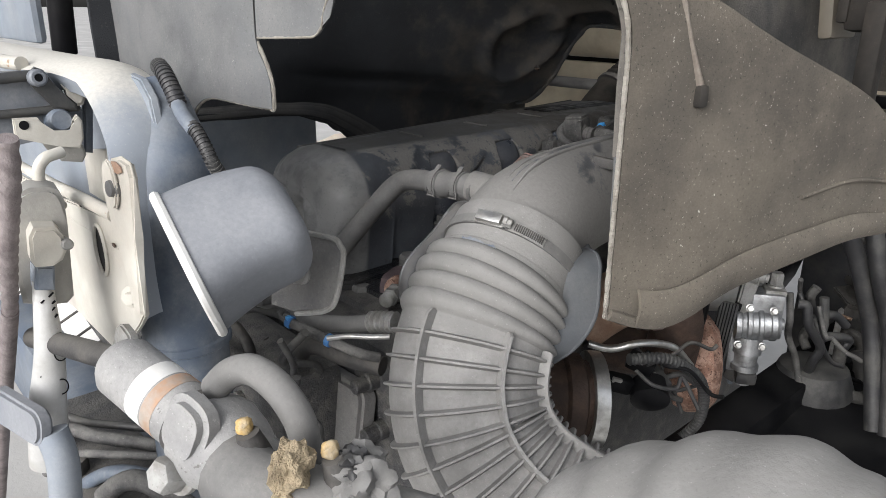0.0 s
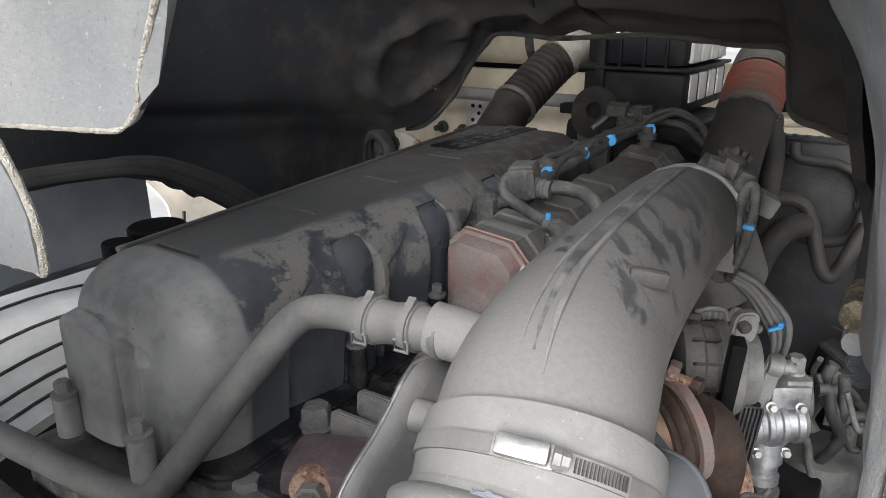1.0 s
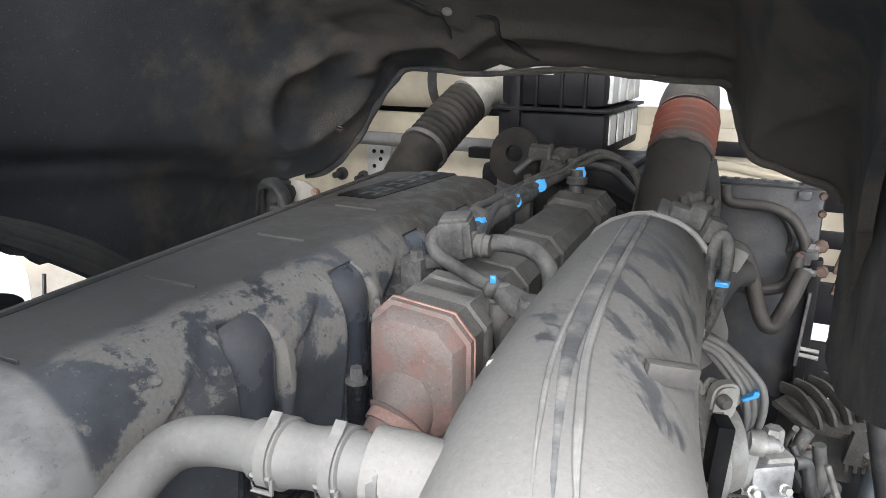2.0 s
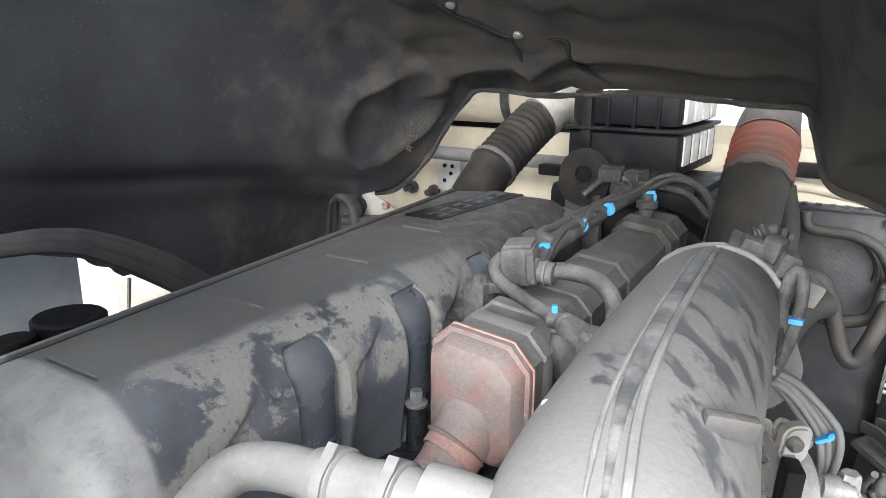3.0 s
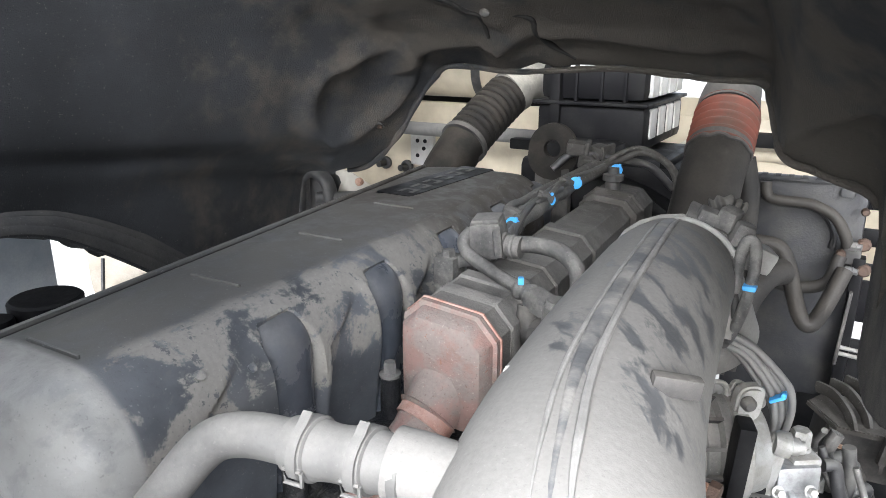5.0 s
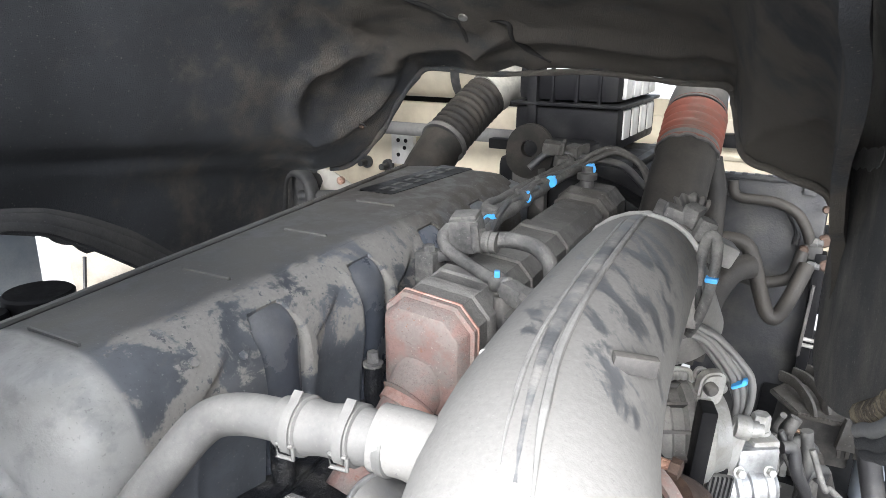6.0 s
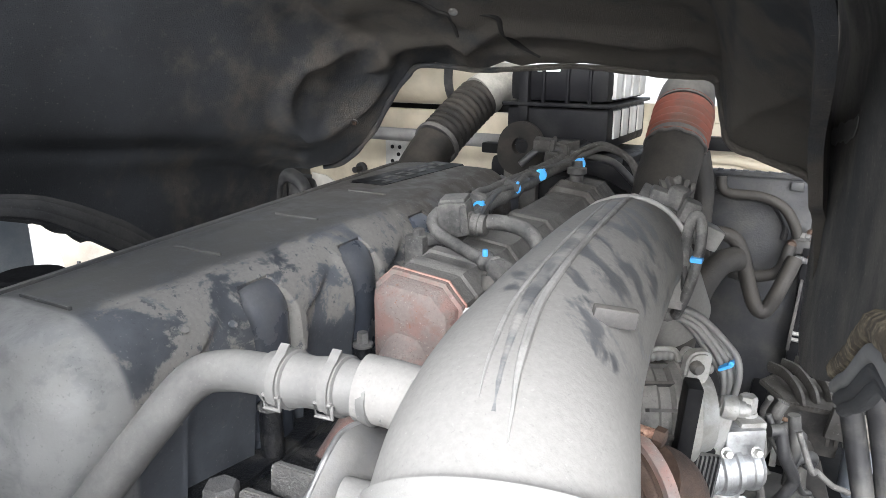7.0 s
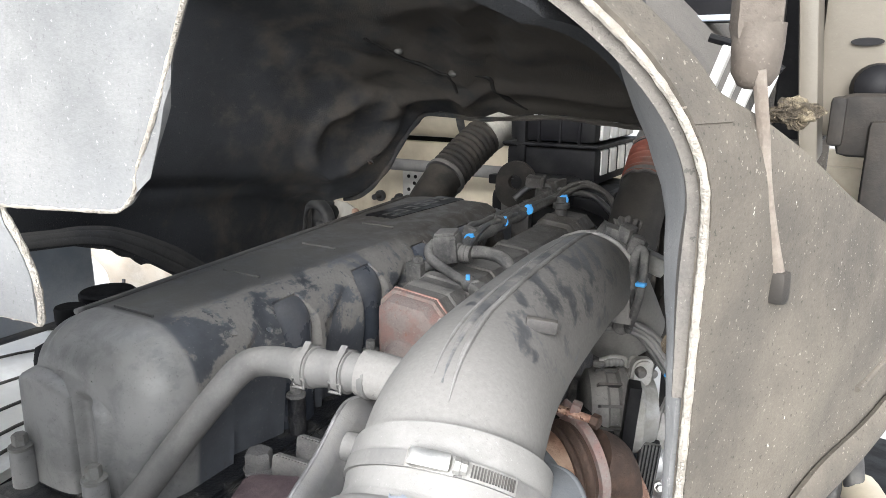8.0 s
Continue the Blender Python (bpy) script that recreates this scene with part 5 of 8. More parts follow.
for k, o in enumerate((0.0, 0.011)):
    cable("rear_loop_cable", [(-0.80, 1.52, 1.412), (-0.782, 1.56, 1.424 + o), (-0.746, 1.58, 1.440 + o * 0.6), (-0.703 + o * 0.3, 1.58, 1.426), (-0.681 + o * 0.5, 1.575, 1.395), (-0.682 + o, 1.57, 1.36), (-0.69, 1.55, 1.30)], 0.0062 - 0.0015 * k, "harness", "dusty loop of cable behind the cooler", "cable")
for x, y, z, w, turn in ((-0.862, 1.585, 1.438, 0.040, 12), (-0.825, 1.60, 1.432, 0.032, -20), (-0.838, 1.57, 1.414, 0.030, 35)):
    rc = thing("rear_connector", (x, y, z), "dusty grey cable connector behind the valve cover", "connector")
    part("connector_body", box((x, y, z), (w, 0.030, 0.024), 0.006, (8, 6, turn)), "harness", rc)
    part("connector_collar", box((x + w * 0.45, y, z), (0.008, 0.034, 0.028), 0.004, (8, 6, turn)), "harness", rc)
cable("rear_lead", [(-0.90, 1.56, 1.40), (-0.87, 1.58, 1.428), (-0.83, 1.59, 1.428), (-0.79, 1.60, 1.420), (-0.74, 1.62, 1.41), (-0.70, 1.64, 1.37)], 0.007, "rubber", "black lead across the rear of the engine")
rng = random.Random(3)
for k in range(7):
    o = [rng.uniform(-0.014, 0.014) for q in range(8)]
    cable("harness_wire", [(-0.775 + o[0], 1.11, 1.396 + o[1] * 0.4), (-0.797 + o[2], 1.20, 1.404 + o[3] * 0.6), (-0.808 + o[4], 1.30, 1.405 + o[5] * 0.6), (-0.815 + o[6], 1.40, 1.406 + o[7] * 0.6), (-0.812 + o[1], 1.50, 1.414 + o[2] * 0.5), (-0.80 + o[3], 1.58, 1.418 + o[0])], rng.choice((0.003, 0.004, 0.005)), rng.choice(("rubber", "harness", "harness")), "thin dusty wire lying along the harness")
    if k < 3:
        single("wire_clip", box((-0.80 + o[2], 1.18 + 0.11 * k, 1.412), (0.022, 0.016, 0.014), 0.004, (10, 15, 25 + 20 * k)), "harness", "dusty grey wire clip on the harness", "clip", group="wire clips")
# dark mass added to fill the dark space behind the engine
gbx = thing("gearbox_housing", (-0.86, 2.0, 0.9), "black dusty mass shaped as a gearbox, added for the dark space behind the engine", "gearbox")
part("bell_housing", lathe((-0.86, 1.64, 1.10), (0, 1, 0), [(0, 0.24), (0.01, 0.27), (0.10, 0.27), (0.16, 0.23), (0.40, 0.21), (0.42, 0.10)], 36), "black", gbx)
part("selector_cover", box((-0.84, 1.90, 1.33), (0.40, 0.36, 0.12), 0.02), "black", gbx)
# dark block added so that the lifting eye's hole looks dark
part("eye_hole_backing", box((-0.90, 1.74, 1.385), (0.15, 0.09, 0.09), 0.02), "black", gbx)
for x in (-0.98, -0.86, -0.74):
    part("cover_rib", box((x, 1.88, 1.395), (0.02, 0.30, 0.02), 0.006), "black", gbx)

# lifting eye
eye = thing("lifting_eye", (-0.90, 1.60, 1.36), "grey steel lifting eye plate with a round hole", "lifting eye")
bm = bmesh.new()
out, inn = [], []
for k in range(28):
    a = 2 * math.pi * k / 28
    r = 0.047 * (1 + 0.16 * max(0, -math.sin(a)) ** 2)
    out.append((r * math.cos(a) * (1 + 0.18 * max(0, -math.sin(a))), r * math.sin(a) * 1.05))
    inn.append((0.0165 * math.cos(a), 0.0165 * math.sin(a) + 0.002))
g = []
for off in (0.0, 0.014):
    g.append([[bm.verts.new(Vector((-0.918 + x * 0.97, 1.60 + off + x * 0.1, 1.428 + z))) for x, z in ring] for ring in (out, inn)])
for k in range(28):
    j = (k + 1) % 28
    bm.faces.new((g[0][0][k], g[0][0][j], g[0][1][j], g[0][1][k]))
    bm.faces.new((g[1][0][j], g[1][0][k], g[1][1][k], g[1][1][j]))
    bm.faces.new((g[0][0][j], g[0][0][k], g[1][0][k], g[1][0][j]))
    bm.faces.new((g[0][1][k], g[0][1][j], g[1][1][j], g[1][1][k]))
part("eye_plate", bm, "bellows", eye)
part("eye_foot", box((-0.918, 1.612, 1.30), (0.07, 0.02, 0.19), 0.004), "rubber_dusty", eye)

# ---- behind the engine: box, hoses, cross-member ----
bx = thing("battery_box", (-0.92, 1.97, 1.40), "black ribbed plastic box with a strap and pale label", "box")
part("lower_half", box((-0.923, 1.975, 1.447), (0.236, 0.33, 0.092), 0.014), "black", bx)
part("upper_half", box((-0.923, 1.975, 1.539), (0.228, 0.32, 0.076), 0.018), "black", bx)
part("flange", box((-0.923, 1.975, 1.496), (0.252, 0.352, 0.008), 0.003), "black", bx)
for x in (-0.955, -0.90, -0.85):
    part("moulded_rib", box((x, 1.972, 1.536), (0.008, 0.326, 0.078), 0.003), "black", bx)
part("strap", box((-0.998, 1.973, 1.50), (0.024, 0.345, 0.156), 0.006), "black", bx, "worn dark strap")
part("sticker", box((-0.945, 1.8195, 1.5725), (0.052, 0.017, 0.0016), 0.0, (45, 0, 0)), "label", bx, "white paper sticker")
part("sticker", box((-0.865, 1.86, 1.5735), (0.03, 0.03, 0.002), 0.0), "alu_dusty", bx)
# ridges coloured white for the sky reflected in the box's side
for z in (1.455, 1.54):
    for y in (1.87, 1.94, 2.01, 2.08):
        part("side_ridge", box((-0.807, y, z), (0.012, 0.05, 0.062), 0.004), "tube_white", bx)

bel = thing("air_bellows_hose", (-1.2, 1.75, 1.36), "dusty black corrugated air hose behind the engine", "hose")
BEL = [(-1.215, 1.66, 1.27), (-1.212, 1.70, 1.335), (-1.200, 1.77, 1.400), (-1.183, 1.85, 1.452), (-1.165, 1.925, 1.498), (-1.135, 1.99, 1.530), (-1.085, 2.03, 1.522), (-1.055, 2.04, 1.47), (-1.05, 2.04, 1.39)]


def bellows_r(s, d):
    """Deep round folds with narrow grooves."""
    return 0.046 + 0.0085 * abs(math.sin(d * math.pi / 0.0185)) ** 0.6


part("lower_sleeve", tube(BEL[:3], 0.052, 26, 8), "bellows", bel)
part("corrugation", tube(BEL[2:5], bellows_r, 28, 70), "bellows", bel)
part("elbow", tube(BEL[4:], 0.050, 26, 8), "elbow_dust", bel, "pale dusty moulded elbow")
part("elbow_cuff", tube([BEL[4], Vector(BEL[4]).lerp(Vector(BEL[5]), 0.35)], 0.0535, 26, 4), "elbow_dust", bel)
part("hose_band", lathe((-1.200, 1.765, 1.397), (0.1, 0.83, 0.53), [(0, 0.053), (0, 0.057), (0.012, 0.057), (0.012, 0.053)], 28), "rubber_dusty", bel)
part("band_lug", box((-1.160, 1.765, 1.372), (0.016, 0.022, 0.016), 0.004, (20, 0, 0)), "rubber_dusty", bel)

red = thing("charge_air_hose", (-0.61, 1.55, 1.3), "upright charge air hose with a red corrugated silicone sleeve", "hose")
RED = [(-0.616, 1.43, 1.25), (-0.619, 1.47, 1.33), (-0.622, 1.53, 1.40), (-0.622, 1.585, 1.445), (-0.624, 1.64, 1.492), (-0.628, 1.685, 1.525), (-0.630, 1.73, 1.54)]
part("lower_sleeve", tube(RED[:4], 0.050, 28, 8), "brown", red)
part("red_sleeve", tube([*RED[3:5], (-0.6255, 1.658, 1.505)], lambda s, d: 0.050 + 0.0042 * math.sin(d * 2 * math.pi / 0.0155), 30, 60), "red", red, "red corrugated silicone sleeve")
part("top_collar", tube([(-0.6255, 1.655, 1.503), *RED[5:]], lambda s, d: 0.052 - 0.006 * s, 28, 6), "rubber_dusty", red)
tt, ss, nn = basis(Vector(RED[4]) - Vector(RED[3]))
part("worn_edge", tube([Vector(RED[3]) + (0.0505 + 0.0008 * math.sin(k * 2.7)) * (math.cos(2 * math.pi * k / 32) * ss + math.sin(2 * math.pi * k / 32) * nn) + tt * 0.0022 * math.sin(k * 1.9) for k in range(33)], 0.0036, 8, 3), "rubber_dusty", red)
part("worn_cuff", tube([RED[3], Vector(RED[3]).lerp(Vector(RED[4]), 0.22)], 0.0512, 28, 4), "rubber_dusty", red, "frayed dusty cuff")

for x in (-1.25, -0.42):
    single("frame_rail", box((x, 1.9, 0.86), (0.08, 3.2, 0.24), 0.01), "black", "black steel chassis frame rail", "frame rail", "structure", True, "frame rails")
rear = thing("chassis_cross_panel", (-1.2, 2.4, 1.0), "cream-painted chassis cross panel with bolts and holes", "chassis panel")
part("panel_plate", box((-1.35, 2.42, 1.19), (2.2, 0.03, 0.46), 0.008), "cream", rear)
part("rear_wall", box((-0.60, 2.43, 1.372), (0.80, 0.03, 0.190), 0.006), "cream", rear)
part("dark_bar", box((-0.645, 2.38, 1.368), (0.175, 0.04, 0.036), 0.004), "black", rear, "black cross bar")
part("pale_shelf", box((-0.815, 2.02, 1.378), (0.12, 0.08, 0.014), 0.004), "tube_white", rear, "pale narrow shelf")
part("shelf_arm", box((-0.80, 2.23, 1.366), (0.03, 0.38, 0.012), 0.003), "cream", rear)
part("wall_bead", tube([(-0.70, 2.40, 1.318), (-0.62, 2.40, 1.322), (-0.55, 2.40, 1.312), (-0.44, 2.40, 1.296)], 0.013, 12, 6), "cream", rear)
part("round_bar", tube([(-1.95, 2.24, 1.352), (-1.5, 2.24, 1.352), (-1.16, 2.24, 1.352)], 0.021, 16, 2), "vent", rear, "dusty grey round bar")
part("dark_bar", box((-1.10, 2.20, 1.338), (0.36, 0.04, 0.030), 0.006), "black", rear)
part("bolt_plate", box((-1.70, 2.388, 1.262), (0.09, 0.02, 0.11), 0.004), "tube_white", rear, "small pale plate with holes")
for x, z in ((-1.715, 1.29), (-1.69, 1.265), (-1.715, 1.24), (-1.685, 1.29)):
    part("plate_hole", lathe((x, 2.377, z), (0, -1, 0), [(0, 0.007), (0.002, 0.007)], 12), "black", rear)
# dark sheets added for the dark gap under the tank, one hole for daylight
HX, HZ = -1.697, 1.378
for cx, cz, w, h in ((HX - 0.2045, 1.40, 0.40, 0.17), (HX + 0.2245, 1.40, 0.44, 0.17), (HX, (HZ + 0.0045 + 1.485) / 2, 0.009, 1.485 - HZ - 0.0045), (HX, (HZ - 0.0045 + 1.315) / 2, 0.009, HZ - 0.0045 - 1.315)):
    part("dark_backing", box((cx, 2.56, cz), (w, 0.01, h), 0.0), "black", rear)
for x, z in ((-1.86, 1.20), (-1.77, 1.195)):
    part("stud", lathe((x, 2.40, z), (0, -1, 0), [(0, 0.022), (0.012, 0.022), (0.014, 0.011), (0.05, 0.011)], 14), "rubber", rear)
for x, z in ((-1.69, 1.24), (-1.64, 1.19), (-1.68, 1.18)):
    part("hole", lathe((x, 2.403, z), (0, -1, 0), [(0, 0.011), (0.003, 0.011)], 14), "black", rear)
rb = thing("cab_mount_bracket", (-1.62, 2.0, 1.1), "rust-stained cream cab mount bracket with an oval opening", "bracket")
part("mount_plate", prism([(-0.06, -0.10), (0.14, -0.10), (0.085, -0.005), (0.0, 0.035), (-0.05, 0.04)], (-1.75, 2.05, 1.20), (1, 0.05, 0), (0, 0.1, 1), 0.012, 0.002), "bracket", rb)
part("mount_opening", prism([(0.030 * math.cos(2 * math.pi * k / 18) - 0.016 * math.sin(2 * math.pi * k / 18), 0.026 * math.sin(2 * math.pi * k / 18)) for k in range(18)], (-1.735, 2.044, 1.20), (1, 0.05, 0), (0, 0.1, 1), 0.002), "black", rb)
part("mount_arch", tube([(-1.92, 2.0, 1.10), (-1.91, 2.0, 1.20), (-1.86, 2.0, 1.235), (-1.80, 2.0, 1.20), (-1.79, 2.0, 1.10)], 0.022, 14, 8), "rubber", rb)
part("mount_bush", box((-1.84, 2.06, 1.13), (0.14, 0.06, 0.20), 0.03), "rubber", rb)
part("mount_rod", tube([(-1.84, 2.0, 1.155), (-1.74, 2.01, 1.165), (-1.60, 2.03, 1.18)], 0.016, 12, 4), "rubber", rb)
part("mount_foot", box((-1.60, 2.20, 1.06), (0.26, 0.30, 0.16), 0.02), "rubber", rb)
part("rust_pin", lathe((-1.69, 2.02, 1.215), (0, -1, 0), [(0, 0.012), (0.012, 0.012), (0.016, 0.006)], 10), "rust", rb)
tank = thing("cream_air_tank", (-1.5, 2.45, 1.43), "cream rounded tank behind the cab", "tank")
part("tank_shell", lathe((-1.95, 2.45, 1.53), (1, 0, 0), [(0, 0.02), (0.02, 0.07), (0.06, 0.095), (0.55, 0.095), (0.60, 0.07), (0.62, 0.02)], 28), "cream", tank)
part("tank_strap", lathe((-1.50, 2.45, 1.53), (1, 0, 0), [(0, 0.096), (0, 0.099), (0.03, 0.099), (0.03, 0.096)], 28), "rubber", tank)

# dark upright panel with bent pipes
pan = thing("radiator_side_panel", (-0.52, 1.76, 0.8), "dark upright plastic panel with bent rubber pipes", "panel")
part("panel_plate", box((-0.4975, 1.765, 1.06), (0.205, 0.03, 0.66), 0.01, (0, 0, 2)), "panel_dust", pan)
part("top_edge", box((-0.4975, 1.752, 1.388), (0.205, 0.02, 0.010), 0.003, (0, 0, 2)), "panel_dust", pan)
for k in range(9):
    part("notch_tab", box((-0.585 + 0.022 * k, 1.742, 1.394), (0.010, 0.010, 0.004), 0.001), "panel_dust", pan)
part("pressed_frame", tube([(-0.58, 1.745, 1.36), (-0.53, 1.745, 1.345), (-0.47, 1.745, 1.34), (-0.44, 1.745, 1.30), (-0.44, 1.745, 1.27)], 0.006, 8, 6), "panel_dust", pan)
part("louvre", box((-0.428, 1.745, 1.372), (0.022, 0.006, 0.016), 0.002), "panel", pan)
part("panel_rail", box((-0.396, 1.735, 1.10), (0.020, 0.03, 0.33), 0.004, (0, 0.5, 0)), "black", pan)
part("rail_tab", box((-0.408, 1.732, 1.268), (0.030, 0.02, 0.034), 0.004), "rubber_dusty", pan)
for x, z, r in ((-0.400, 1.377, 0.007), (-0.398, 1.346, 0.007), (-0.392, 1.289, 0.012), (-0.386, 1.244, 0.012), (-0.424, 1.268, 0.009), (-0.428, 1.238, 0.008)):
    part("rail_bolt", lathe((x, 1.728, z), (0, -1, 0), [(0, r), (0.007, r), (0.011, r * 0.7)], 8), "rust_dark", pan)
for zc, h in ((1.372, 0.060), (1.2915, 0.031), (1.2385, 0.010), (1.173, 0.078), (1.03, 0.135)):
    part("side_strip", box((-0.372, 1.772, zc), (0.062, 0.012, h), 0.002), "black", pan)
for zc, x in ((1.255, -0.352), (1.215, -0.350), (1.12, -0.344)):
    part("side_tab", box((x, 1.768, zc), (0.020, 0.012, 0.050), 0.003, (0, 12, 0)), "rust_dark", pan)
part("side_lever", box((-0.402, 1.716, 1.135), (0.006, 0.012, 0.14), 0.002, (0, 3, 0)), "rubber_dusty", pan)
for z in (1.10, 1.088):
    part("lever_pin", tube([(-0.402, 1.715, z), (-0.37, 1.715, z - 0.002)], 0.004, 8, 2), "alu_dusty", pan)
for z in (1.287, 1.243):
    part("hose_nut", lathe((-0.414, 1.715, z), (1, -0.2, 0), [(0, 0.008), (0.012, 0.008), (0.013, 0.006), (0.02, 0.006)], 6), "shield", pan)
cable("bent_pipe", [(-0.556, 1.712, 1.385), (-0.553, 1.71, 1.366), (-0.538, 1.71, 1.355), (-0.482, 1.71, 1.353), (-0.443, 1.71, 1.336), (-0.422, 1.712, 1.304), (-0.416, 1.715, 1.285)], 0.0095, "brown", "dusty bent rubber pipe on the dark panel", "pipe")
cable("v_shaped_pipe", [(-0.66, 1.60, 1.292), (-0.571, 1.63, 1.294), (-0.521, 1.64, 1.290), (-0.500, 1.64, 1.262), (-0.484, 1.64, 1.212), (-0.469, 1.64, 1.172), (-0.456, 1.64, 1.158), (-0.444, 1.645, 1.168), (-0.429, 1.65, 1.208), (-0.414, 1.68, 1.252)], 0.0135, "brown", "dusty brown pipe bent to a V", "pipe")
cable("cross_pipe", [(-0.522, 1.69, 1.208), (-0.473, 1.69, 1.208), (-0.437, 1.695, 1.224), (-0.424, 1.71, 1.268)], 0.011, "brown", "short brown pipe on the dark panel", "pipe")
single("pipe_clip", box((-0.520, 1.68, 1.222), (0.006, 0.02, 0.020), 0.002), "shield", "small bright metal pipe clip", "clip")
cable("side_duct", [(-0.585, 1.60, 1.44), (-0.572, 1.60, 1.38), (-0.568, 1.58, 1.31), (-0.560, 1.54, 1.25), (-0.565, 1.50, 1.19), (-0.575, 1.46, 1.12)], 0.020, "brown", "dusty duct beside the charge air hose", "pipe")
cable("branch_duct", [(-0.498, 1.56, 1.272), (-0.520, 1.53, 1.268), (-0.540, 1.50, 1.236), (-0.552, 1.48, 1.19), (-0.56, 1.46, 1.13)], 0.021, "brown", "dusty brown elbow duct with a bright clip", "pipe")

# connectors at the end of the intake pipe
con = thing("connector_cluster", (-0.50, 1.15, 1.3), "dusty grey cable connectors on the pipe end bracket", "connector")
part("bracket_plate", box((-0.545, 1.170, 1.432), (0.075, 0.050, 0.008), 0.003, (8, 24, 8)), "harness", con)
for x, y, z, w, h, turn in ((-0.552, 1.150, 1.446, 0.026, 0.016, 12), (-0.533, 1.150, 1.446, 0.020, 0.024, -14), (-0.518, 1.145, 1.432, 0.020, 0.026, 20), (-0.528, 1.165, 1.424, 0.030, 0.020, 35), (-0.510, 1.150, 1.410, 0.016, 0.030, 8)):
    part("connector_body", box((x, y, z), (w, 0.022, h), 0.004, (6, 18, turn)), "harness", con)
part("ribbed_boot", tube([(-0.556, 1.165, 1.452), (-0.540, 1.170, 1.458), (-0.524, 1.178, 1.450)], lambda s, d: 0.0085 + 0.0018 * math.sin(d * 700), 14, 24), "rubber_dusty", con)
part("wire_guide", tube([(-0.516, 1.130, 1.372), (-0.515, 1.130, 1.405), (-0.512, 1.130, 1.424), (-0.506, 1.130, 1.431), (-0.5005, 1.130, 1.422), (-0.500, 1.130, 1.392), (-0.506, 1.133, 1.352), (-0.516, 1.14, 1.318), (-0.525, 1.16, 1.298)], 0.0062, 12, 8), "harness", con)
part("wire_guide", tube([(-0.524, 1.150, 1.405), (-0.520, 1.140, 1.375), (-0.514, 1.138, 1.345), (-0.521, 1.145, 1.312), (-0.53, 1.17, 1.295)], 0.0050, 12, 8), "rubber_dusty", con)
part("cable_tie", box((-0.5015, 1.126, 1.381), (0.014, 0.014, 0.006), 0.002), "clip", con, "bright blue cable tie")
for x, z, r in ((-0.538, 1.300, 0.012), (-0.548, 1.330, 0.010), (-0.535, 1.36, 0.009)):
    part("side_boss", lathe((x, 1.165, z), (0.4, -0.8, 0.2), [(0, r), (0.012, r), (0.014, r * 0.7)], 12), "harness", con)

# hose bundle falling to the pump
FL = [(-0.575, 1.175, 1.287), (-0.545, 1.185, 1.294), (-0.520, 1.19, 1.290), (-0.497, 1.19, 1.279), (-0.471, 1.19, 1.251), (-0.460, 1.19, 1.232), (-0.456, 1.19, 1.206), (-0.462, 1.19, 1.17), (-0.48, 1.19, 1.13)]
for k, (o, q) in enumerate(((0.0, 0.0), (0.007, 0.004), (-0.007, -0.003), (0.012, -0.004), (-0.013, 0.006), (0.004, 0.011))):
    pts = [(x + 0.7 * o * (1 + 0.3 * math.sin(i + k)), y + q, z + 0.7 * o * (1 - 0.25 * math.cos(i * 1.3 + k))) for i, (x, y, z) in enumerate(FL)]
    fl = thing("fuel_line", pts[4], "thin dusty grey fuel line bending down to the pump", "fuel line", "fuel line bundle")
    part("line_tube", tube(pts, 0.0042, 10, 8), "vent", fl)
for at, turn in (((-0.533, 1.186, 1.296), 0), ((-0.462, 1.186, 1.236), 58)):
    ct = thing("bundle_tie", at, "bright blue cable tie round the fuel lines", "cable tie", "bundle ties")
    part("tie_band", box(at, (0.005, 0.024, 0.020), 0.003, (0, turn, 0)), "clip", ct)
    part("tie_head", box(Vector(at) + Vector((0.006, -0.012, 0.008)), (0.006, 0.006, 0.006), 0.002, (0, 20, 0)), "clip", ct)
cable("braided_sensor_lead", [(-0.545, 1.10, 1.262), (-0.52, 1.11, 1.266), (-0.495, 1.12, 1.263), (-0.475, 1.14, 1.245)], 0.006, "vent", "dusty coil-sleeved sensor lead", "cable", ribs=True)

# pump and alternator
pump = thing("fuel_pump", (-0.44, 1.16, 1.0), "bright cast aluminium pump with ribs and bolts", "pump")
PA = Vector((0.82, 0.57, 0.06)).normalized()
P0 = Vector((-0.474, 1.139, 1.110))
part("pump_barrel", lathe(P0, PA, [(0, 0.0241), (0.002, 0.0301), (0.010, 0.0301), (0.012, 0.0279), (0.018, 0.0279), (0.020, 0.0323), (0.026, 0.0323), (0.028, 0.0292), (0.036, 0.0292), (0.038, 0.0323), (0.044, 0.0323), (0.046, 0.0284),
                                  (0.056, 0.0284), (0.058, 0.0301), (0.066, 0.0301), (0.069, 0.0267), (0.073, 0.0258), (0.074, 0.0103)], 36), "alu", pump)
part("end_boss", lathe(P0 + PA * 0.072, PA, [(0, 0.011), (0.008, 0.010), (0.010, 0.006)], 14), "alu", pump)
part("head_block", box((-0.438, 1.172, 1.150), (0.052, 0.040, 0.040), 0.006, (0, 0, 35)), "alu", pump)
part("head_cap", box((-0.430, 1.180, 1.170), (0.034, 0.032, 0.012), 0.004, (0, 0, 35)), "alu_dusty", pump)
hexbolt((-0.433, 1.188, 1.172), (0, 0, 1), 0.0115, 0.022, 1.15, pump, "alu_dusty")
part("bolt_post", lathe((-0.466, 1.165, 1.15), (0.05, 0, 1), [(0, 0.008), (0.03, 0.008), (0.034, 0.006)], 14), "alu", pump)
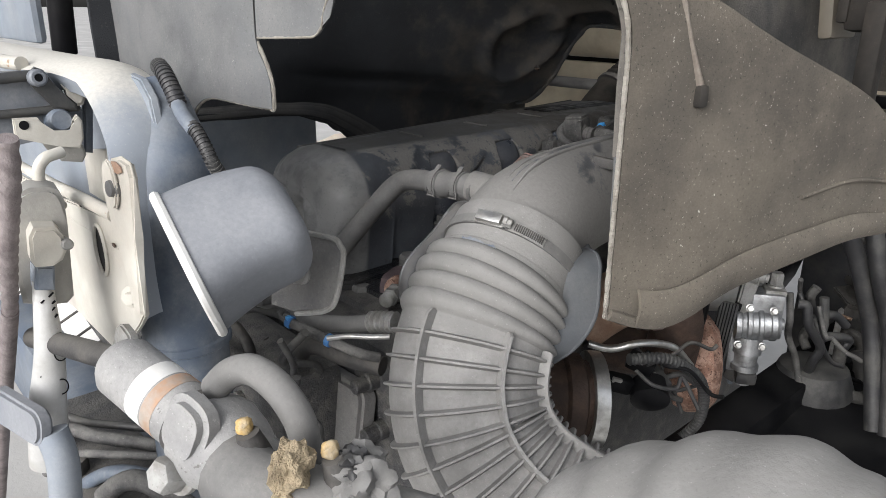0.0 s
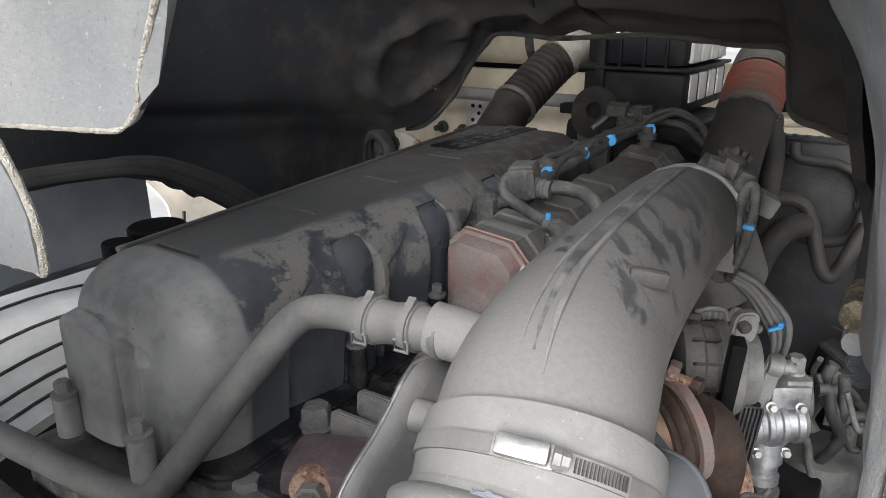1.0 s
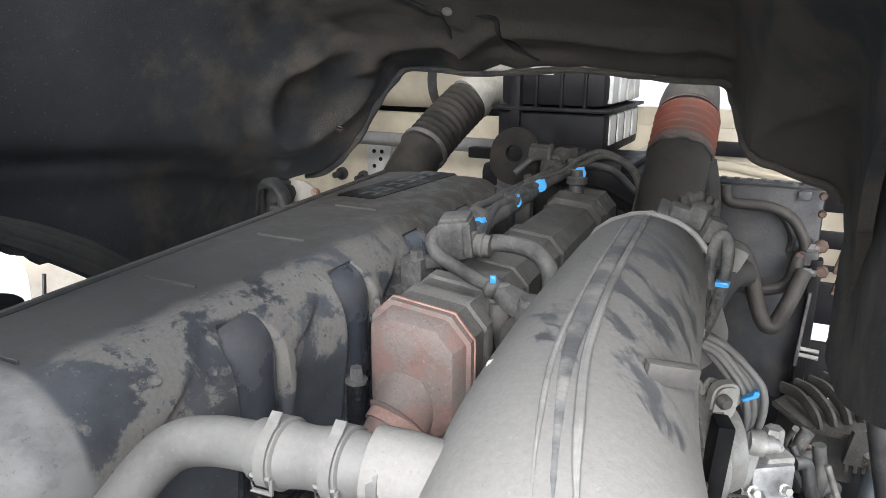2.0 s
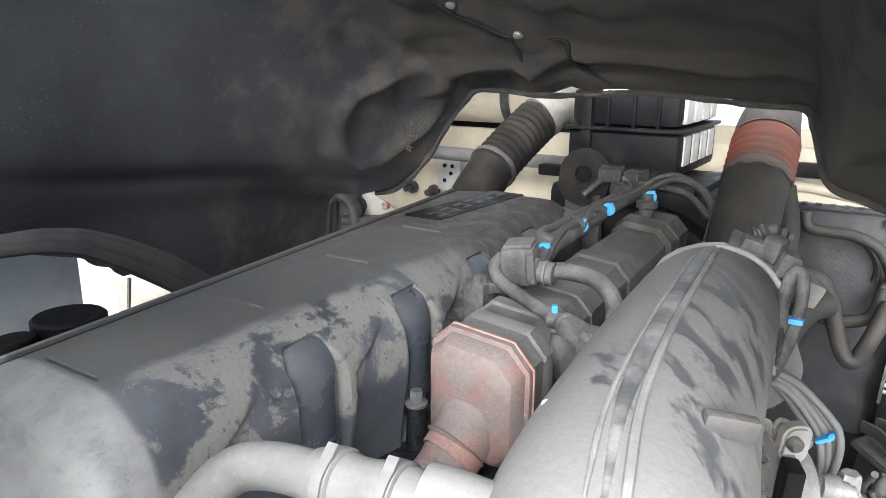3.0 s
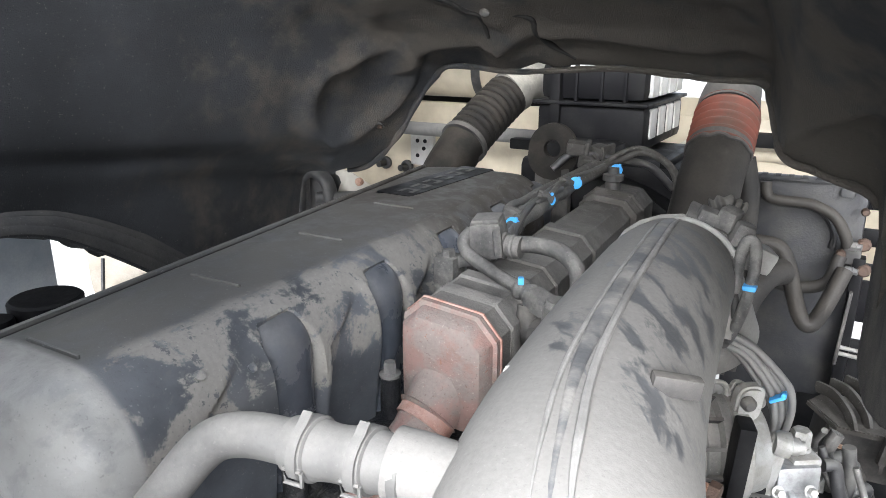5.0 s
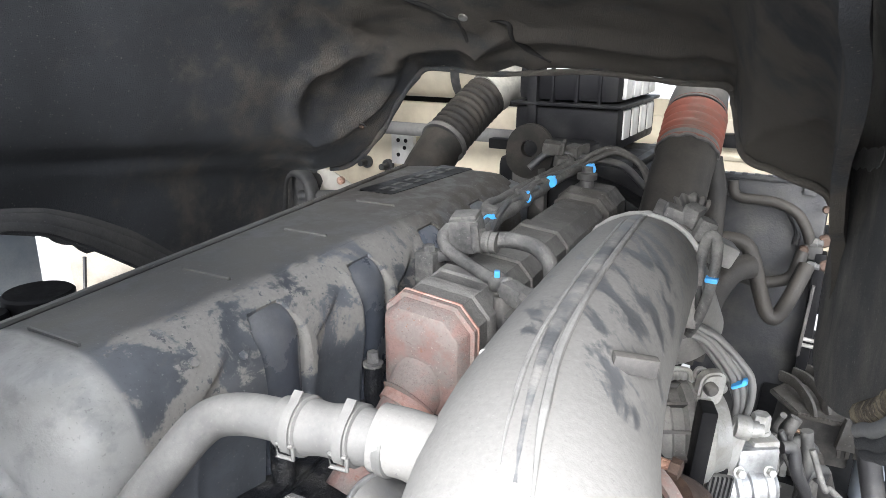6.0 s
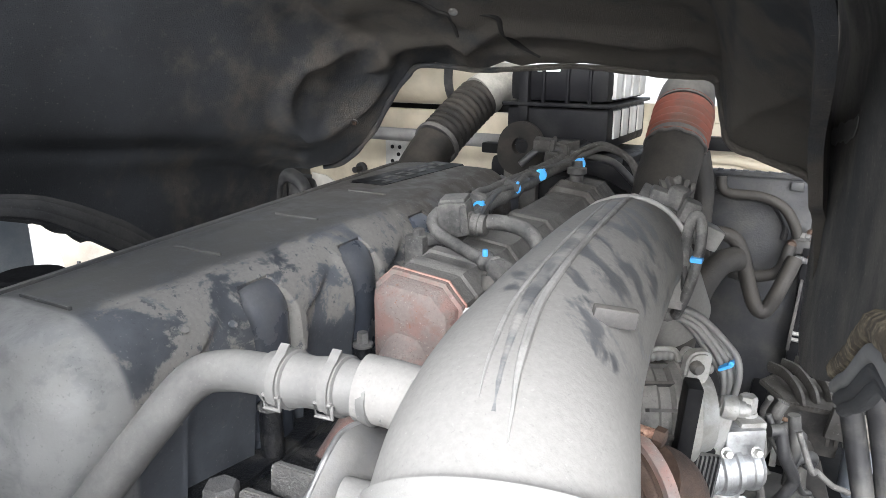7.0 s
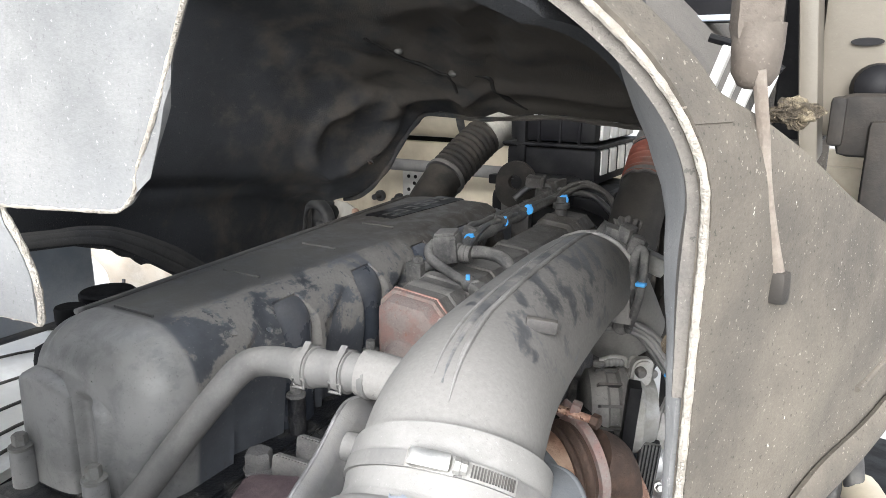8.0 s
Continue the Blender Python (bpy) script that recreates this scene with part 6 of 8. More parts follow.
part("lower_valve", lathe((-0.448, 1.150, 1.09), (0.02, -0.05, -1), [(0, 0.022), (0.03, 0.024), (0.032, 0.020), (0.05, 0.019), (0.052, 0.023), (0.062, 0.023), (0.064, 0.014), (0.09, 0.013)], 22), "alu", pump)
part("side_flange", box((-0.468, 1.150, 1.075), (0.030, 0.030, 0.11), 0.006, (0, 0, 35)), "alu", pump)
part("lower_plug", box((-0.440, 1.142, 1.018), (0.034, 0.028, 0.022), 0.006, (10, 0, 35)), "rubber", pump, "black electrical plug")
part("lower_plug", box((-0.466, 1.148, 1.012), (0.022, 0.022, 0.026), 0.005, (0, 20, 10)), "rubber_dusty", pump)
for off, lift in ((0.022, 0.040), (0.060, 0.036), (0.050, -0.038), (0.012, -0.036)):
    hexbolt(P0 + PA * off + Vector((0.01, -0.02, lift * 0.9)), (0.5, -0.75, 0.25), 0.0055, 0.007, 1.3, pump, "steel")
part("brass_fitting", lathe((-0.478, 1.128, 1.098), (0.1, -1, 0.1), [(0, 0.006), (0.006, 0.006), (0.007, 0.004), (0.012, 0.004)], 8), "yellow", pump, "small brass fitting")
part("black_clip", box((-0.470, 1.125, 1.146), (0.022, 0.016, 0.014), 0.003, (0, 10, 30)), "black", pump)

alt = thing("alternator", (-0.51, 1.12, 1.15), "dusty grey cast alternator with a black belt and roller", "alternator")
AA = Vector((0.88, 0.46, 0.0)).normalized()
A0 = Vector((-0.565, 1.085, 1.195))
part("rear_housing", lathe(A0, AA, [(0, 0.040), (0.008, 0.056), (0.030, 0.060), (0.034, 0.055), (0.046, 0.055), (0.050, 0.062), (0.060, 0.062)], 30), "cooler", alt)
part("front_housing", lathe(A0 + AA * 0.058, AA, [(0, 0.060), (0.004, 0.064), (0.020, 0.062), (0.028, 0.052), (0.044, 0.046), (0.048, 0.02)], 30), "alu_dusty", alt)
for k in range(12):
    a = 2 * math.pi * k / 12
    s_a, n_a = basis(AA)[1:]
    out = math.cos(a) * s_a + math.sin(a) * n_a
    part("cast_rib", prism([(-0.020, 0.0), (0.020, 0.0), (0.016, 0.006), (-0.016, 0.006)], A0 + AA * 0.035 + out * 0.056, AA, out, 0.004), "rubber_dusty", alt)
ear_at = A0 + AA * 0.078 + Vector((0.004, -0.01, 0.066))
part("mount_ear", prism(rounded(0.030, 0.044, 0.012), ear_at, (0.8, 0.55, 0), (0.1, 0, 1), 0.016, 0.003), "alu_dusty", alt)
part("ear_bolt", lathe(ear_at + Vector((0.006, -0.016, 0.004)), (0.5, -0.8, 0.0), [(0, 0.008), (0.006, 0.008), (0.010, 0.005)], 12), "rubber_dusty", alt)
part("tension_arm", prism([(-0.010, -0.06), (0.010, -0.055), (0.016, 0.04), (0.010, 0.052), (-0.006, 0.052), (-0.012, 0.03)], (-0.462, 1.140, 1.165), (0.7, 0.7, 0), (0.12, 0.05, 1), 0.010, 0.003), "alu_dusty", alt)
part("roller", lathe((-0.452, 1.135, 1.205), (0.85, 0.3, -0.1), [(-0.006, 0.012), (0.0, 0.0145), (0.010, 0.0145), (0.012, 0.010), (0.020, 0.010), (0.021, 0.0075), (0.026, 0.0075)], 20), "alu_dusty", alt)
part("guard_strip", box((-0.487, 1.050, 1.165), (0.017, 0.030, 0.20), 0.003, (0, 4, 20)), "black", alt, "black slanted guard strip")
part("fan_shroud", lathe((-0.548, 1.045, 1.165), (0.35, -0.9, 0.1), [(-0.02, 0.05), (0.012, 0.048), (0.018, 0.035), (0.020, 0.012)], 26), "black", alt)
part("drive_belt", box((-0.468, 1.085, 1.085), (0.030, 0.010, 0.16), 0.003, (0, 5, 20)), "rubber", alt, "black ribbed drive belt")
for k in range(6):
    part("belt_rib", box((-0.479 + 0.0045 * k, 1.0765 + 0.0016 * k, 1.085), (0.0022, 0.004, 0.16), 0.0006, (0, 5, 20)), "black", alt)
part("belt_plate", box((-0.500, 1.200, 1.08), (0.008, 0.10, 0.20), 0.003, (0, 0, 35)), "post_blue", alt)

# turbocharger
turbo = thing("turbocharger", (-0.50, 0.95, 1.0), "rusty turbocharger housing with clamps and an oil line", "turbocharger")
part("turbine_housing", lathe((-0.505, 1.055, 1.05), (0.62, 0.45, 0.02), [(-0.03, 0.05), (-0.02, 0.075), (0.0, 0.085), (0.03, 0.083), (0.045, 0.065), (0.05, 0.045)], 30), "rust", turbo)
part("centre_housing", lathe((-0.575, 0.985, 1.08), (0.62, 0.45, 0.02), [(-0.06, 0.045), (-0.02, 0.05), (0.06, 0.055)], 26), "rust_dark", turbo)
VA, VC = Vector((0.56, 0.66, 0.12)).normalized(), Vector((-0.505, 0.905, 1.216))
part("inlet_elbow", tube([VC - VA * 0.10 + Vector((0, 0.0, -0.04)), VC - VA * 0.07 + Vector((0, 0, -0.016)), VC - VA * 0.04, VC - VA * 0.018], lambda s, d: 0.040 + 0.006 * s, 28, 8), "rust_light", turbo, "tan heat-stained elbow")
part("elbow_flange", lathe(VC - VA * 0.026, VA, [(0, 0.042), (0.002, 0.050), (0.006, 0.053), (0.010, 0.049), (0.014, 0.054), (0.018, 0.055), (0.022, 0.050), (0.028, 0.049)], 36), "rust_dark", turbo)
part("v_clamp", lathe(VC, VA, [(0, 0.049), (0.001, 0.056), (0.012, 0.056), (0.013, 0.049)], 36), "pink", turbo)
part("outlet_neck", tube([VC + VA * 0.012, VC + VA * 0.035 + Vector((0, 0.004, -0.02)), VC + VA * 0.045 + Vector((0, 0.01, -0.06)), VC + VA * 0.035 + Vector((0, 0.02, -0.12))], 0.040, 24, 8), "rust_dark", turbo)
for k, ang in enumerate((98, 128)):
    a = radians(ang)
    t3, s3, n3 = basis(VA)
    out = math.cos(a) * s3 + math.sin(a) * n3
    part("clamp_lug", box(VC + VA * 0.008 + out * 0.064, (0.012, 0.016, 0.020), 0.003, (0, 15 + 20 * k, 10)), "pink", turbo)
part("clamp_bolt", tube([VC + VA * 0.002 + Vector((-0.030, 0.0, 0.062)), VC + VA * 0.008 + Vector((0.016, -0.006, 0.058))], 0.0050, 8, 2), "rust", turbo)
part("clamp_nut", lathe(VC + VA * 0.008 + Vector((0.010, -0.006, 0.058)), (0.9, -0.1, -0.1), [(0, 0.009), (0.009, 0.009), (0.010, 0.007)], 6), "rust_dark", turbo)
part("intake_collar", lathe((-0.50, 0.70, 1.12), (0.45, 0.55, -0.05), [(-0.10, 0.052), (0.0, 0.055), (0.004, 0.062), (0.024, 0.062), (0.028, 0.055), (0.05, 0.05)], 30), "rust_dark", turbo)
part("collar_band", lathe((-0.478, 0.727, 1.118), (0.45, 0.55, -0.05), [(0, 0.063), (0, 0.066), (0.018, 0.066), (0.018, 0.063)], 30), "steel", turbo, "bright clamp band")
part("oil_line", tube([(-0.515, 0.78, 1.17), (-0.49, 0.80, 1.165), (-0.46, 0.83, 1.175), (-0.44, 0.88, 1.16), (-0.43, 0.92, 1.12)], 0.0055, 12, 8), "steel", turbo)
part("actuator", lathe((-0.46, 0.86, 1.10), (0.4, -0.5, -0.3), [(0, 0.026), (0.03, 0.028), (0.034, 0.02)], 20), "black", turbo)
cable("sensor_lead", [(-0.46, 0.80, 1.16), (-0.43, 0.86, 1.15), (-0.41, 0.92, 1.10), (-0.42, 0.95, 1.02), (-0.46, 0.95, 0.95)], 0.008, "rubber", "black sleeved sensor lead round the turbocharger", "cable", ribs=True)

for x, y, z, m, turn in ((-0.468, 0.845, 1.135, "black", 30), (-0.452, 0.870, 1.105, "rubber", -20), (-0.485, 0.820, 1.105, "black", 60)):
    tc = thing("turbo_connector", (x, y, z), "black plug connector with wires at the turbocharger", "connector", "turbo connectors")
    part("connector_body", box((x, y, z), (0.040, 0.022, 0.024), 0.005, (12, 20, turn)), m, tc)
    part("connector_lock", box((x + 0.004, y - 0.012, z + 0.010), (0.016, 0.006, 0.008), 0.002, (12, 20, turn)), "alu_dusty", tc)
rng = random.Random(21)
for k in range(9):
    p0 = Vector((-0.47 + rng.uniform(-0.03, 0.03), 0.84 + rng.uniform(-0.03, 0.04), 1.13 + rng.uniform(-0.03, 0.03)))
    pts = [p0]
    for q in range(4):
        pts.append(pts[-1] + Vector((rng.uniform(-0.01, 0.03), rng.uniform(0.0, 0.04), rng.uniform(-0.045, 0.012))))
    cable("turbo_wire", pts, rng.choice((0.003, 0.0045, 0.006)), rng.choice(("rubber", "black", "rubber_dusty")), "thin black wire near the turbocharger")

# clutter round the pump and below the pipe
rng = random.Random(31)
for k in range(8):
    p0 = Vector((-0.40 + rng.uniform(-0.02, 0.03), 1.24 + rng.uniform(-0.03, 0.05), 1.17 + rng.uniform(-0.03, 0.02)))
    pts = [p0]
    for q in range(5):
        pts.append(pts[-1] + Vector((rng.uniform(-0.015, 0.02), rng.uniform(-0.01, 0.035), rng.uniform(-0.05, 0.0))))
    cable("pump_wire", pts, rng.choice((0.004, 0.006, 0.008)), rng.choice(("rubber", "harness", "rubber")), "dark wire hanging behind the pump")
br2 = thing("sensor_bracket", (-0.520, 1.105, 1.275), "dusty bent wire bracket beside the pipe", "bracket")
part("wire_bow", tube([(-0.545, 1.10, 1.268), (-0.530, 1.10, 1.276), (-0.512, 1.105, 1.276), (-0.508, 1.11, 1.262), (-0.502, 1.115, 1.276), (-0.488, 1.12, 1.270)], 0.003, 8, 6), "alu_dusty", br2)
part("wire_foot", box((-0.545, 1.10, 1.262), (0.018, 0.014, 0.010), 0.003), "harness", br2)

# ---- felt flaps of the tunnel front ----
def felt_flap(name, fn, nu, nv, thick, material, edge_pts, label, r=0.0023):
    th = thing(name, fn(0.5, 0.0), label, "felt flap")
    part("felt_sheet", sheet(fn, nu, nv, thick), material, th)
    part("frayed_edge", tube(edge_pts, lambda s, d: r * (1 + 0.3 * noise.noise(Vector((d * 160, 0.3, 0.2)))), 8, 24), "felt_edge", th, "pale frayed felt edge")
    return th


def side_flap_edge(z):
    """Front edge of the side flap: upright below, bowing inward above."""
    k = max(0.0, z - 1.60)
    return -0.335 + 0.028 * 0.36 - 6.0 * k * k, 0.505 + 0.028 * 0.933 - 0.25 * k


LOW = [(0.0, 1.352), (0.055, 1.337), (0.15, 1.368), (0.29, 1.40), (0.36, 1.403), (0.5, 1.41)]
TOP = [(0.0, 1.690), (0.016, 1.672), (0.034, 1.655), (0.062, 1.642), (0.091, 1.626), (0.134, 1.603), (0.20, 1.575), (0.28, 1.54), (0.32, 1.51), (0.40, 1.48), (0.5, 1.44)]


def side_flap(u, v):
    s = 0.46 * u
    z = curve_at(LOW, s) + (curve_at(TOP, s) - curve_at(LOW, s)) * v
    ex, ey = side_flap_edge(z)
    w = 0.006 * noise.noise(Vector((s * 12, z * 9, 3.0))) * min(1, s * 10)
    return Vector((ex + 0.36 * s + 0.93 * w, ey + 0.933 * s - 0.36 * w, z))


def edge_strip(u, v):
    """The flap's front border, running on upward and inward above the rest."""
    z = 1.64 + 0.18 * v
    ex, ey = side_flap_edge(z)
    s = 0.034 * u
    return Vector((ex + 0.36 * s, ey + 0.933 * s, z))


edge = [Vector((*side_flap_edge(z), z)) + Vector((0.004, -0.004, 0)) for z in [1.352 + 0.468 * k / 14 for k in range(15)]]
sf = felt_flap("side_felt_flap", side_flap, 40, 40, 0.007, "felt_brown", edge, "thick muddy grey felt flap with a pale frayed edge")
part("edge_strip", sheet(edge_strip, 6, 24, 0.0075), "felt_brown", sf)
bottom = [side_flap(u, 0) + Vector((0.006, -0.002, 0.004)) for u in (0.0, 0.1, 0.25, 0.4, 0.6, 0.8, 1.0)]
part("hem", tube(bottom, 0.006, 8, 8), "felt_brown", sf)
OUT = Vector((0.933, -0.36, 0)).normalized()
ROLL_X = [(1.40, -0.326), (1.45, -0.328), (1.50, -0.333), (1.55, -0.343), (1.60, -0.357), (1.645, -0.383), (1.69, -0.404), (1.74, -0.428)]
ROLL_Y = [(1.40, 0.545), (1.50, 0.560), (1.55, 0.578), (1.60, 0.603), (1.645, 0.628), (1.69, 0.640), (1.74, 0.650)]


def rolled(u, v):
    """The edge's felt turned inward and back into the tunnel."""
    z = 1.42 + 0.30 * u
    ex, ey = side_flap_edge(z)
    p = Vector((ex, ey + 0.004, z)).lerp(Vector((curve_at(ROLL_X, z), curve_at(ROLL_Y, z), z)), v)
    return p + Vector((-0.003, -0.004, 0)) * math.sin(v * math.pi) * min(1, 5 * u) + Vector((0.003, 0, 0)) * noise.noise(Vector((z * 30, v * 4, 1.0)))


part("rolled_lip", sheet(rolled, 40, 10, 0.004), "felt_grey", sf, "grey felt edge rolled inward")
part("lip_fringe", tube([rolled(k / 24, 1.0) for k in range(25)], lambda s, d: 0.0020 * (1 + 0.3 * noise.noise(Vector((d * 160, 0.7, 0.2)))), 8, 8), "felt_edge", sf, "pale frayed felt edge")
part("hem_band", sheet(lambda u, v: side_flap(0.06 + 0.94 * u, (0.11 + 0.10 * u) * v) + OUT * (0.0085 + 0.005 * math.sin(v * math.pi)), 40, 10, 0.004), "felt_brown", sf)
part("crease", tube([side_flap(u, 0.10 + 0.55 * u) + OUT * 0.0070 for u in (0.45, 0.6, 0.75, 0.9, 1.0)], 0.004, 8, 6, flat=0.6), "felt_brown", sf)
strap = thing("rubber_strap", (-0.29, 0.60, 1.55), "worn brown rubber hold-down strap with a knob", "strap")
sp = [Vector(q) for q in ((-0.3085, 0.560, 1.668), (-0.305, 0.570, 1.640), (-0.301, 0.580, 1.605), (-0.296, 0.590, 1.575), (-0.292, 0.596, 1.556))]
part("strap_band", tube(sp, lambda s, d: 0.0036 + 0.0026 * max(0, s - 0.5), 10, 8, flat=0.7), "strap_rubber", strap)
part("strap_knob", box(sp[-1] + Vector((0.0, 0.0, -0.006)), (0.010, 0.014, 0.020), 0.004, (0, 0, 69)), "brown", strap)


def front_flap(u, v):
    """Back layer: hangs at the tunnel front, its lower edge cut in steps and notches."""
    x = -1.20 + 0.515 * u
    low = curve_at([(-1.42, 1.37), (-1.237, 1.394), (-1.143, 1.441), (-1.045, 1.488), (-1.012, 1.515), (-1.000, 1.530), (-0.987, 1.537), (-0.974, 1.537), (-0.960, 1.526), (-0.941, 1.498), (-0.925, 1.481), (-0.909, 1.474), (-0.893, 1.476), (-0.870, 1.490), (-0.850, 1.504), (-0.830, 1.512), (-0.805, 1.516), (-0.705, 1.514), (-0.69, 1.514)], x)
    z = low + (1.90 - low) * v
    bow = 0.012 * math.sin(x * 9) + 0.006 * noise.noise(Vector((x * 6, z * 6, 0)))
    if z > 1.55 and x > -0.72:
        x -= 0.9 * min(0.03, (z - 1.55)) * (x + 0.72) / 0.035
    return Vector((x, 0.405 + bow, z))


edge = [front_flap(u, 0) + Vector((0, -0.003, 0)) for u in [0.15 + 0.85 * k / 60 for k in range(61)]] + [front_flap(1, v) + Vector((0.002, -0.003, 0)) for v in (0.06, 0.12, 0.18)]
felt_flap("front_felt_flap", front_flap, 150, 26, 0.006, "felt_grey", edge, "hanging dusty grey felt flap with a notched lower edge", 0.0022)


def strip(u, v):
    """Front layer: a narrow strip with a rounded lower corner."""
    left, right = -0.690 - 0.008 * v, -0.582 + 0.146 * v
    low = 1.589 + 0.004 * u
    if u > 0.80:
        low += 0.022 * (1 - math.sqrt(max(0, 1 - ((u - 0.80) / 0.20) ** 2)))
    x = left + (right - left) * u
    return Vector((x, 0.396 + 0.014 * u + 0.008 * v + 0.003 * noise.noise(Vector((x * 8, v * 3, 5))), low + (1.895 - low) * v))


edge = [strip(u, 0) + Vector((0, -0.004, 0)) for u in (0, 0.2, 0.4, 0.6, 0.75, 0.85, 0.93, 0.98, 1.0)] + [strip(1, v) + Vector((0.002, -0.004, 0)) for v in (0.1, 0.25, 0.5, 0.75, 1)]
felt_flap("felt_strip", strip, 24, 24, 0.005, "felt_grey", edge, "dusty grey felt strip with a pale frayed rim", 0.0014)

# ---- front left: panel, bracket, lamp housing, strut ----
fp = thing("front_panel_support", (-0.85, 0.28, 1.2), "grey-blue dusty front panel support with rounded corner", "panel")


def support(u, v):
    # runs across the truck, then turns down at its rounded end
    if u < 0.55:
        p = Vector((-1.60 + 0.80 * u / 0.55, 0.265, 1.568))
    elif u < 0.75:
        k = (u - 0.55) / 0.20 * math.pi / 2
        p = Vector((-0.80 + 0.125 * math.sin(k), 0.265, 1.568 - 0.10 * (1 - math.cos(k))))
    else:
        k = (u - 0.75) / 0.25
        p = Vector((-0.675 + 0.02 * k, 0.265 - 0.01 * k, 1.468 - 0.14 * k))
    front = -0.075 + 0.035 * min(1, max(0, (u - 0.5) / 0.1))
    return p + Vector((0, front + (0.035 - front) * v, -0.012 * (2 * v - 1) ** 2))


part("panel_skin", sheet(support, 60, 8, -0.02), "panel_paint", fp)
WEB = [(-1.50, 1.27), (-0.91, 1.27), (-0.80, 1.37), (-0.715, 1.435), (-0.686, 1.471), (-0.682, 1.505), (-0.690, 1.535), (-0.712, 1.552), (-0.80, 1.560), (-1.50, 1.560)]
part("recessed_face", prism(WEB, (0, 0.272, 0), (1, 0, 0), (0, 0, 1), -0.010, 0.002), "greyblue", fp, "flat dusty grey-blue recessed face")
part("lower_face", prism([(-0.905, 1.455), (-0.688, 1.487), (-0.688, 1.44), (-0.775, 1.40), (-0.905, 1.40)], (0, 0.2605, 0), (1, 0, 0), (0, 0, 1), -0.0025, 0.001), "bracket", fp, "rusty beige lower patch")
# cream tube that paints the glow along the panel's upper edge
part("lit_top_edge", tube([support(k / 40 * 0.52, 0.04) + Vector((0, -0.002, 0.004)) for k in range(41)], 0.0075, 10, 2), "bracket", fp, "cream front edge, painted for the light along the top")
part("rubber_edge", slab(at_x(-0.81, [(0.247, 1.541), (0.257, 1.540), (0.246, 1.466), (0.237, 1.468)]), (-0.02, 0.004, 0), 0.002), "post_blue", fp, "dark upright rubber edging")
part("upper_panel", box((-1.62, 0.33, 1.70), (0.62, 0.02, 0.28), 0.01), "greyblue", fp)
part("upper_post", tube([(-1.225, 0.34, 1.55), (-1.20, 0.34, 1.70), (-1.19, 0.34, 1.86)], 0.018, 14, 4), "black", fp)
post = thing("front_post", (-0.684, 0.275, 1.1), "grey-blue round steel post", "post")
part("post_tube", tube([(-0.742, 0.296, 1.535), (-0.722, 0.294, 1.515), (-0.704, 0.290, 1.47), (-0.692, 0.284, 1.40), (-0.684, 0.278, 1.30), (-0.682, 0.273, 1.05)], lambda s, d: 0.044 * min(1.0, 0.55 + 6.0 * d), 28, 8), "post_blue", post)
part("post_collar", lathe((-0.6842, 0.2785, 1.285), (0.0, 0, -1), [(0, 0.0445), (0.002, 0.047), (0.010, 0.047), (0.012, 0.0445)], 28), "post_blue", post)

br = thing("hinge_bracket", (-0.70, 0.205, 1.3), "cream-painted steel hinge bracket with an oval hole", "bracket")
PLATE = [(-1.05, 1.405), (-0.826, 1.416), (-0.650, 1.431), (-0.600, 1.440), (-0.607, 1.348), (-0.622, 1.334), (-0.689, 1.282), (-0.729, 1.271), (-0.867, 1.27), (-1.05, 1.26)]
part("bracket_plate", prism(PLATE, (0, 0.219, 0), (1, 0, 0), (0, 0, 1), 0.006, 0.0015), "bracket", br)
part("top_flange", prism([(-1.05, 0.0), (-0.640, 0.0), (-0.640, 0.010), (-0.767, 0.040), (-1.05, 0.040)], (0, 0.213, 1.4220), (1, 0, 0.035), (0, 1, 0.10), 0.005, 0.001), "bracket", br, "folded top flange, stained brown")
part("plate_rim", tube([(-1.03, 0.213, 1.421), (-0.86, 0.211, 1.428), (-0.73, 0.210, 1.435), (-0.640, 0.210, 1.439)], 0.0065, 12, 6), "bracket", br)
LUG = [(-0.651, 1.464), (-0.640, 1.482), (-0.620, 1.495), (-0.594, 1.501), (-0.573, 1.499), (-0.568, 1.487), (-0.577, 1.433), (-0.590, 1.357), (-0.607, 1.350), (-0.622, 1.40), (-0.640, 1.43)]
part("upright_lug", prism(LUG, (0, 0.213, 0), (1, 0, 0), (0, 0, 1), 0.007, 0.003), "bracket", br)
part("lug_boss", prism([(-0.613 + 0.016 * math.cos(2 * math.pi * k / 24), 1.474 + 0.022 * math.sin(2 * math.pi * k / 24)) for k in range(24)], (0, 0.2055, 0), (1, 0, 0), (0, 0, 1), 0.004, 0.0015), "bracket", br)
part("rust_spot", prism([(-0.596 + 0.013 * math.cos(2 * math.pi * k / 14) * (1 + 0.2 * math.sin(3 * k)), 1.4915 + 0.005 * math.sin(2 * math.pi * k / 14)) for k in range(14)], (0, 0.2050, 0), (1, 0, 0), (0, 0, 1), 0.0010), "rust_light", br, "rust stain on the lug")
part("lug_bolt", lathe((-0.606, 0.2055, 1.472), (0.1, -1, 0.05), [(0, 0.009), (0.003, 0.009), (0.004, 0.0075), (0.007, 0.007), (0.008, 0.004)], 16), "shield", br, "grey bolt head")
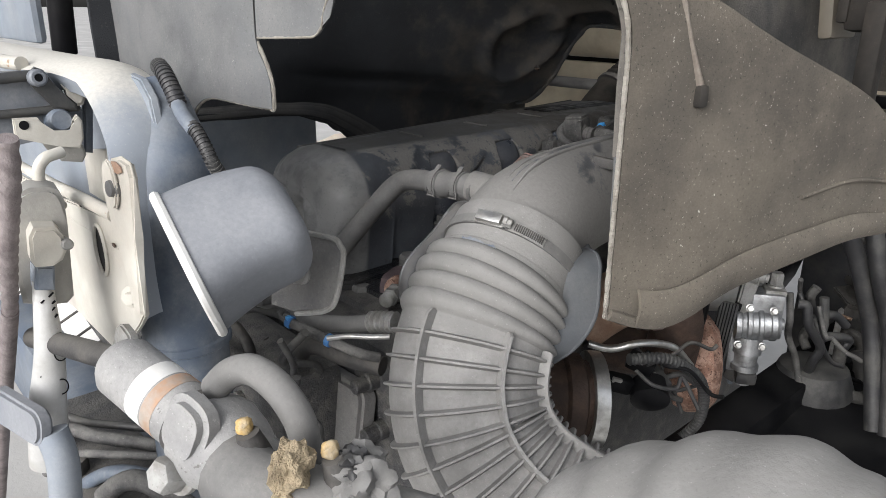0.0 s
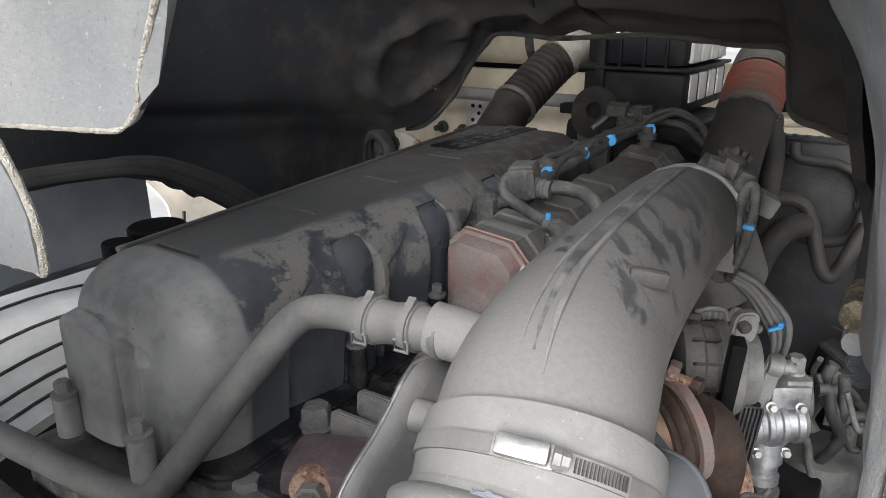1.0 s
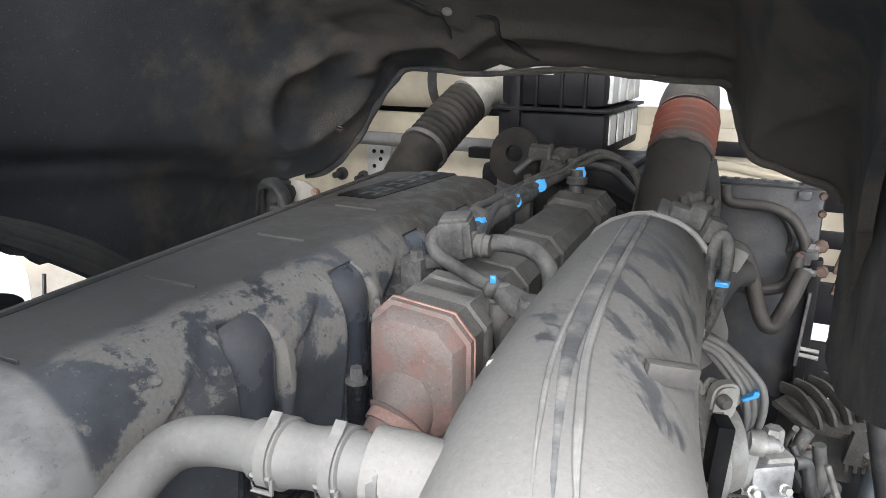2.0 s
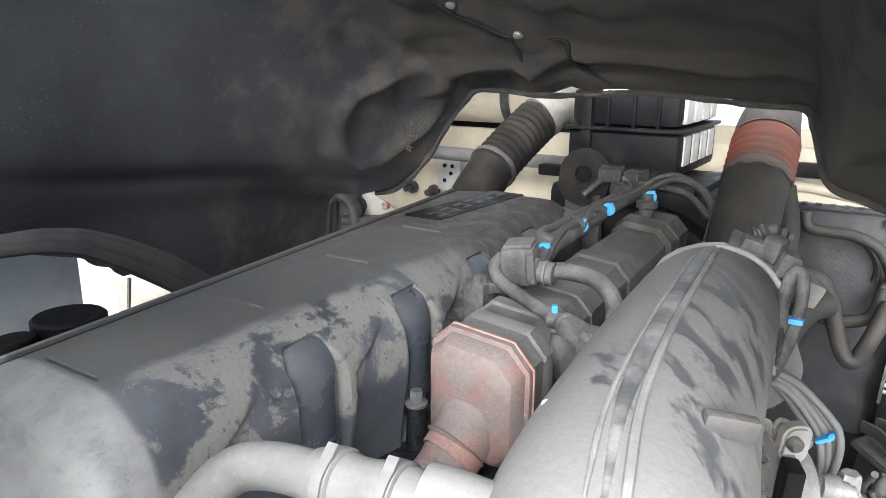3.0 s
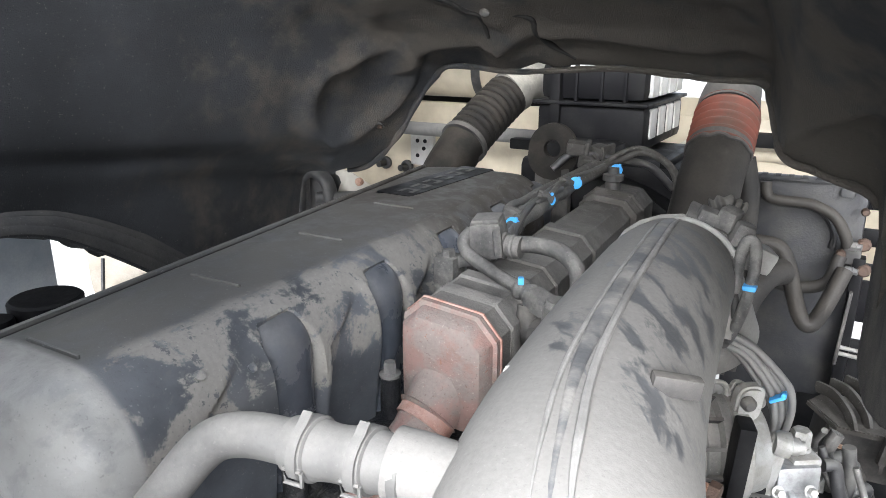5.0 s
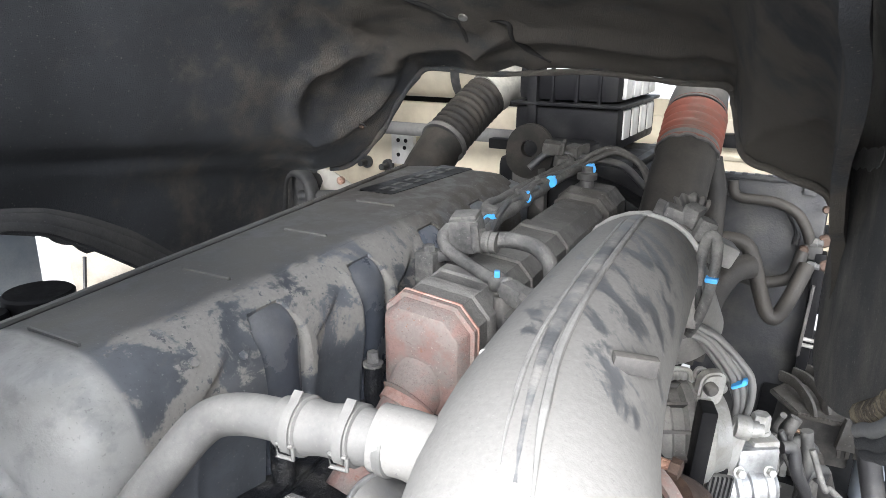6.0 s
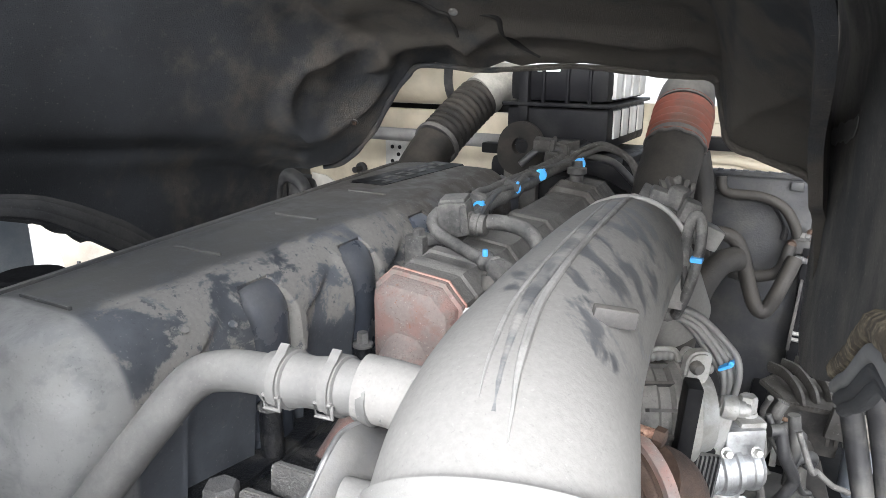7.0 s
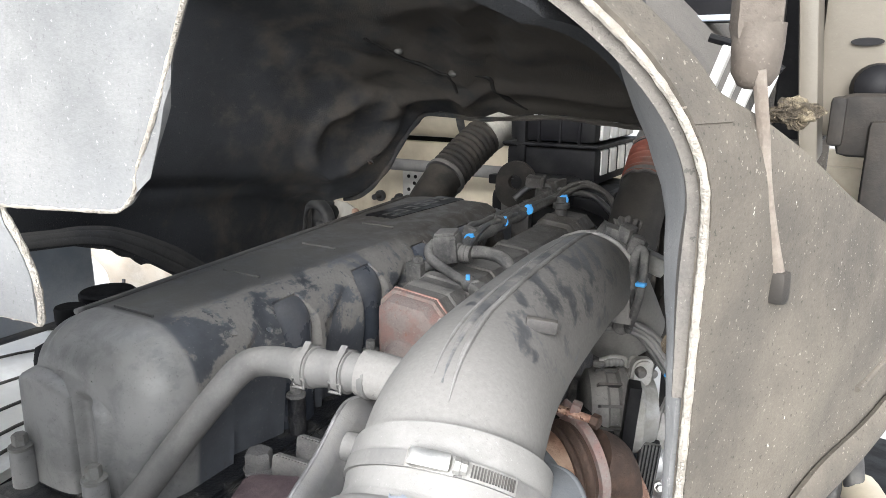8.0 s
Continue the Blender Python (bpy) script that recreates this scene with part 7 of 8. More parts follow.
for x, z, r in ((-0.706, 1.388, 0.0165),):
    ring = [(x + r * math.cos(2 * math.pi * k / 28), 0.2115, z + 0.026 * math.sin(2 * math.pi * k / 28)) for k in range(29)]
    part("oval_hole", prism([(p[0], p[2]) for p in ring[:-1]], (0, 0.2135, 0), (1, 0, 0), (0, 0, 1), 0.0012), "black", br, "dark oval hole")
    part("hole_rim", tube(ring, 0.0022, 8, 1), "bracket", br)
hexbolt((-0.628, 0.2125, 1.362), (0.7, -0.7, 0.05), 0.0065, 0.007, 1.7, br, "bracket")
for x, z in ((-0.755, 1.425), (-0.835, 1.418), (-0.70, 1.405), (-0.66, 1.405)):
    part("chipped_spot", prism([(0.0045, 0), (0.001, 0.0018), (-0.004, 0.0012), (-0.003, -0.0012), (0.002, -0.002)], (x, 0.2122, z), (1, 0, 0), (0, 0, 1), 0.0014), "rust_dark", br)

ga = thing("gas_strut_cover", (-0.72, 0.17, 1.38), "grey-beige rounded cover arm with a cream round lock", "cover arm")
ARM = [(0.132, 1.440), (0.148, 1.457), (0.158, 1.461), (0.174, 1.459), (0.181, 1.455), (0.185, 1.445), (0.184, 1.420), (0.179, 1.348), (0.172, 1.342), (0.160, 1.344), (0.135, 1.352)]
part("arm_body", slab(at_x(-0.70, ARM), (-0.040, 0.006, 0), 0.004), "strut_cover", ga)
LOCK = [(0.150, 1.431), (0.168, 1.428), (0.173, 1.419), (0.174, 1.405), (0.169, 1.396), (0.160, 1.392), (0.146, 1.394), (0.143, 1.401), (0.145, 1.423)]
part("lock_block", slab(at_x(-0.672, LOCK), (-0.032, 0.004, 0), 0.003), "bracket", ga, "cream lock block")
part("lock_pin", lathe((-0.690, 0.1745, 1.409), (1, 0.0, 0.1), [(0, 0.0055), (0.020, 0.0055), (0.022, 0.0040)], 14), "alu_dusty", ga)
part("plug", slab(at_x(-0.680, [(0.147, 1.393), (0.163, 1.389), (0.160, 1.366), (0.144, 1.370)]), (-0.022, 0, 0), 0.002), "post_blue", ga, "dark square plug")

latch = thing("panel_latch", (-0.80, 0.2, 1.46), "dark metal panel latch with a pale drilled lug", "latch")
part("latch_body", slab(at_x(-0.80, [(0.140, 1.556), (0.200, 1.554), (0.224, 1.542), (0.222, 1.516), (0.240, 1.515), (0.238, 1.500), (0.20, 1.488), (0.140, 1.480)]), (-0.05, 0.010, 0), 0.003), "latch_metal", latch)
part("upper_bar", tube([(-0.793, 0.140, 1.550), (-0.792, 0.167, 1.552), (-0.790, 0.198, 1.554)], 0.0055, 12, 4), "panel", latch)
part("lower_bar", tube([(-0.795, 0.140, 1.517), (-0.793, 0.191, 1.518), (-0.790, 0.234, 1.520)], 0.0045, 12, 4), "panel", latch)
part("latch_arm", slab(at_x(-0.778, [(0.192, 1.557), (0.197, 1.562), (0.204, 1.559), (0.216, 1.536), (0.230, 1.524), (0.228, 1.518), (0.208, 1.521), (0.191, 1.544)]), (-0.016, 0.002, 0), 0.002), "panel", latch)
part("pivot", lathe((-0.780, 0.1965, 1.552), (1, 0, 0.1), [(0, 0.0085), (0.010, 0.0085), (0.012, 0.0065), (0.012, 0.0040), (0.007, 0.0038)], 20), "latch_metal", latch, "round pivot")
part("pivot_pin", lathe((-0.772, 0.1965, 1.5525), (1, 0, 0.1), [(0, 0.0036), (0.003, 0.0036)], 12), "black", latch)
part("catch_block", slab(at_x(-0.780, [(0.218, 1.544), (0.224, 1.549), (0.238, 1.548), (0.241, 1.540), (0.240, 1.530), (0.236, 1.522), (0.226, 1.521), (0.224, 1.533)]), (-0.03, 0.004, 0), 0.003), "bracket", latch, "pale catch block")
LUGP = [(0.168, 1.515), (0.190, 1.514), (0.195, 1.505), (0.202, 1.499), (0.218, 1.498), (0.221, 1.509), (0.226, 1.514), (0.230, 1.508), (0.229, 1.490), (0.224, 1.480), (0.205, 1.484), (0.190, 1.489), (0.167, 1.497)]
part("drilled_lug", slab(at_x(-0.770, LUGP), (-0.010, 0.001, 0), 0.0015), "bracket", latch, "pale lug plate with a hole")
part("lug_hole", lathe((-0.7705, 0.1765, 1.5085), (1, 0, 0), [(0, 0.0045), (0.0012, 0.0045)], 18), "black", latch, "dark hole")
part("lower_lug", slab(at_x(-0.785, [(0.190, 1.492), (0.229, 1.488), (0.233, 1.470), (0.228, 1.462), (0.208, 1.466), (0.196, 1.480)]), (-0.020, 0.003, 0), 0.002), "strut_cover", latch)
part("roller", lathe((-0.800, 0.2120, 1.507), (1, 0, 0.1), [(0, 0.0115), (0.022, 0.0115), (0.025, 0.0095)], 24), "post_blue", latch, "round blue-grey roller")
part("hook", tube([(-0.745, 0.200, 1.483), (-0.742, 0.193, 1.482), (-0.740, 0.184, 1.480), (-0.740, 0.177, 1.472), (-0.740, 0.175, 1.460), (-0.745, 0.180, 1.445), (-0.760, 0.195, 1.425)], 0.0058, 12, 6), "bracket", latch, "cream hook")
rod = thing("support_strut", (-0.80, 0.13, 1.1), "rusty corrugated support strut with a grey foot", "strut")
part("strut_sleeve", tube([(-0.567, 0.125, 1.529), (-0.585, 0.125, 1.494), (-0.651, 0.125, 1.423), (-0.713, 0.125, 1.344)], lambda s, d: 0.0072 + 0.0005 * math.sin(d * 420), 16, 24), "strut_dust", rod)
part("strut_foot", tube([(-0.713, 0.125, 1.344), (-0.81, 0.125, 1.244), (-0.98, 0.125, 1.072), (-1.23, 0.125, 0.81)], 0.0078, 16, 6), "strut_dust", rod)
tub = thing("white_tube", (-0.79, 0.15, 1.1), "white plastic tube with dark printed marks and a cap", "tube")
part("tube_body", tube([(-0.692, 0.1525, 1.375), (-0.692, 0.147, 1.30), (-0.692, 0.136, 1.24), (-0.70, 0.130, 1.18)], lambda s, d: 0.0085 + 0.010 * min(1, 1.3 * s), 20, 8), "tube_white", tub)
for k, (y, z, w) in enumerate(((0.156, 1.362, 0.006), (0.157, 1.354, 0.004), (0.155, 1.347, 0.006), (0.157, 1.340, 0.004), (0.148, 1.357, 0.004), (0.153, 1.325, 0.007), (0.137, 1.285, 0.008), (0.136, 1.278, 0.008), (0.135, 1.270, 0.007))):
    part("printed_mark", box((-0.683 + 0.0015 * (k > 5), y, z), (0.0014, w, 0.0016), 0.0, (38, 0, 0)), "black", tub, "", False)
for y, z in ((0.154, 1.303), (0.150, 1.268)):
    part("printed_ring", tube([(-0.6785, y + 0.0055 * math.cos(a), z + 0.008 * math.sin(a)) for a in (2 * math.pi * k / 16 for k in range(17))], 0.0007, 6, 1), "black", tub)

# lamp housing: rim plane seen on edge, body running back from it
lamp = thing("lamp_housing", (-0.50, 0.27, 1.36), "grey plastic lamp housing with a pale rim, dusty", "lamp housing")
L_AX = Vector((0.246, 0.918, 0.31)).normalized()
L_E1 = Vector((0.83, -0.034, -0.556)).normalized()
L_E3 = L_AX.cross(L_E1)


def shell(u, v):
    """Rounded box that narrows towards its back."""
    a = 2 * math.pi * u
    c, s = math.cos(a), math.sin(a)
    e = 3.4
    rx, ry = math.copysign(abs(c) ** (2 / e), c), math.copysign(abs(s) ** (2 / e), s)
    k = v if v < 0.75 else 0.75 + 0.25 * math.sin((v - 0.75) / 0.25 * math.pi / 2)
    cap = 1.0 if v < 0.75 else 0.5 + 0.5 * math.cos((v - 0.75) / 0.25 * math.pi / 2)
    w = (0.057 - 0.008 * v) * cap
    h = (0.052 - 0.012 * v) * cap
    mid = Vector((-0.509, 0.2155, 1.4560)) + L_E3 * 0.054
    lift = L_E1 * (-0.006) * math.sin(v * 3.1)
    return mid + L_AX * (0.096 * k) + lift + L_E1 * (rx * w) + L_E3 * (ry * h)


bm = sheet(shell, 64, 30)
bm.faces.new([v for v in bm.verts if (v.co - shell(0, 1)).length < 0.2 and abs((v.co - shell(0, 1)).dot(L_AX)) < 1e-5][:0] or [bm.verts.new(shell(k / 64, 1)) for k in range(64)])
bmesh.ops.remove_doubles(bm, verts=bm.verts, dist=0.0003)
part("housing_shell", bm, "housing", lamp)
part("housing_rim", tube([shell(k / 64, 0.0) - L_AX * 0.003 for k in range(65)], 0.0045, 8, 1), "white", lamp, "pale edge trim")
part("lens_plate", sheet(lambda u, v: shell(u, 0.0).lerp(shell(0.125, 0).lerp(shell(0.625, 0), 0.5), v) + L_AX * 0.002, 32, 4), "greyblue", lamp)
ear = thing("lamp_bracket", (-0.50, 0.34, 1.36), "dusty grey sheet-metal bracket with a bolt", "bracket")
E_AT, E_X, E_Z = Vector((-0.556, 0.372, 1.362)), Vector((1, 0.15, 0)).normalized(), Vector((0.0, 0.10, 1.0)).normalized()
EAR = [(-0.075, -0.049), (-0.030, -0.046), (0.015, -0.030), (0.030, -0.012), (0.037, 0.030), (0.032, 0.041), (0.020, 0.046), (-0.030, 0.043), (-0.075, 0.040)]
part("bracket_plate", prism(EAR, E_AT, E_X, E_Z, 0.003, 0.001), "block_dust", ear)
part("rim", tube([E_AT + E_X * a + E_Z * c - Vector((0, 0.004, 0)) for a, c in ((-0.075, 0.040), (-0.030, 0.043), (0.020, 0.046), (0.032, 0.041), (0.037, 0.030), (0.030, -0.012), (0.015, -0.030), (-0.030, -0.046))], 0.003, 8, 5), "alu_dusty", ear)
hexbolt((-0.580, 0.366, 1.363), (0.15, -1, 0.1), 0.011, 0.012, 1.2, ear, "alu_dusty")
hexbolt((-0.593, 0.364, 1.402), (0.15, -1, 0.1), 0.006, 0.014, 1.2, ear, "alu_dusty")

cyl = thing("tilt_cylinder", (-0.50, 0.15, 1.3), "grey cylinder with white and orange bands and a cast end", "cylinder")
C0, C1 = Vector((-0.565, 0.175, 1.332)), Vector((-0.370, 0.220, 1.285))
cd = (C1 - C0).normalized()
part("barrel", lathe(C0, cd, [(0, 0.015), (0.002, 0.023), (0.01, 0.027), (0.090, 0.0268), (0.092, 0.0256), (0.125, 0.0256), (0.130, 0.022)], 32), "cylinder_paint", cyl)
part("white_band", lathe(C0 + cd * 0.050, cd, [(0, 0.0268), (0, 0.0272), (0.018, 0.0272), (0.018, 0.0268)], 32), "white", cyl, "white band")
part("orange_band", lathe(C0 + cd * 0.070, cd, [(0, 0.0268), (0, 0.0272), (0.013, 0.0272), (0.013, 0.0268)], 32), "orange", cyl, "orange band")
part("end_ring", lathe(C0 + cd * 0.098, cd, [(0, 0.0250), (0, 0.0285), (0.008, 0.0290), (0.010, 0.0250)], 32), "rubber_dusty", cyl)
part("end_casting", tube([C0 + cd * 0.112, C0 + cd * 0.16 + Vector((0, 0, 0.004)), C0 + cd * 0.20 + Vector((0.002, 0.004, -0.004)), C0 + cd * 0.245 + Vector((0.005, 0.01, -0.012))], lambda s, d: 0.034 - 0.006 * s + 0.004 * math.sin(s * 11) + 0.003 * noise.noise(Vector((d * 60, 1.0, 2.0))), 20, 10), "cylinder_paint", cyl)
part("casting_lug", prism(rounded(0.045, 0.05, 0.018), C0 + cd * 0.135 + Vector((0.0, -0.012, 0.024)), (0.9, 0.2, -0.3), (0.2, 0.3, 0.9), 0.022, 0.006), "cylinder_paint", cyl)
hexbolt(C0 + cd * 0.125 + Vector((0.0, -0.024, -0.018)), (0.25, -0.8, 0.35), 0.014, 0.020, 1.25, cyl, "alu_dusty")
part("cross_rod", tube([(-0.74, 0.145, 1.30), (-0.65, 0.160, 1.318), (-0.56, 0.175, 1.335)], 0.011, 16, 4), "rubber_dusty", cyl)
part("rod_lug", prism(rounded(0.034, 0.030, 0.010), (-0.592, 0.195, 1.332), (1, 0, -0.2), (0.1, 0.3, 1), 0.01, 0.002), "alu_dusty", cyl)
cable("cylinder_hose", [(-0.45, 0.21, 1.344), (-0.433, 0.215, 1.361), (-0.409, 0.22, 1.373), (-0.388, 0.225, 1.371), (-0.372, 0.23, 1.359), (-0.365, 0.235, 1.34), (-0.368, 0.24, 1.31)], 0.0115, "vent", "dusty grey hydraulic hose looping over the cylinder end", "hose")
PLUGS = thing("plug_holder", (-0.31, 0.21, 1.2), "dusty grey holder bar under the electrical plugs", "holder")
part("holder_bar", tube([(-0.40, 0.195, 1.305), (-0.36, 0.205, 1.30), (-0.32, 0.24, 1.29), (-0.27, 0.29, 1.27)], 0.028, 14, 8), "vent", PLUGS)
part("holder_foot", tube([(-0.36, 0.215, 1.29), (-0.40, 0.24, 1.20), (-0.44, 0.27, 1.10)], 0.016, 12, 6), "vent", PLUGS)
def lumpy(at, size, seed, rough=0.25):
    """Soft dented lump of dirty padding or sleeve."""
    bml = bmesh.new()
    bmesh.ops.create_icosphere(bml, subdivisions=4, radius=1.0)
    for v in bml.verts:
        d = v.co.normalized()
        k = 1 + rough * noise.noise(d * 1.6 + Vector((seed, 0, 0))) + 0.5 * rough * noise.noise(d * 4.5 + Vector((0, seed, 0))) + 0.15 * rough * noise.noise(d * 13)
        v.co = Vector(at) + Vector((d.x * size[0], d.y * size[1], d.z * size[2])) * k
    return bml


for at, cap, tone in (((-0.393, 0.205, 1.34), "yellow", 0.0), ((-0.329, 0.235, 1.34), "yellow", 0.3)):
    pl = thing("cable_plug", (at[0], at[1], at[2] - 0.04), "dusty electrical plug with a yellowed cap", "plug", "cable plugs")
    at = Vector(at)
    part("plug_body", tube([at + Vector((0.004, 0.0, -0.004)), at + Vector((0.006, 0.004, -0.022)), at + Vector((0.004, 0.010, -0.045)), at + Vector((0.0, 0.02, -0.08))], lambda s, d: 0.0085 + 0.004 * math.sin(min(1, s * 2) * 2.2), 16, 8), "rubber_dusty", pl)
    part("plug_cap", lumpy(at, (0.0062, 0.0062, 0.0068), 3 + tone, 0.2), cap, pl, "yellowed cap")
pad = thing("frayed_padding", (-0.337, 0.21, 1.334), "torn dirty yellowish foam padding on the plugs", "padding")
part("padding_lump", lumpy((-0.337, 0.21, 1.334), (0.013, 0.014, 0.017), 8.0, 0.5), "tan", pad)
part("padding_lump", lumpy(Vector((-0.337, 0.21, 1.334)) + Vector((-0.004, -0.006, -0.018)), (0.011, 0.010, 0.013), 2.0, 0.5), "tan", pad)
slv = thing("dusty_loom_sleeve", (-0.318, 0.245, 1.334), "dusty dark torn wiring sleeve beside the hose", "sleeve")
part("sleeve_lump", lumpy(Vector((-0.318, 0.245, 1.334)) + Vector((0.004, 0.004, -0.016)), (0.024, 0.022, 0.020), 5.0, 0.45), "vent", slv)
part("sleeve_lump", lumpy(Vector((-0.318, 0.245, 1.334)) + Vector((0.0, 0.0, -0.002)), (0.014, 0.012, 0.009), 6.0, 0.6), "rubber", slv)

# conduits
def conduit(name, pts, r, pitch, material, label):
    """Corrugated tube: a dark core with a ring for each corrugation."""
    th = thing(name, pts[len(pts) // 2], label, "conduit")
    part("core", tube(pts, r * 0.88, 14, 10), "rubber", th)
    line, run = spline(pts, 40), 0.0
    bmc = bmesh.new()
    for (a, t, u, w), b in zip(frames_along(line), line[1:]):
        run += (b - a).length
        if run >= pitch:
            run -= pitch
            lathe(a, t, [(-pitch * 0.30, r * 0.82), (-pitch * 0.20, r), (pitch * 0.20, r), (pitch * 0.30, r * 0.82)], 14, bmc)
    part("corrugation", bmc, material, th)


conduit("corrugated_conduit", [(-0.690, 0.300, 1.530), (-0.676, 0.285, 1.556), (-0.656, 0.273, 1.567), (-0.634, 0.268, 1.564), (-0.620, 0.268, 1.552), (-0.612, 0.270, 1.536)], 0.0080, 0.0038, "rubber", "dusty corrugated conduit end over the front panel")
cable("smooth_sleeve", [(-0.640, 0.285, 1.535), (-0.618, 0.272, 1.537), (-0.603, 0.267, 1.534), (-0.588, 0.266, 1.526), (-0.576, 0.267, 1.519)], 0.0066, "post_blue", "grey smooth sleeve between two conduits", "sleeve")
conduit("corrugated_conduit", [(-0.580, 0.267, 1.523), (-0.571, 0.268, 1.516), (-0.562, 0.270, 1.504), (-0.559, 0.274, 1.490), (-0.566, 0.290, 1.465)], 0.0064, 0.0036, "rubber", "black corrugated conduit behind the lamp housing")
for pts, r, m, lab in (
    ([(-0.765, 0.4, 1.266), (-0.744, 0.41, 1.263), (-0.727, 0.43, 1.243), (-0.692, 0.45, 1.241), (-0.65, 0.465, 1.249), (-0.617, 0.48, 1.258)], 0.0105, "vent", "dusty grey hose with a braided end"),
    ([(-0.778, 0.44, 1.021), (-0.758, 0.44, 1.082), (-0.744, 0.44, 1.146), (-0.725, 0.44, 1.19), (-0.694, 0.445, 1.209), (-0.646, 0.46, 1.206), (-0.6, 0.48, 1.205)], 0.012, "rubber_dusty", "dusty black elbow hose"),
    ([(-0.718, 0.41, 1.259), (-0.695, 0.41, 1.253), (-0.669, 0.42, 1.247), (-0.637, 0.43, 1.242), (-0.606, 0.45, 1.231), (-0.594, 0.47, 1.223)], 0.0062, "harness", "dusty black wiring loom with blue ties"),
    ([(-0.628, 0.42, 1.252), (-0.613, 0.44, 1.254), (-0.589, 0.455, 1.257), (-0.571, 0.47, 1.259)], 0.0032, "steel", "thin bright steel line"),
    ([(-0.907, 0.4, 1.194), (-0.851, 0.4, 1.202), (-0.814, 0.4, 1.196), (-0.802, 0.405, 1.169), (-0.815, 0.41, 1.113)], 0.0075, "rubber_dusty", "black taped wiring branch"),
    ([(-0.947, 0.42, 1.141), (-0.889, 0.42, 1.125), (-0.867, 0.42, 1.097), (-0.843, 0.43, 1.036)], 0.0065, "harness", "dusty black wiring branch"),
    ([(-0.831, 0.405, 1.223), (-0.77, 0.405, 1.247), (-0.704, 0.41, 1.258)], 0.006, "rubber", "black wire over the hoses"),
    ([(-0.833, 0.44, 1.168), (-0.815, 0.45, 1.135), (-0.804, 0.45, 1.094), (-0.842, 0.46, 1.004)], 0.008, "rubber_dusty", "dusty black hose in front of the engine"),
):
    cable("engine_hose", pts, r, m, lab, "hose", [pts[1], pts[3]] if r == 0.0062 else ())
cable("braided_line", [(-0.62, 0.478, 1.258), (-0.603, 0.484, 1.263), (-0.585, 0.49, 1.266)], 0.0125, "alu_dusty", "braided steel line end", "hose", ribs=True)
single("front_plate", prism(rounded(0.15, 0.13, 0.02), (-0.727, 0.5, 1.077), (1, 0.05, 0), (0, 0.15, 1), 0.03, 0.006), "block_dust", "dusty flat cast plate on the engine front", "cover plate")
for x, y, z in ((-0.695, 0.41, 1.253), (-0.639, 0.43, 1.242)):
    single("loom_tie", lathe((x, y, z), (0.8, 0.3, -0.2), [(-0.004, 0.007), (-0.003, 0.0082), (0.003, 0.0082), (0.004, 0.007)], 14), "tie_blue", "small blue tie round the wiring loom", "cable tie", group="loom ties")
rng = random.Random(11)
for k in range(7):
    x, y, z = rng.uniform(-0.72, -0.50), rng.uniform(0.30, 0.40), rng.uniform(1.18, 1.28)
    pts = [(x, y, z)]
    for q in range(4):
        pts.append((pts[-1][0] + rng.uniform(-0.05, 0.05), pts[-1][1] + rng.uniform(-0.02, 0.05), pts[-1][2] - rng.uniform(0.0, 0.06)))
    cable("loose_cable", pts, rng.choice((0.004, 0.005, 0.007)), "rubber", "loose black cable at the engine front", "cable")

fit_ = thing("sensor_fitting", (-0.745, 0.62, 1.19), "purple-primed casting with a brass fitting", "fitting")
part("casting", box((-0.735, 0.64, 1.205), (0.09, 0.07, 0.09), 0.018, (0, 0, 25)), "purple", fit_)
part("fitting_nut", lathe((-0.725, 0.60, 1.232), (0.5, -0.8, 0.1), [(0, 0.014), (0.01, 0.014), (0.011, 0.010), (0.018, 0.010), (0.019, 0.013), (0.03, 0.013)], 6), "alu_dusty", fit_)
for k in range(5):
    part("thread_ring", lathe(Vector((-0.725, 0.60, 1.232)) + Vector((0.5, -0.8, 0.1)).normalized() * (0.030 + 0.0032 * k), (0.5, -0.8, 0.1), [(0, 0.0085), (0.0012, 0.0105), (0.0024, 0.0085)], 18), "alu_dusty", fit_)
part("rust_collar", lathe((-0.735, 0.612, 1.232), (0.5, -0.8, 0.1), [(0, 0.020), (0.012, 0.019)], 18), "rust", fit_)

# big grey duct at the front right
duct = thing("air_duct", (-0.15, 0.28, 1.1), "large dusty grey moulded air duct", "duct")
part("duct_body", tube([(-0.20, 0.40, 1.20), (-0.17, 0.40, 1.255), (-0.12, 0.40, 1.283), (-0.06, 0.40, 1.285), (0.04, 0.41, 1.27)], lambda s, d: 0.086 + 0.007 * math.sin(d * 48 + 0.8) + 0.002 * math.sin(d * 190), 40, 24), "hose", duct)

# right side under the flap
cable("frame_rail_pipe", [(-0.05, 0.75, 1.10), (-0.12, 1.0, 1.08), (-0.2, 1.3, 1.06)], 0.03, "cream", "pale painted pipe along the frame", "pipe")
for k in range(4):
    cable("side_hose", [(-0.36 + 0.03 * k, 1.20 + 0.04 * k, 1.33), (-0.33 + 0.03 * k, 1.25, 1.22), (-0.30 + 0.03 * k, 1.28, 1.10), (-0.26 + 0.02 * k, 1.25, 0.95)], 0.014, "rubber", "black hose hanging beside the pump", "hose")
valve_block = thing("valve_block", (-0.37, 1.48, 1.0), "dark finned valve block with a lever plate and cables", "valve block")
part("block_body", box((-0.368, 1.510, 1.030), (0.10, 0.09, 0.075), 0.006, (0, 6, 14)), "rubber_dusty", valve_block)
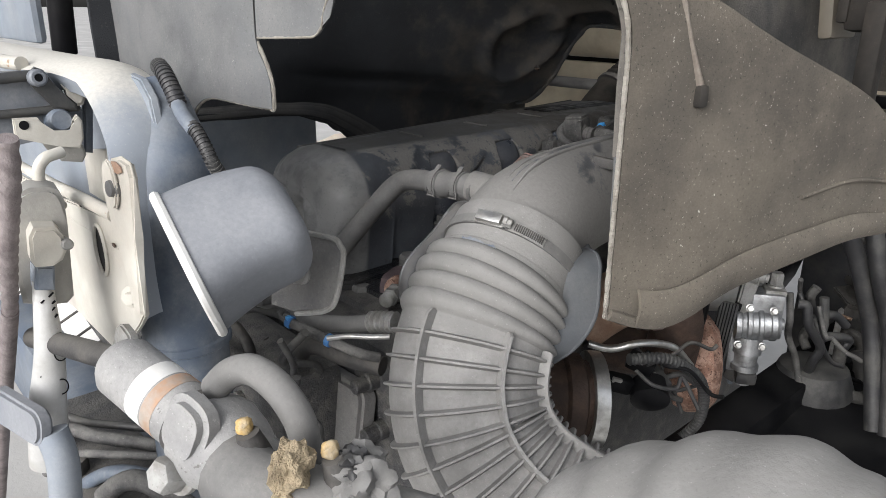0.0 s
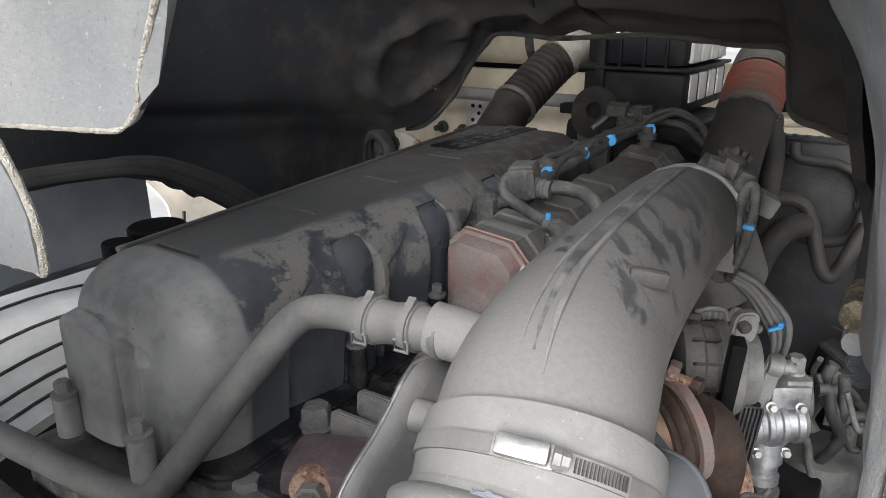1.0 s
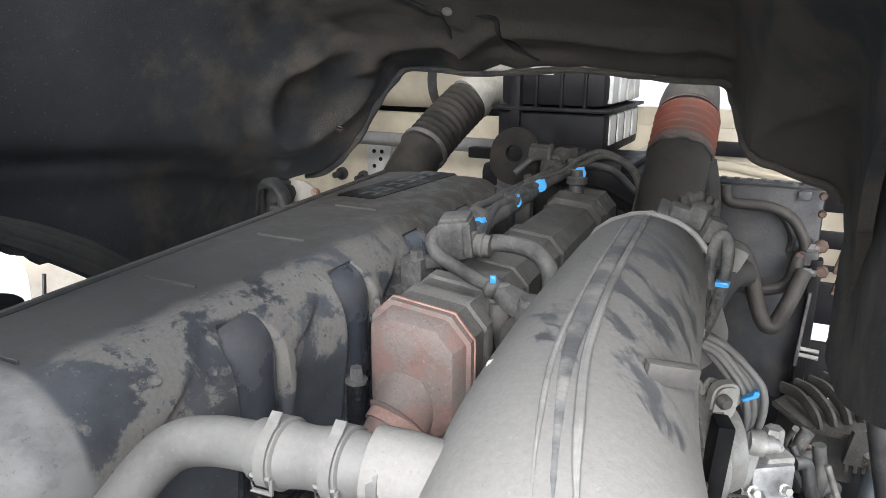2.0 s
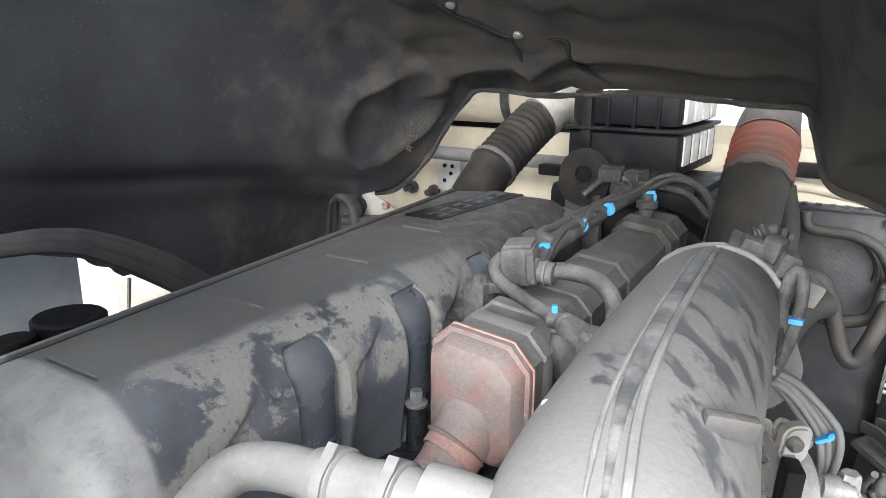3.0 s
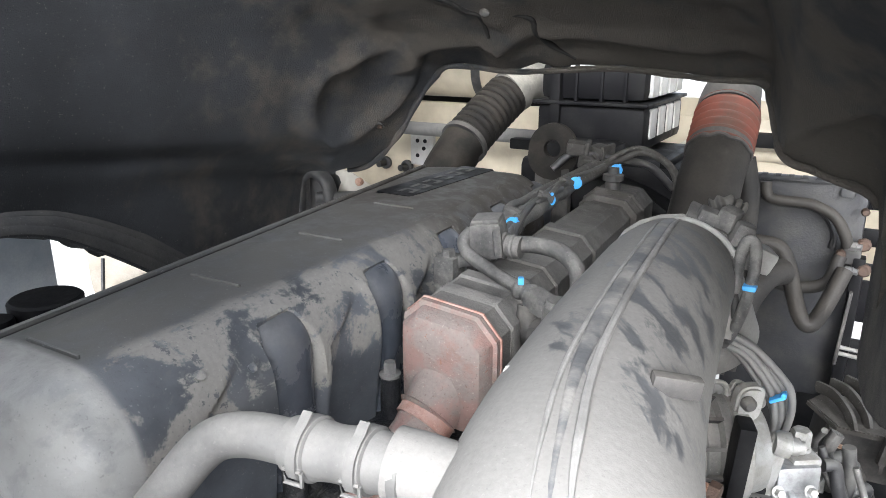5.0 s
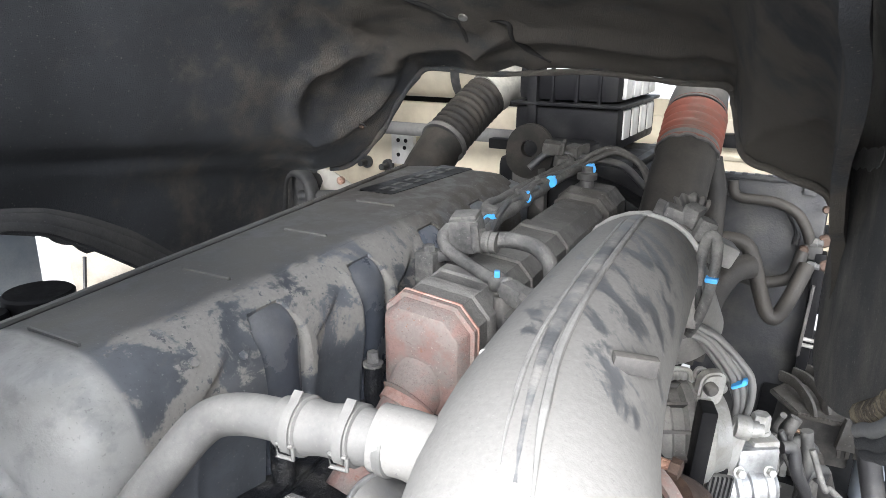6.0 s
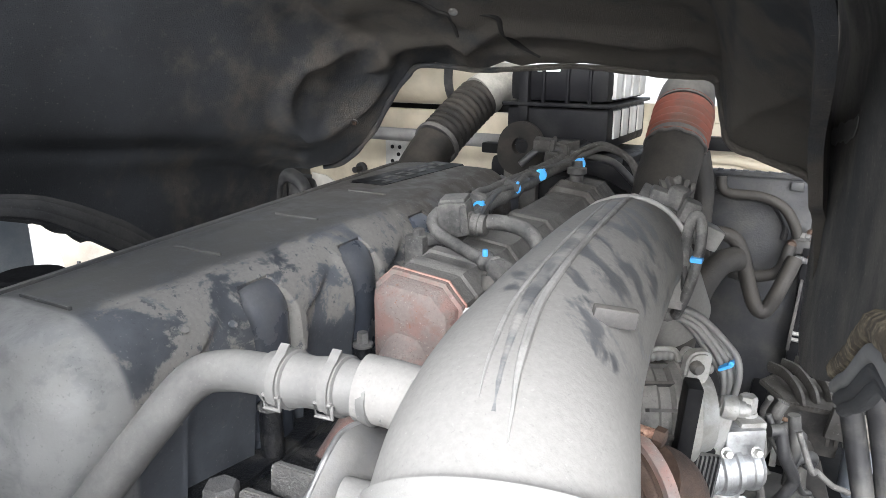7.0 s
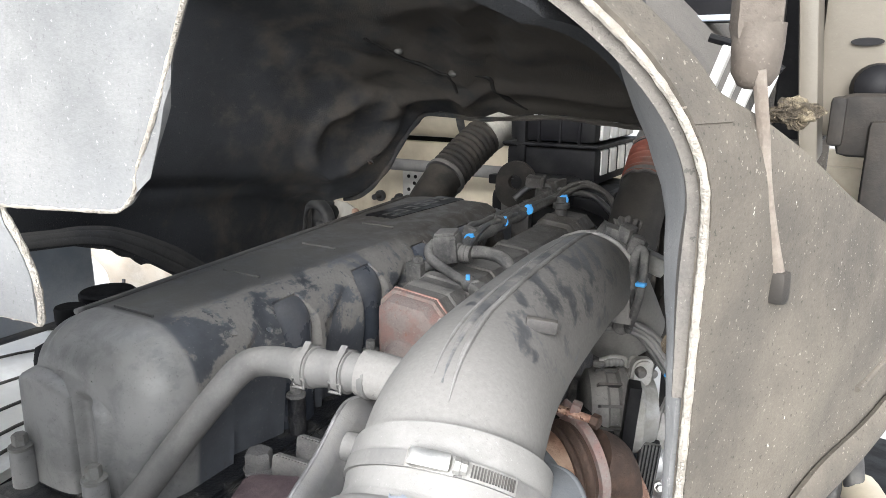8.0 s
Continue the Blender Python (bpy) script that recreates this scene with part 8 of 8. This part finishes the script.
part("block_deck", prism([(-0.075, 0.0), (-0.052, 0.035), (0.070, 0.060), (0.078, 0.030), (0.035, -0.045), (-0.035, -0.050)], (-0.362, 1.490, 1.080), (0.99, 0.10, -0.10), (-0.08, 0.95, 0.10), 0.010, 0.002), "cooler", valve_block)
for k in range(6):
    x0, y0 = -0.405 + 0.019 * k, 1.475 + 0.014 * k
    part("fin", tube([(x0 - 0.020, y0 + 0.040, 1.108 + 0.004 * k), (x0 + 0.004, y0 + 0.012, 1.112 + 0.003 * k), (x0 + 0.026, y0 - 0.018, 1.100 + 0.002 * k), (x0 + 0.034, y0 - 0.030, 1.082 + 0.002 * k)], 0.0052, 6, 5, flat=1.9), "cooler", valve_block, "" if k else "curved dusty fin")
part("lever_plate", prism([(-0.005, -0.10), (0.004, -0.10), (0.006, -0.02), (0.004, 0.020), (-0.002, 0.024), (-0.006, 0.018)], (-0.398, 1.430, 1.055), (0.95, 0.3, 0), (0.02, 0.05, 1.0), 0.004, 0.001), "alu_dusty", valve_block, "thin upright lever plate")
part("brass_pin", tube([(-0.394, 1.425, 1.064), (-0.376, 1.425, 1.062)], 0.0036, 8, 2), "rust_light", valve_block)
part("clip_comb", box((-0.318, 1.440, 1.068), (0.032, 0.010, 0.052), 0.003, (0, 10, 20)), "cooler", valve_block)
for k in range(3):
    part("comb_tooth", box((-0.329 + 0.011 * k, 1.438 + 0.004 * k, 1.038), (0.006, 0.008, 0.018), 0.001), "cooler", valve_block)
part("yoke", tube([(-0.388, 1.43, 0.985), (-0.388, 1.43, 1.018), (-0.372, 1.43, 1.034), (-0.353, 1.43, 1.018), (-0.350, 1.43, 0.96)], 0.0085, 12, 8), "cooler", valve_block)
part("flat_stay", box((-0.338, 1.42, 0.972), (0.030, 0.01, 0.075), 0.003, (0, -18, 0)), "rubber_dusty", valve_block)
part("lower_box", box((-0.365, 1.44, 0.925), (0.13, 0.06, 0.06), 0.006, (0, 3, 8)), "black", valve_block)
cable("hook_pipe", [(-0.365, 1.36, 1.03), (-0.360, 1.35, 0.985), (-0.340, 1.34, 0.955), (-0.310, 1.35, 0.950), (-0.295, 1.36, 0.975)], 0.012, "harness", "dusty bent pipe below the valve block", "pipe")
single("air_bag", lathe((-0.395, 1.33, 0.90), (0, 0, 1), [(0, 0.06), (0.05, 0.075), (0.09, 0.06), (0.10, 0.03)], 24), "rubber", "dusty black rubber air bag beside the pump", "air bag")
strut = thing("cab_damper", (-0.283, 1.47, 0.8), "grey-blue cab damper with a pale felt collar", "damper")
part("damper_tube", lathe((-0.283, 1.47, 0.70), (0, 0, 1), [(0, 0.022), (0.345, 0.022)], 24), "greyblue", strut)
part("damper_cap", lathe((-0.278, 1.46, 1.040), (0.05, 0, 1), [(0, 0.030), (0.004, 0.038), (0.020, 0.042), (0.026, 0.036)], 24), "felt_edge", strut, "pale worn collar")


# ---- outside at the left: guard plate, white step, reservoir caps ----
grd = thing("guard_plate", (-1.70, 0.72, 1.05), "dark grey-blue plastic guard plate beside the wheel arch", "guard plate")
part("guard_sheet", sheet(lambda u, v: Vector((-1.70 + 0.02 * math.sin(u * 5), 0.36 + 0.725 * u, 1.14 + 0.34 * v)), 24, 6, 0.006), "greyblue", grd)
part("guard_hem", tube([(-1.70, 0.36, 1.14), (-1.69, 0.72, 1.14), (-1.70, 1.085, 1.14)], 0.007, 10, 6), "panel", grd)
step = thing("white_entry_step", (-1.9, 0.8, 0.9), "white painted entry step with dark grooves, in daylight", "step")


def ledge(u, v):
    return Vector((-1.42 - 0.80 * v, 0.30 + 0.95 * u, 0.90 + 0.10 * math.sin(v * 1.5) + 0.16 * math.sin(math.pi * min(1, u * 0.9)) - 0.03))


part("step_board", sheet(ledge, 20, 20, -0.02), "white", step)
for k in range(6):
    v = 0.05 + 0.045 * k * (1 + 0.25 * k)
    part("step_groove", tube([ledge(u, v) + Vector((0, 0, 0.002)) for u in (0, 0.25, 0.5, 0.75, 1)], 0.0034, 6, 5), "rubber_dusty", step)
part("step_bracket", box((-1.75, 0.75, 0.50), (0.10, 0.30, 1.0), 0.01), "black", step)
chk = thing("canvas_cover", (-2.45, 1.75, 0.90), "sunlit beige canvas cover beyond the wheel arch", "cover")
part("cover_skin", sheet(lambda u, v: Vector((-2.42 - 0.25 * v * v, 1.63 + 0.40 * u + 0.02 * math.sin(v * 9 + 1) * (1 - u), 0.70 + 0.36 * v + 0.02 * noise.noise(Vector((u * 4, v * 4, 1))))), 20, 16, 0.012), "tan_cover", chk)
part("cover_edge", box((-2.40, 1.612, 0.90), (0.010, 0.008, 0.14), 0.001, (-8, 0, 0)), "rubber", chk)
part("cover_stand", box((-2.50, 1.83, 0.35), (0.06, 0.30, 0.70), 0.01), "black", chk)
res = thing("coolant_reservoir", (-1.20, 0.86, 1.2), "black reservoir with two round screw caps", "reservoir")
part("tank_body", box((-1.20, 0.765, 1.15), (0.11, 0.17, 0.28), 0.03), "black", res)
for x, y, z, r in ((-1.20, 0.782, 1.350, 0.040), (-1.20, 0.722, 1.342, 0.021)):
    part("screw_cap", lathe((x, y, z - 0.045), (0, 0, 1), [(0, r * 0.8), (0.02, r * 0.85), (0.022, r), (0.042, r), (0.045, r * 0.92)], 28), "black", res)
seal = thing("arch_flange", (-1.30, 0.8, 1.40), "dusty dark felt flange round the wheel arch", "arch flange")
ARCH = [(0.52, 1.420), (0.66, 1.419), (0.79, 1.411), (0.85, 1.396), (0.90, 1.369), (0.965, 1.325), (1.03, 1.276), (1.10, 1.22)]


def arch_band(u, v):
    """Turned-out felt flange round the wheel arch, with two pressed lines."""
    y = 0.52 + 0.58 * u
    z = curve_at(ARCH, y)
    wide = 0.017 + 0.026 * min(1, max(0, (y - 0.78) / 0.2))
    dent = 0.003 * math.exp(-((v - 0.38) / 0.05) ** 2) + 0.004 * math.exp(-((v - 0.78) / 0.05) ** 2)
    return Vector((-1.292 - 0.016 * v * v - dent + 0.001 * noise.noise(Vector((y * 14, v * 3, 2.0))), y + 0.35 * wide * v * min(1, max(0, (y - 0.80) / 0.1)), z - 0.004 + wide * v))


part("flange_band", sheet(arch_band, 80, 24, 0.006), "arch_felt", seal)
part("arch_hem", tube([arch_band(u, 0.0) for u in [k / 40 for k in range(41)]], 0.0042, 8, 4), "felt", seal)

# ---- right front: cream panel, latch and vent behind the flap ----
crm = thing("cream_side_panel", (-0.26, 0.95, 1.5), "cream-painted cab side panel with a round hole", "panel")
# panel colour already includes the cab's shade
part("panel_face", box((-0.205, 0.93, 1.735), (0.20, 0.02, 0.25), 0.008), "cream_shaded", crm)
part("panel_flange", box((-0.312, 0.895, 1.71), (0.016, 0.07, 0.24), 0.005, (0, -6, 0)), "cream_shaded", crm)
part("round_hole", prism([(0.013 * math.cos(2 * math.pi * k / 20), 0.0035 * math.sin(2 * math.pi * k / 20)) for k in range(20)], (-0.268, 0.9180, 1.694), (1, 0, 0), (0, 0, 1), 0.002), "black", crm)
lat = thing("cab_latch", (-0.26, 0.86, 1.5), "dark dusty cast cab latch with a black dome", "latch")
part("latch_dome", lathe((-0.256, 0.905, 1.655), (0.05, -1, 0.1), [(0, 0.021), (0.012, 0.018), (0.018, 0.010)], 22), "black", lat)
part("latch_casting", box((-0.255, 0.862, 1.625), (0.052, 0.03, 0.052), 0.010), "bellows", lat)
part("latch_ear", box((-0.281, 0.862, 1.628), (0.012, 0.034, 0.040), 0.004), "bellows", lat)
part("latch_arm", box((-0.247, 0.85, 1.56), (0.022, 0.022, 0.14), 0.006), "bellows", lat)
hang = thing("foam_hanger", (-0.35, 0.68, 1.6), "tan foam block hanging on a thin rusty rod", "hanger")
part("foam_block", box((-0.3135, 0.570, 1.735), (0.024, 0.022, 0.110), 0.008, (0, 0, 20)), "hanger_brown", hang)
part("foam_tip", lathe((-0.3115, 0.569, 1.690), (0, 0, -1), [(0, 0.0125), (0.012, 0.0125), (0.024, 0.0115), (0.030, 0.008), (0.032, 0.004)], 20), "hanger_brown", hang, "tan rounded lower end")
part("foam_scrap", lumpy((-0.299, 0.655, 1.643), (0.013, 0.010, 0.008), 4.0, 0.5), "foam_crust", hang)
ven = thing("slatted_vent", (-0.335, 0.70, 1.64), "slatted vent, its white bars standing for sky seen between slats", "vent")
# white bars paint the bright sky that shows between the slats
for k in range(4):
    part("sky_bar", box((-0.352 + 0.010 * k, 0.70, 1.668 - 0.006 * k), (0.006, 0.012, 0.034), 0.001, (0, 18, 0)), "white", ven)
part("vent_frame", tube([(-0.36, 0.702, 1.69), (-0.335, 0.702, 1.682), (-0.312, 0.702, 1.668)], 0.003, 8, 4), "black", ven)

# dark underbody added below the front panel to close off the bright ground
ub = thing("front_crossmember", (-1.0, 0.42, 0.9), "dark dusty beam added under the front panel to close off the bright ground", "crossmember")
part("beam", box((-1.35, 0.44, 0.92), (1.30, 0.10, 0.50), 0.02), "block", ub)
part("beam_lip", box((-1.35, 0.385, 1.165), (1.30, 0.02, 0.02), 0.004), "block", ub)
for k in range(5):
    part("beam_bolt", lathe((-1.25 + 0.11 * k, 0.39, 1.10), (0, -1, 0), [(0, 0.014), (0.008, 0.014), (0.012, 0.009)], 8), "block", ub)

single("flap_rail", box((-0.72, 0.385, 1.895), (1.00, 0.09, 0.022), 0.005), "black", "black steel rail that holds the felt flaps", "rail")
arm = thing("lever_arm", (-0.62, 0.11, 1.2), "grey-blue bent lever arm at the front panel", "lever")
part("arm_head", prism(rounded(0.09, 0.035, 0.015), (-0.66, 0.115, 1.262), (0.95, 0.25, -0.02), (0.0, 0.15, 1.0), 0.014, 0.003), "housing", arm)
part("arm_stem", tube([(-0.625, 0.125, 1.255), (-0.618, 0.128, 1.225), (-0.625, 0.125, 1.17), (-0.63, 0.12, 1.08)], 0.014, 14, 6), "greyblue", arm)

# dark sheet added so that no bright ground shows below the pump
single("dark_ground_cover", sheet(lambda u, v: Vector((-0.40 + 0.46 * v, 0.95 + 0.95 * u, 0.90 + 0.05 * math.sin(u * 3.1) - 0.04 * v)), 14, 8, 0.008), "black", "black sheet added below the pump to hide the bright ground", "arch liner")

part("duct_rib", tube([Vector((-0.135, 0.40, 1.275)) + 0.093 * Vector((0.35 * math.sin(a), -math.cos(a), 0.93 * math.sin(a))) for a in (radians(-20 + 16 * k) for k in range(10))], 0.005, 8, 4), "hose", duct)
part("duct_rib", tube([Vector((-0.045, 0.40, 1.285)) + 0.092 * Vector((0.05 * math.sin(a), -math.cos(a), math.sin(a))) for a in (radians(-20 + 16 * k) for k in range(10))], 0.005, 8, 4), "hose", duct)
bump_ = thing("bumper_beam", (-0.95, 0.22, 1.0), "dark dusty bumper beam with cables below the front panel", "beam")
part("beam_body", box((-1.05, 0.235, 1.02), (0.80, 0.07, 0.16), 0.02), "post_blue", bump_)
part("beam_shelf", box((-0.80, 0.20, 1.105), (0.30, 0.10, 0.012), 0.004), "block", bump_)
for k in range(4):
    part("beam_clip", box((-0.92 + 0.075 * k, 0.165, 1.118), (0.024, 0.02, 0.02), 0.005, (0, 0, 20 * k)), "rubber_dusty", bump_)
rng = random.Random(8)
for k in range(7):
    x = -0.90 + 0.045 * k
    cable("beam_cable", [(x, 0.15, 1.06 + rng.uniform(0, 0.04)), (x + 0.03, 0.17, 1.115 + rng.uniform(0, 0.02)), (x + 0.07, 0.20, 1.13 + rng.uniform(0, 0.02)), (x + 0.12, 0.25, 1.12 + rng.uniform(-0.02, 0.02))], rng.choice((0.005, 0.008, 0.011)), rng.choice(("rubber", "harness", "post_blue")), "dark cable over the bumper beam")

bk = thing("cab_bracket_box", (-0.318, 1.0, 1.6), "black steel box section and added dark backing behind the side flap", "box section")
# plain black backing added to darken the gap beside the foam block
part("gap_backing", box((-0.318, 1.00, 1.77), (0.052, 0.05, 0.34), 0.01), "black", bk)
part("box_front", box((-0.415, 0.93, 1.765), (0.075, 0.04, 0.10), 0.006), "black", bk)
part("front_ledge", box((-0.415, 0.905, 1.717), (0.07, 0.012, 0.006), 0.002), "greyblue", bk)
part("box_ledge", box((-0.318, 0.965, 1.79), (0.05, 0.02, 0.012), 0.003), "greyblue", bk)
part("ledge_screw", lathe((-0.32, 0.953, 1.79), (0, -1, 0), [(0, 0.006), (0.006, 0.006), (0.008, 0.004)], 10), "alu_dusty", bk)

for x, y, z in ((-1.145, 1.37, 1.49),):
    fs = thing("lining_screw", (x, y, z), "small dusty screw with washer in the felt lining", "screw", "lining screws")
    part("washer", lathe((x, y, z - 0.004), (0, -0.5, -0.85), [(0, 0.007), (0.002, 0.007), (0.003, 0.004)], 16), "rubber_dusty", fs)
    part("screw_head", lathe((x, y - 0.002, z - 0.007), (0, -0.5, -0.85), [(0, 0.005), (0.004, 0.005), (0.005, 0.003)], 6), "rust_dark", fs)

# overlapping felt seam in the tunnel roof, with its rivets
seam = thing("lining_seam", (-0.95, 1.29, 1.67), "overlapped seam in the black felt lining with two steel rivets", "felt seam")
LAP = [(-1.005, 1.17, 1.722), (-0.999, 1.2, 1.713), (-0.989, 1.248, 1.694), (-0.962, 1.282, 1.681), (-0.942, 1.306, 1.667), (-0.928, 1.318, 1.662), (-0.932, 1.346, 1.645), (-0.932, 1.359, 1.63)]
LAP2 = [(-0.90, 1.325, 1.665), (-0.861, 1.348, 1.658), (-0.859, 1.366, 1.640), (-0.858, 1.398, 1.627), (-0.843, 1.418, 1.614), (-0.819, 1.434, 1.600)]
for line, wide in ((LAP, 0.0042), (LAP2, 0.0046)):
    part("overlap_edge", tube(line, lambda s, d: wide * (0.7 + 0.3 * math.sin(s * 3.1)) + 0.0016 * noise.noise(Vector((d * 45, wide * 900, 0))), 10, 8), "felt_dark", seam)
for x, y, z in ((-0.980, 1.234, 1.703), (-0.916, 1.313, 1.665)):
    part("rivet", lathe((x, y, z), (0.15, -0.58, -0.80), [(-0.002, 0.0075), (0.0015, 0.0072), (0.003, 0.005), (0.0034, 0.002)], 18), "alu_dusty", seam, "dull steel rivet head")
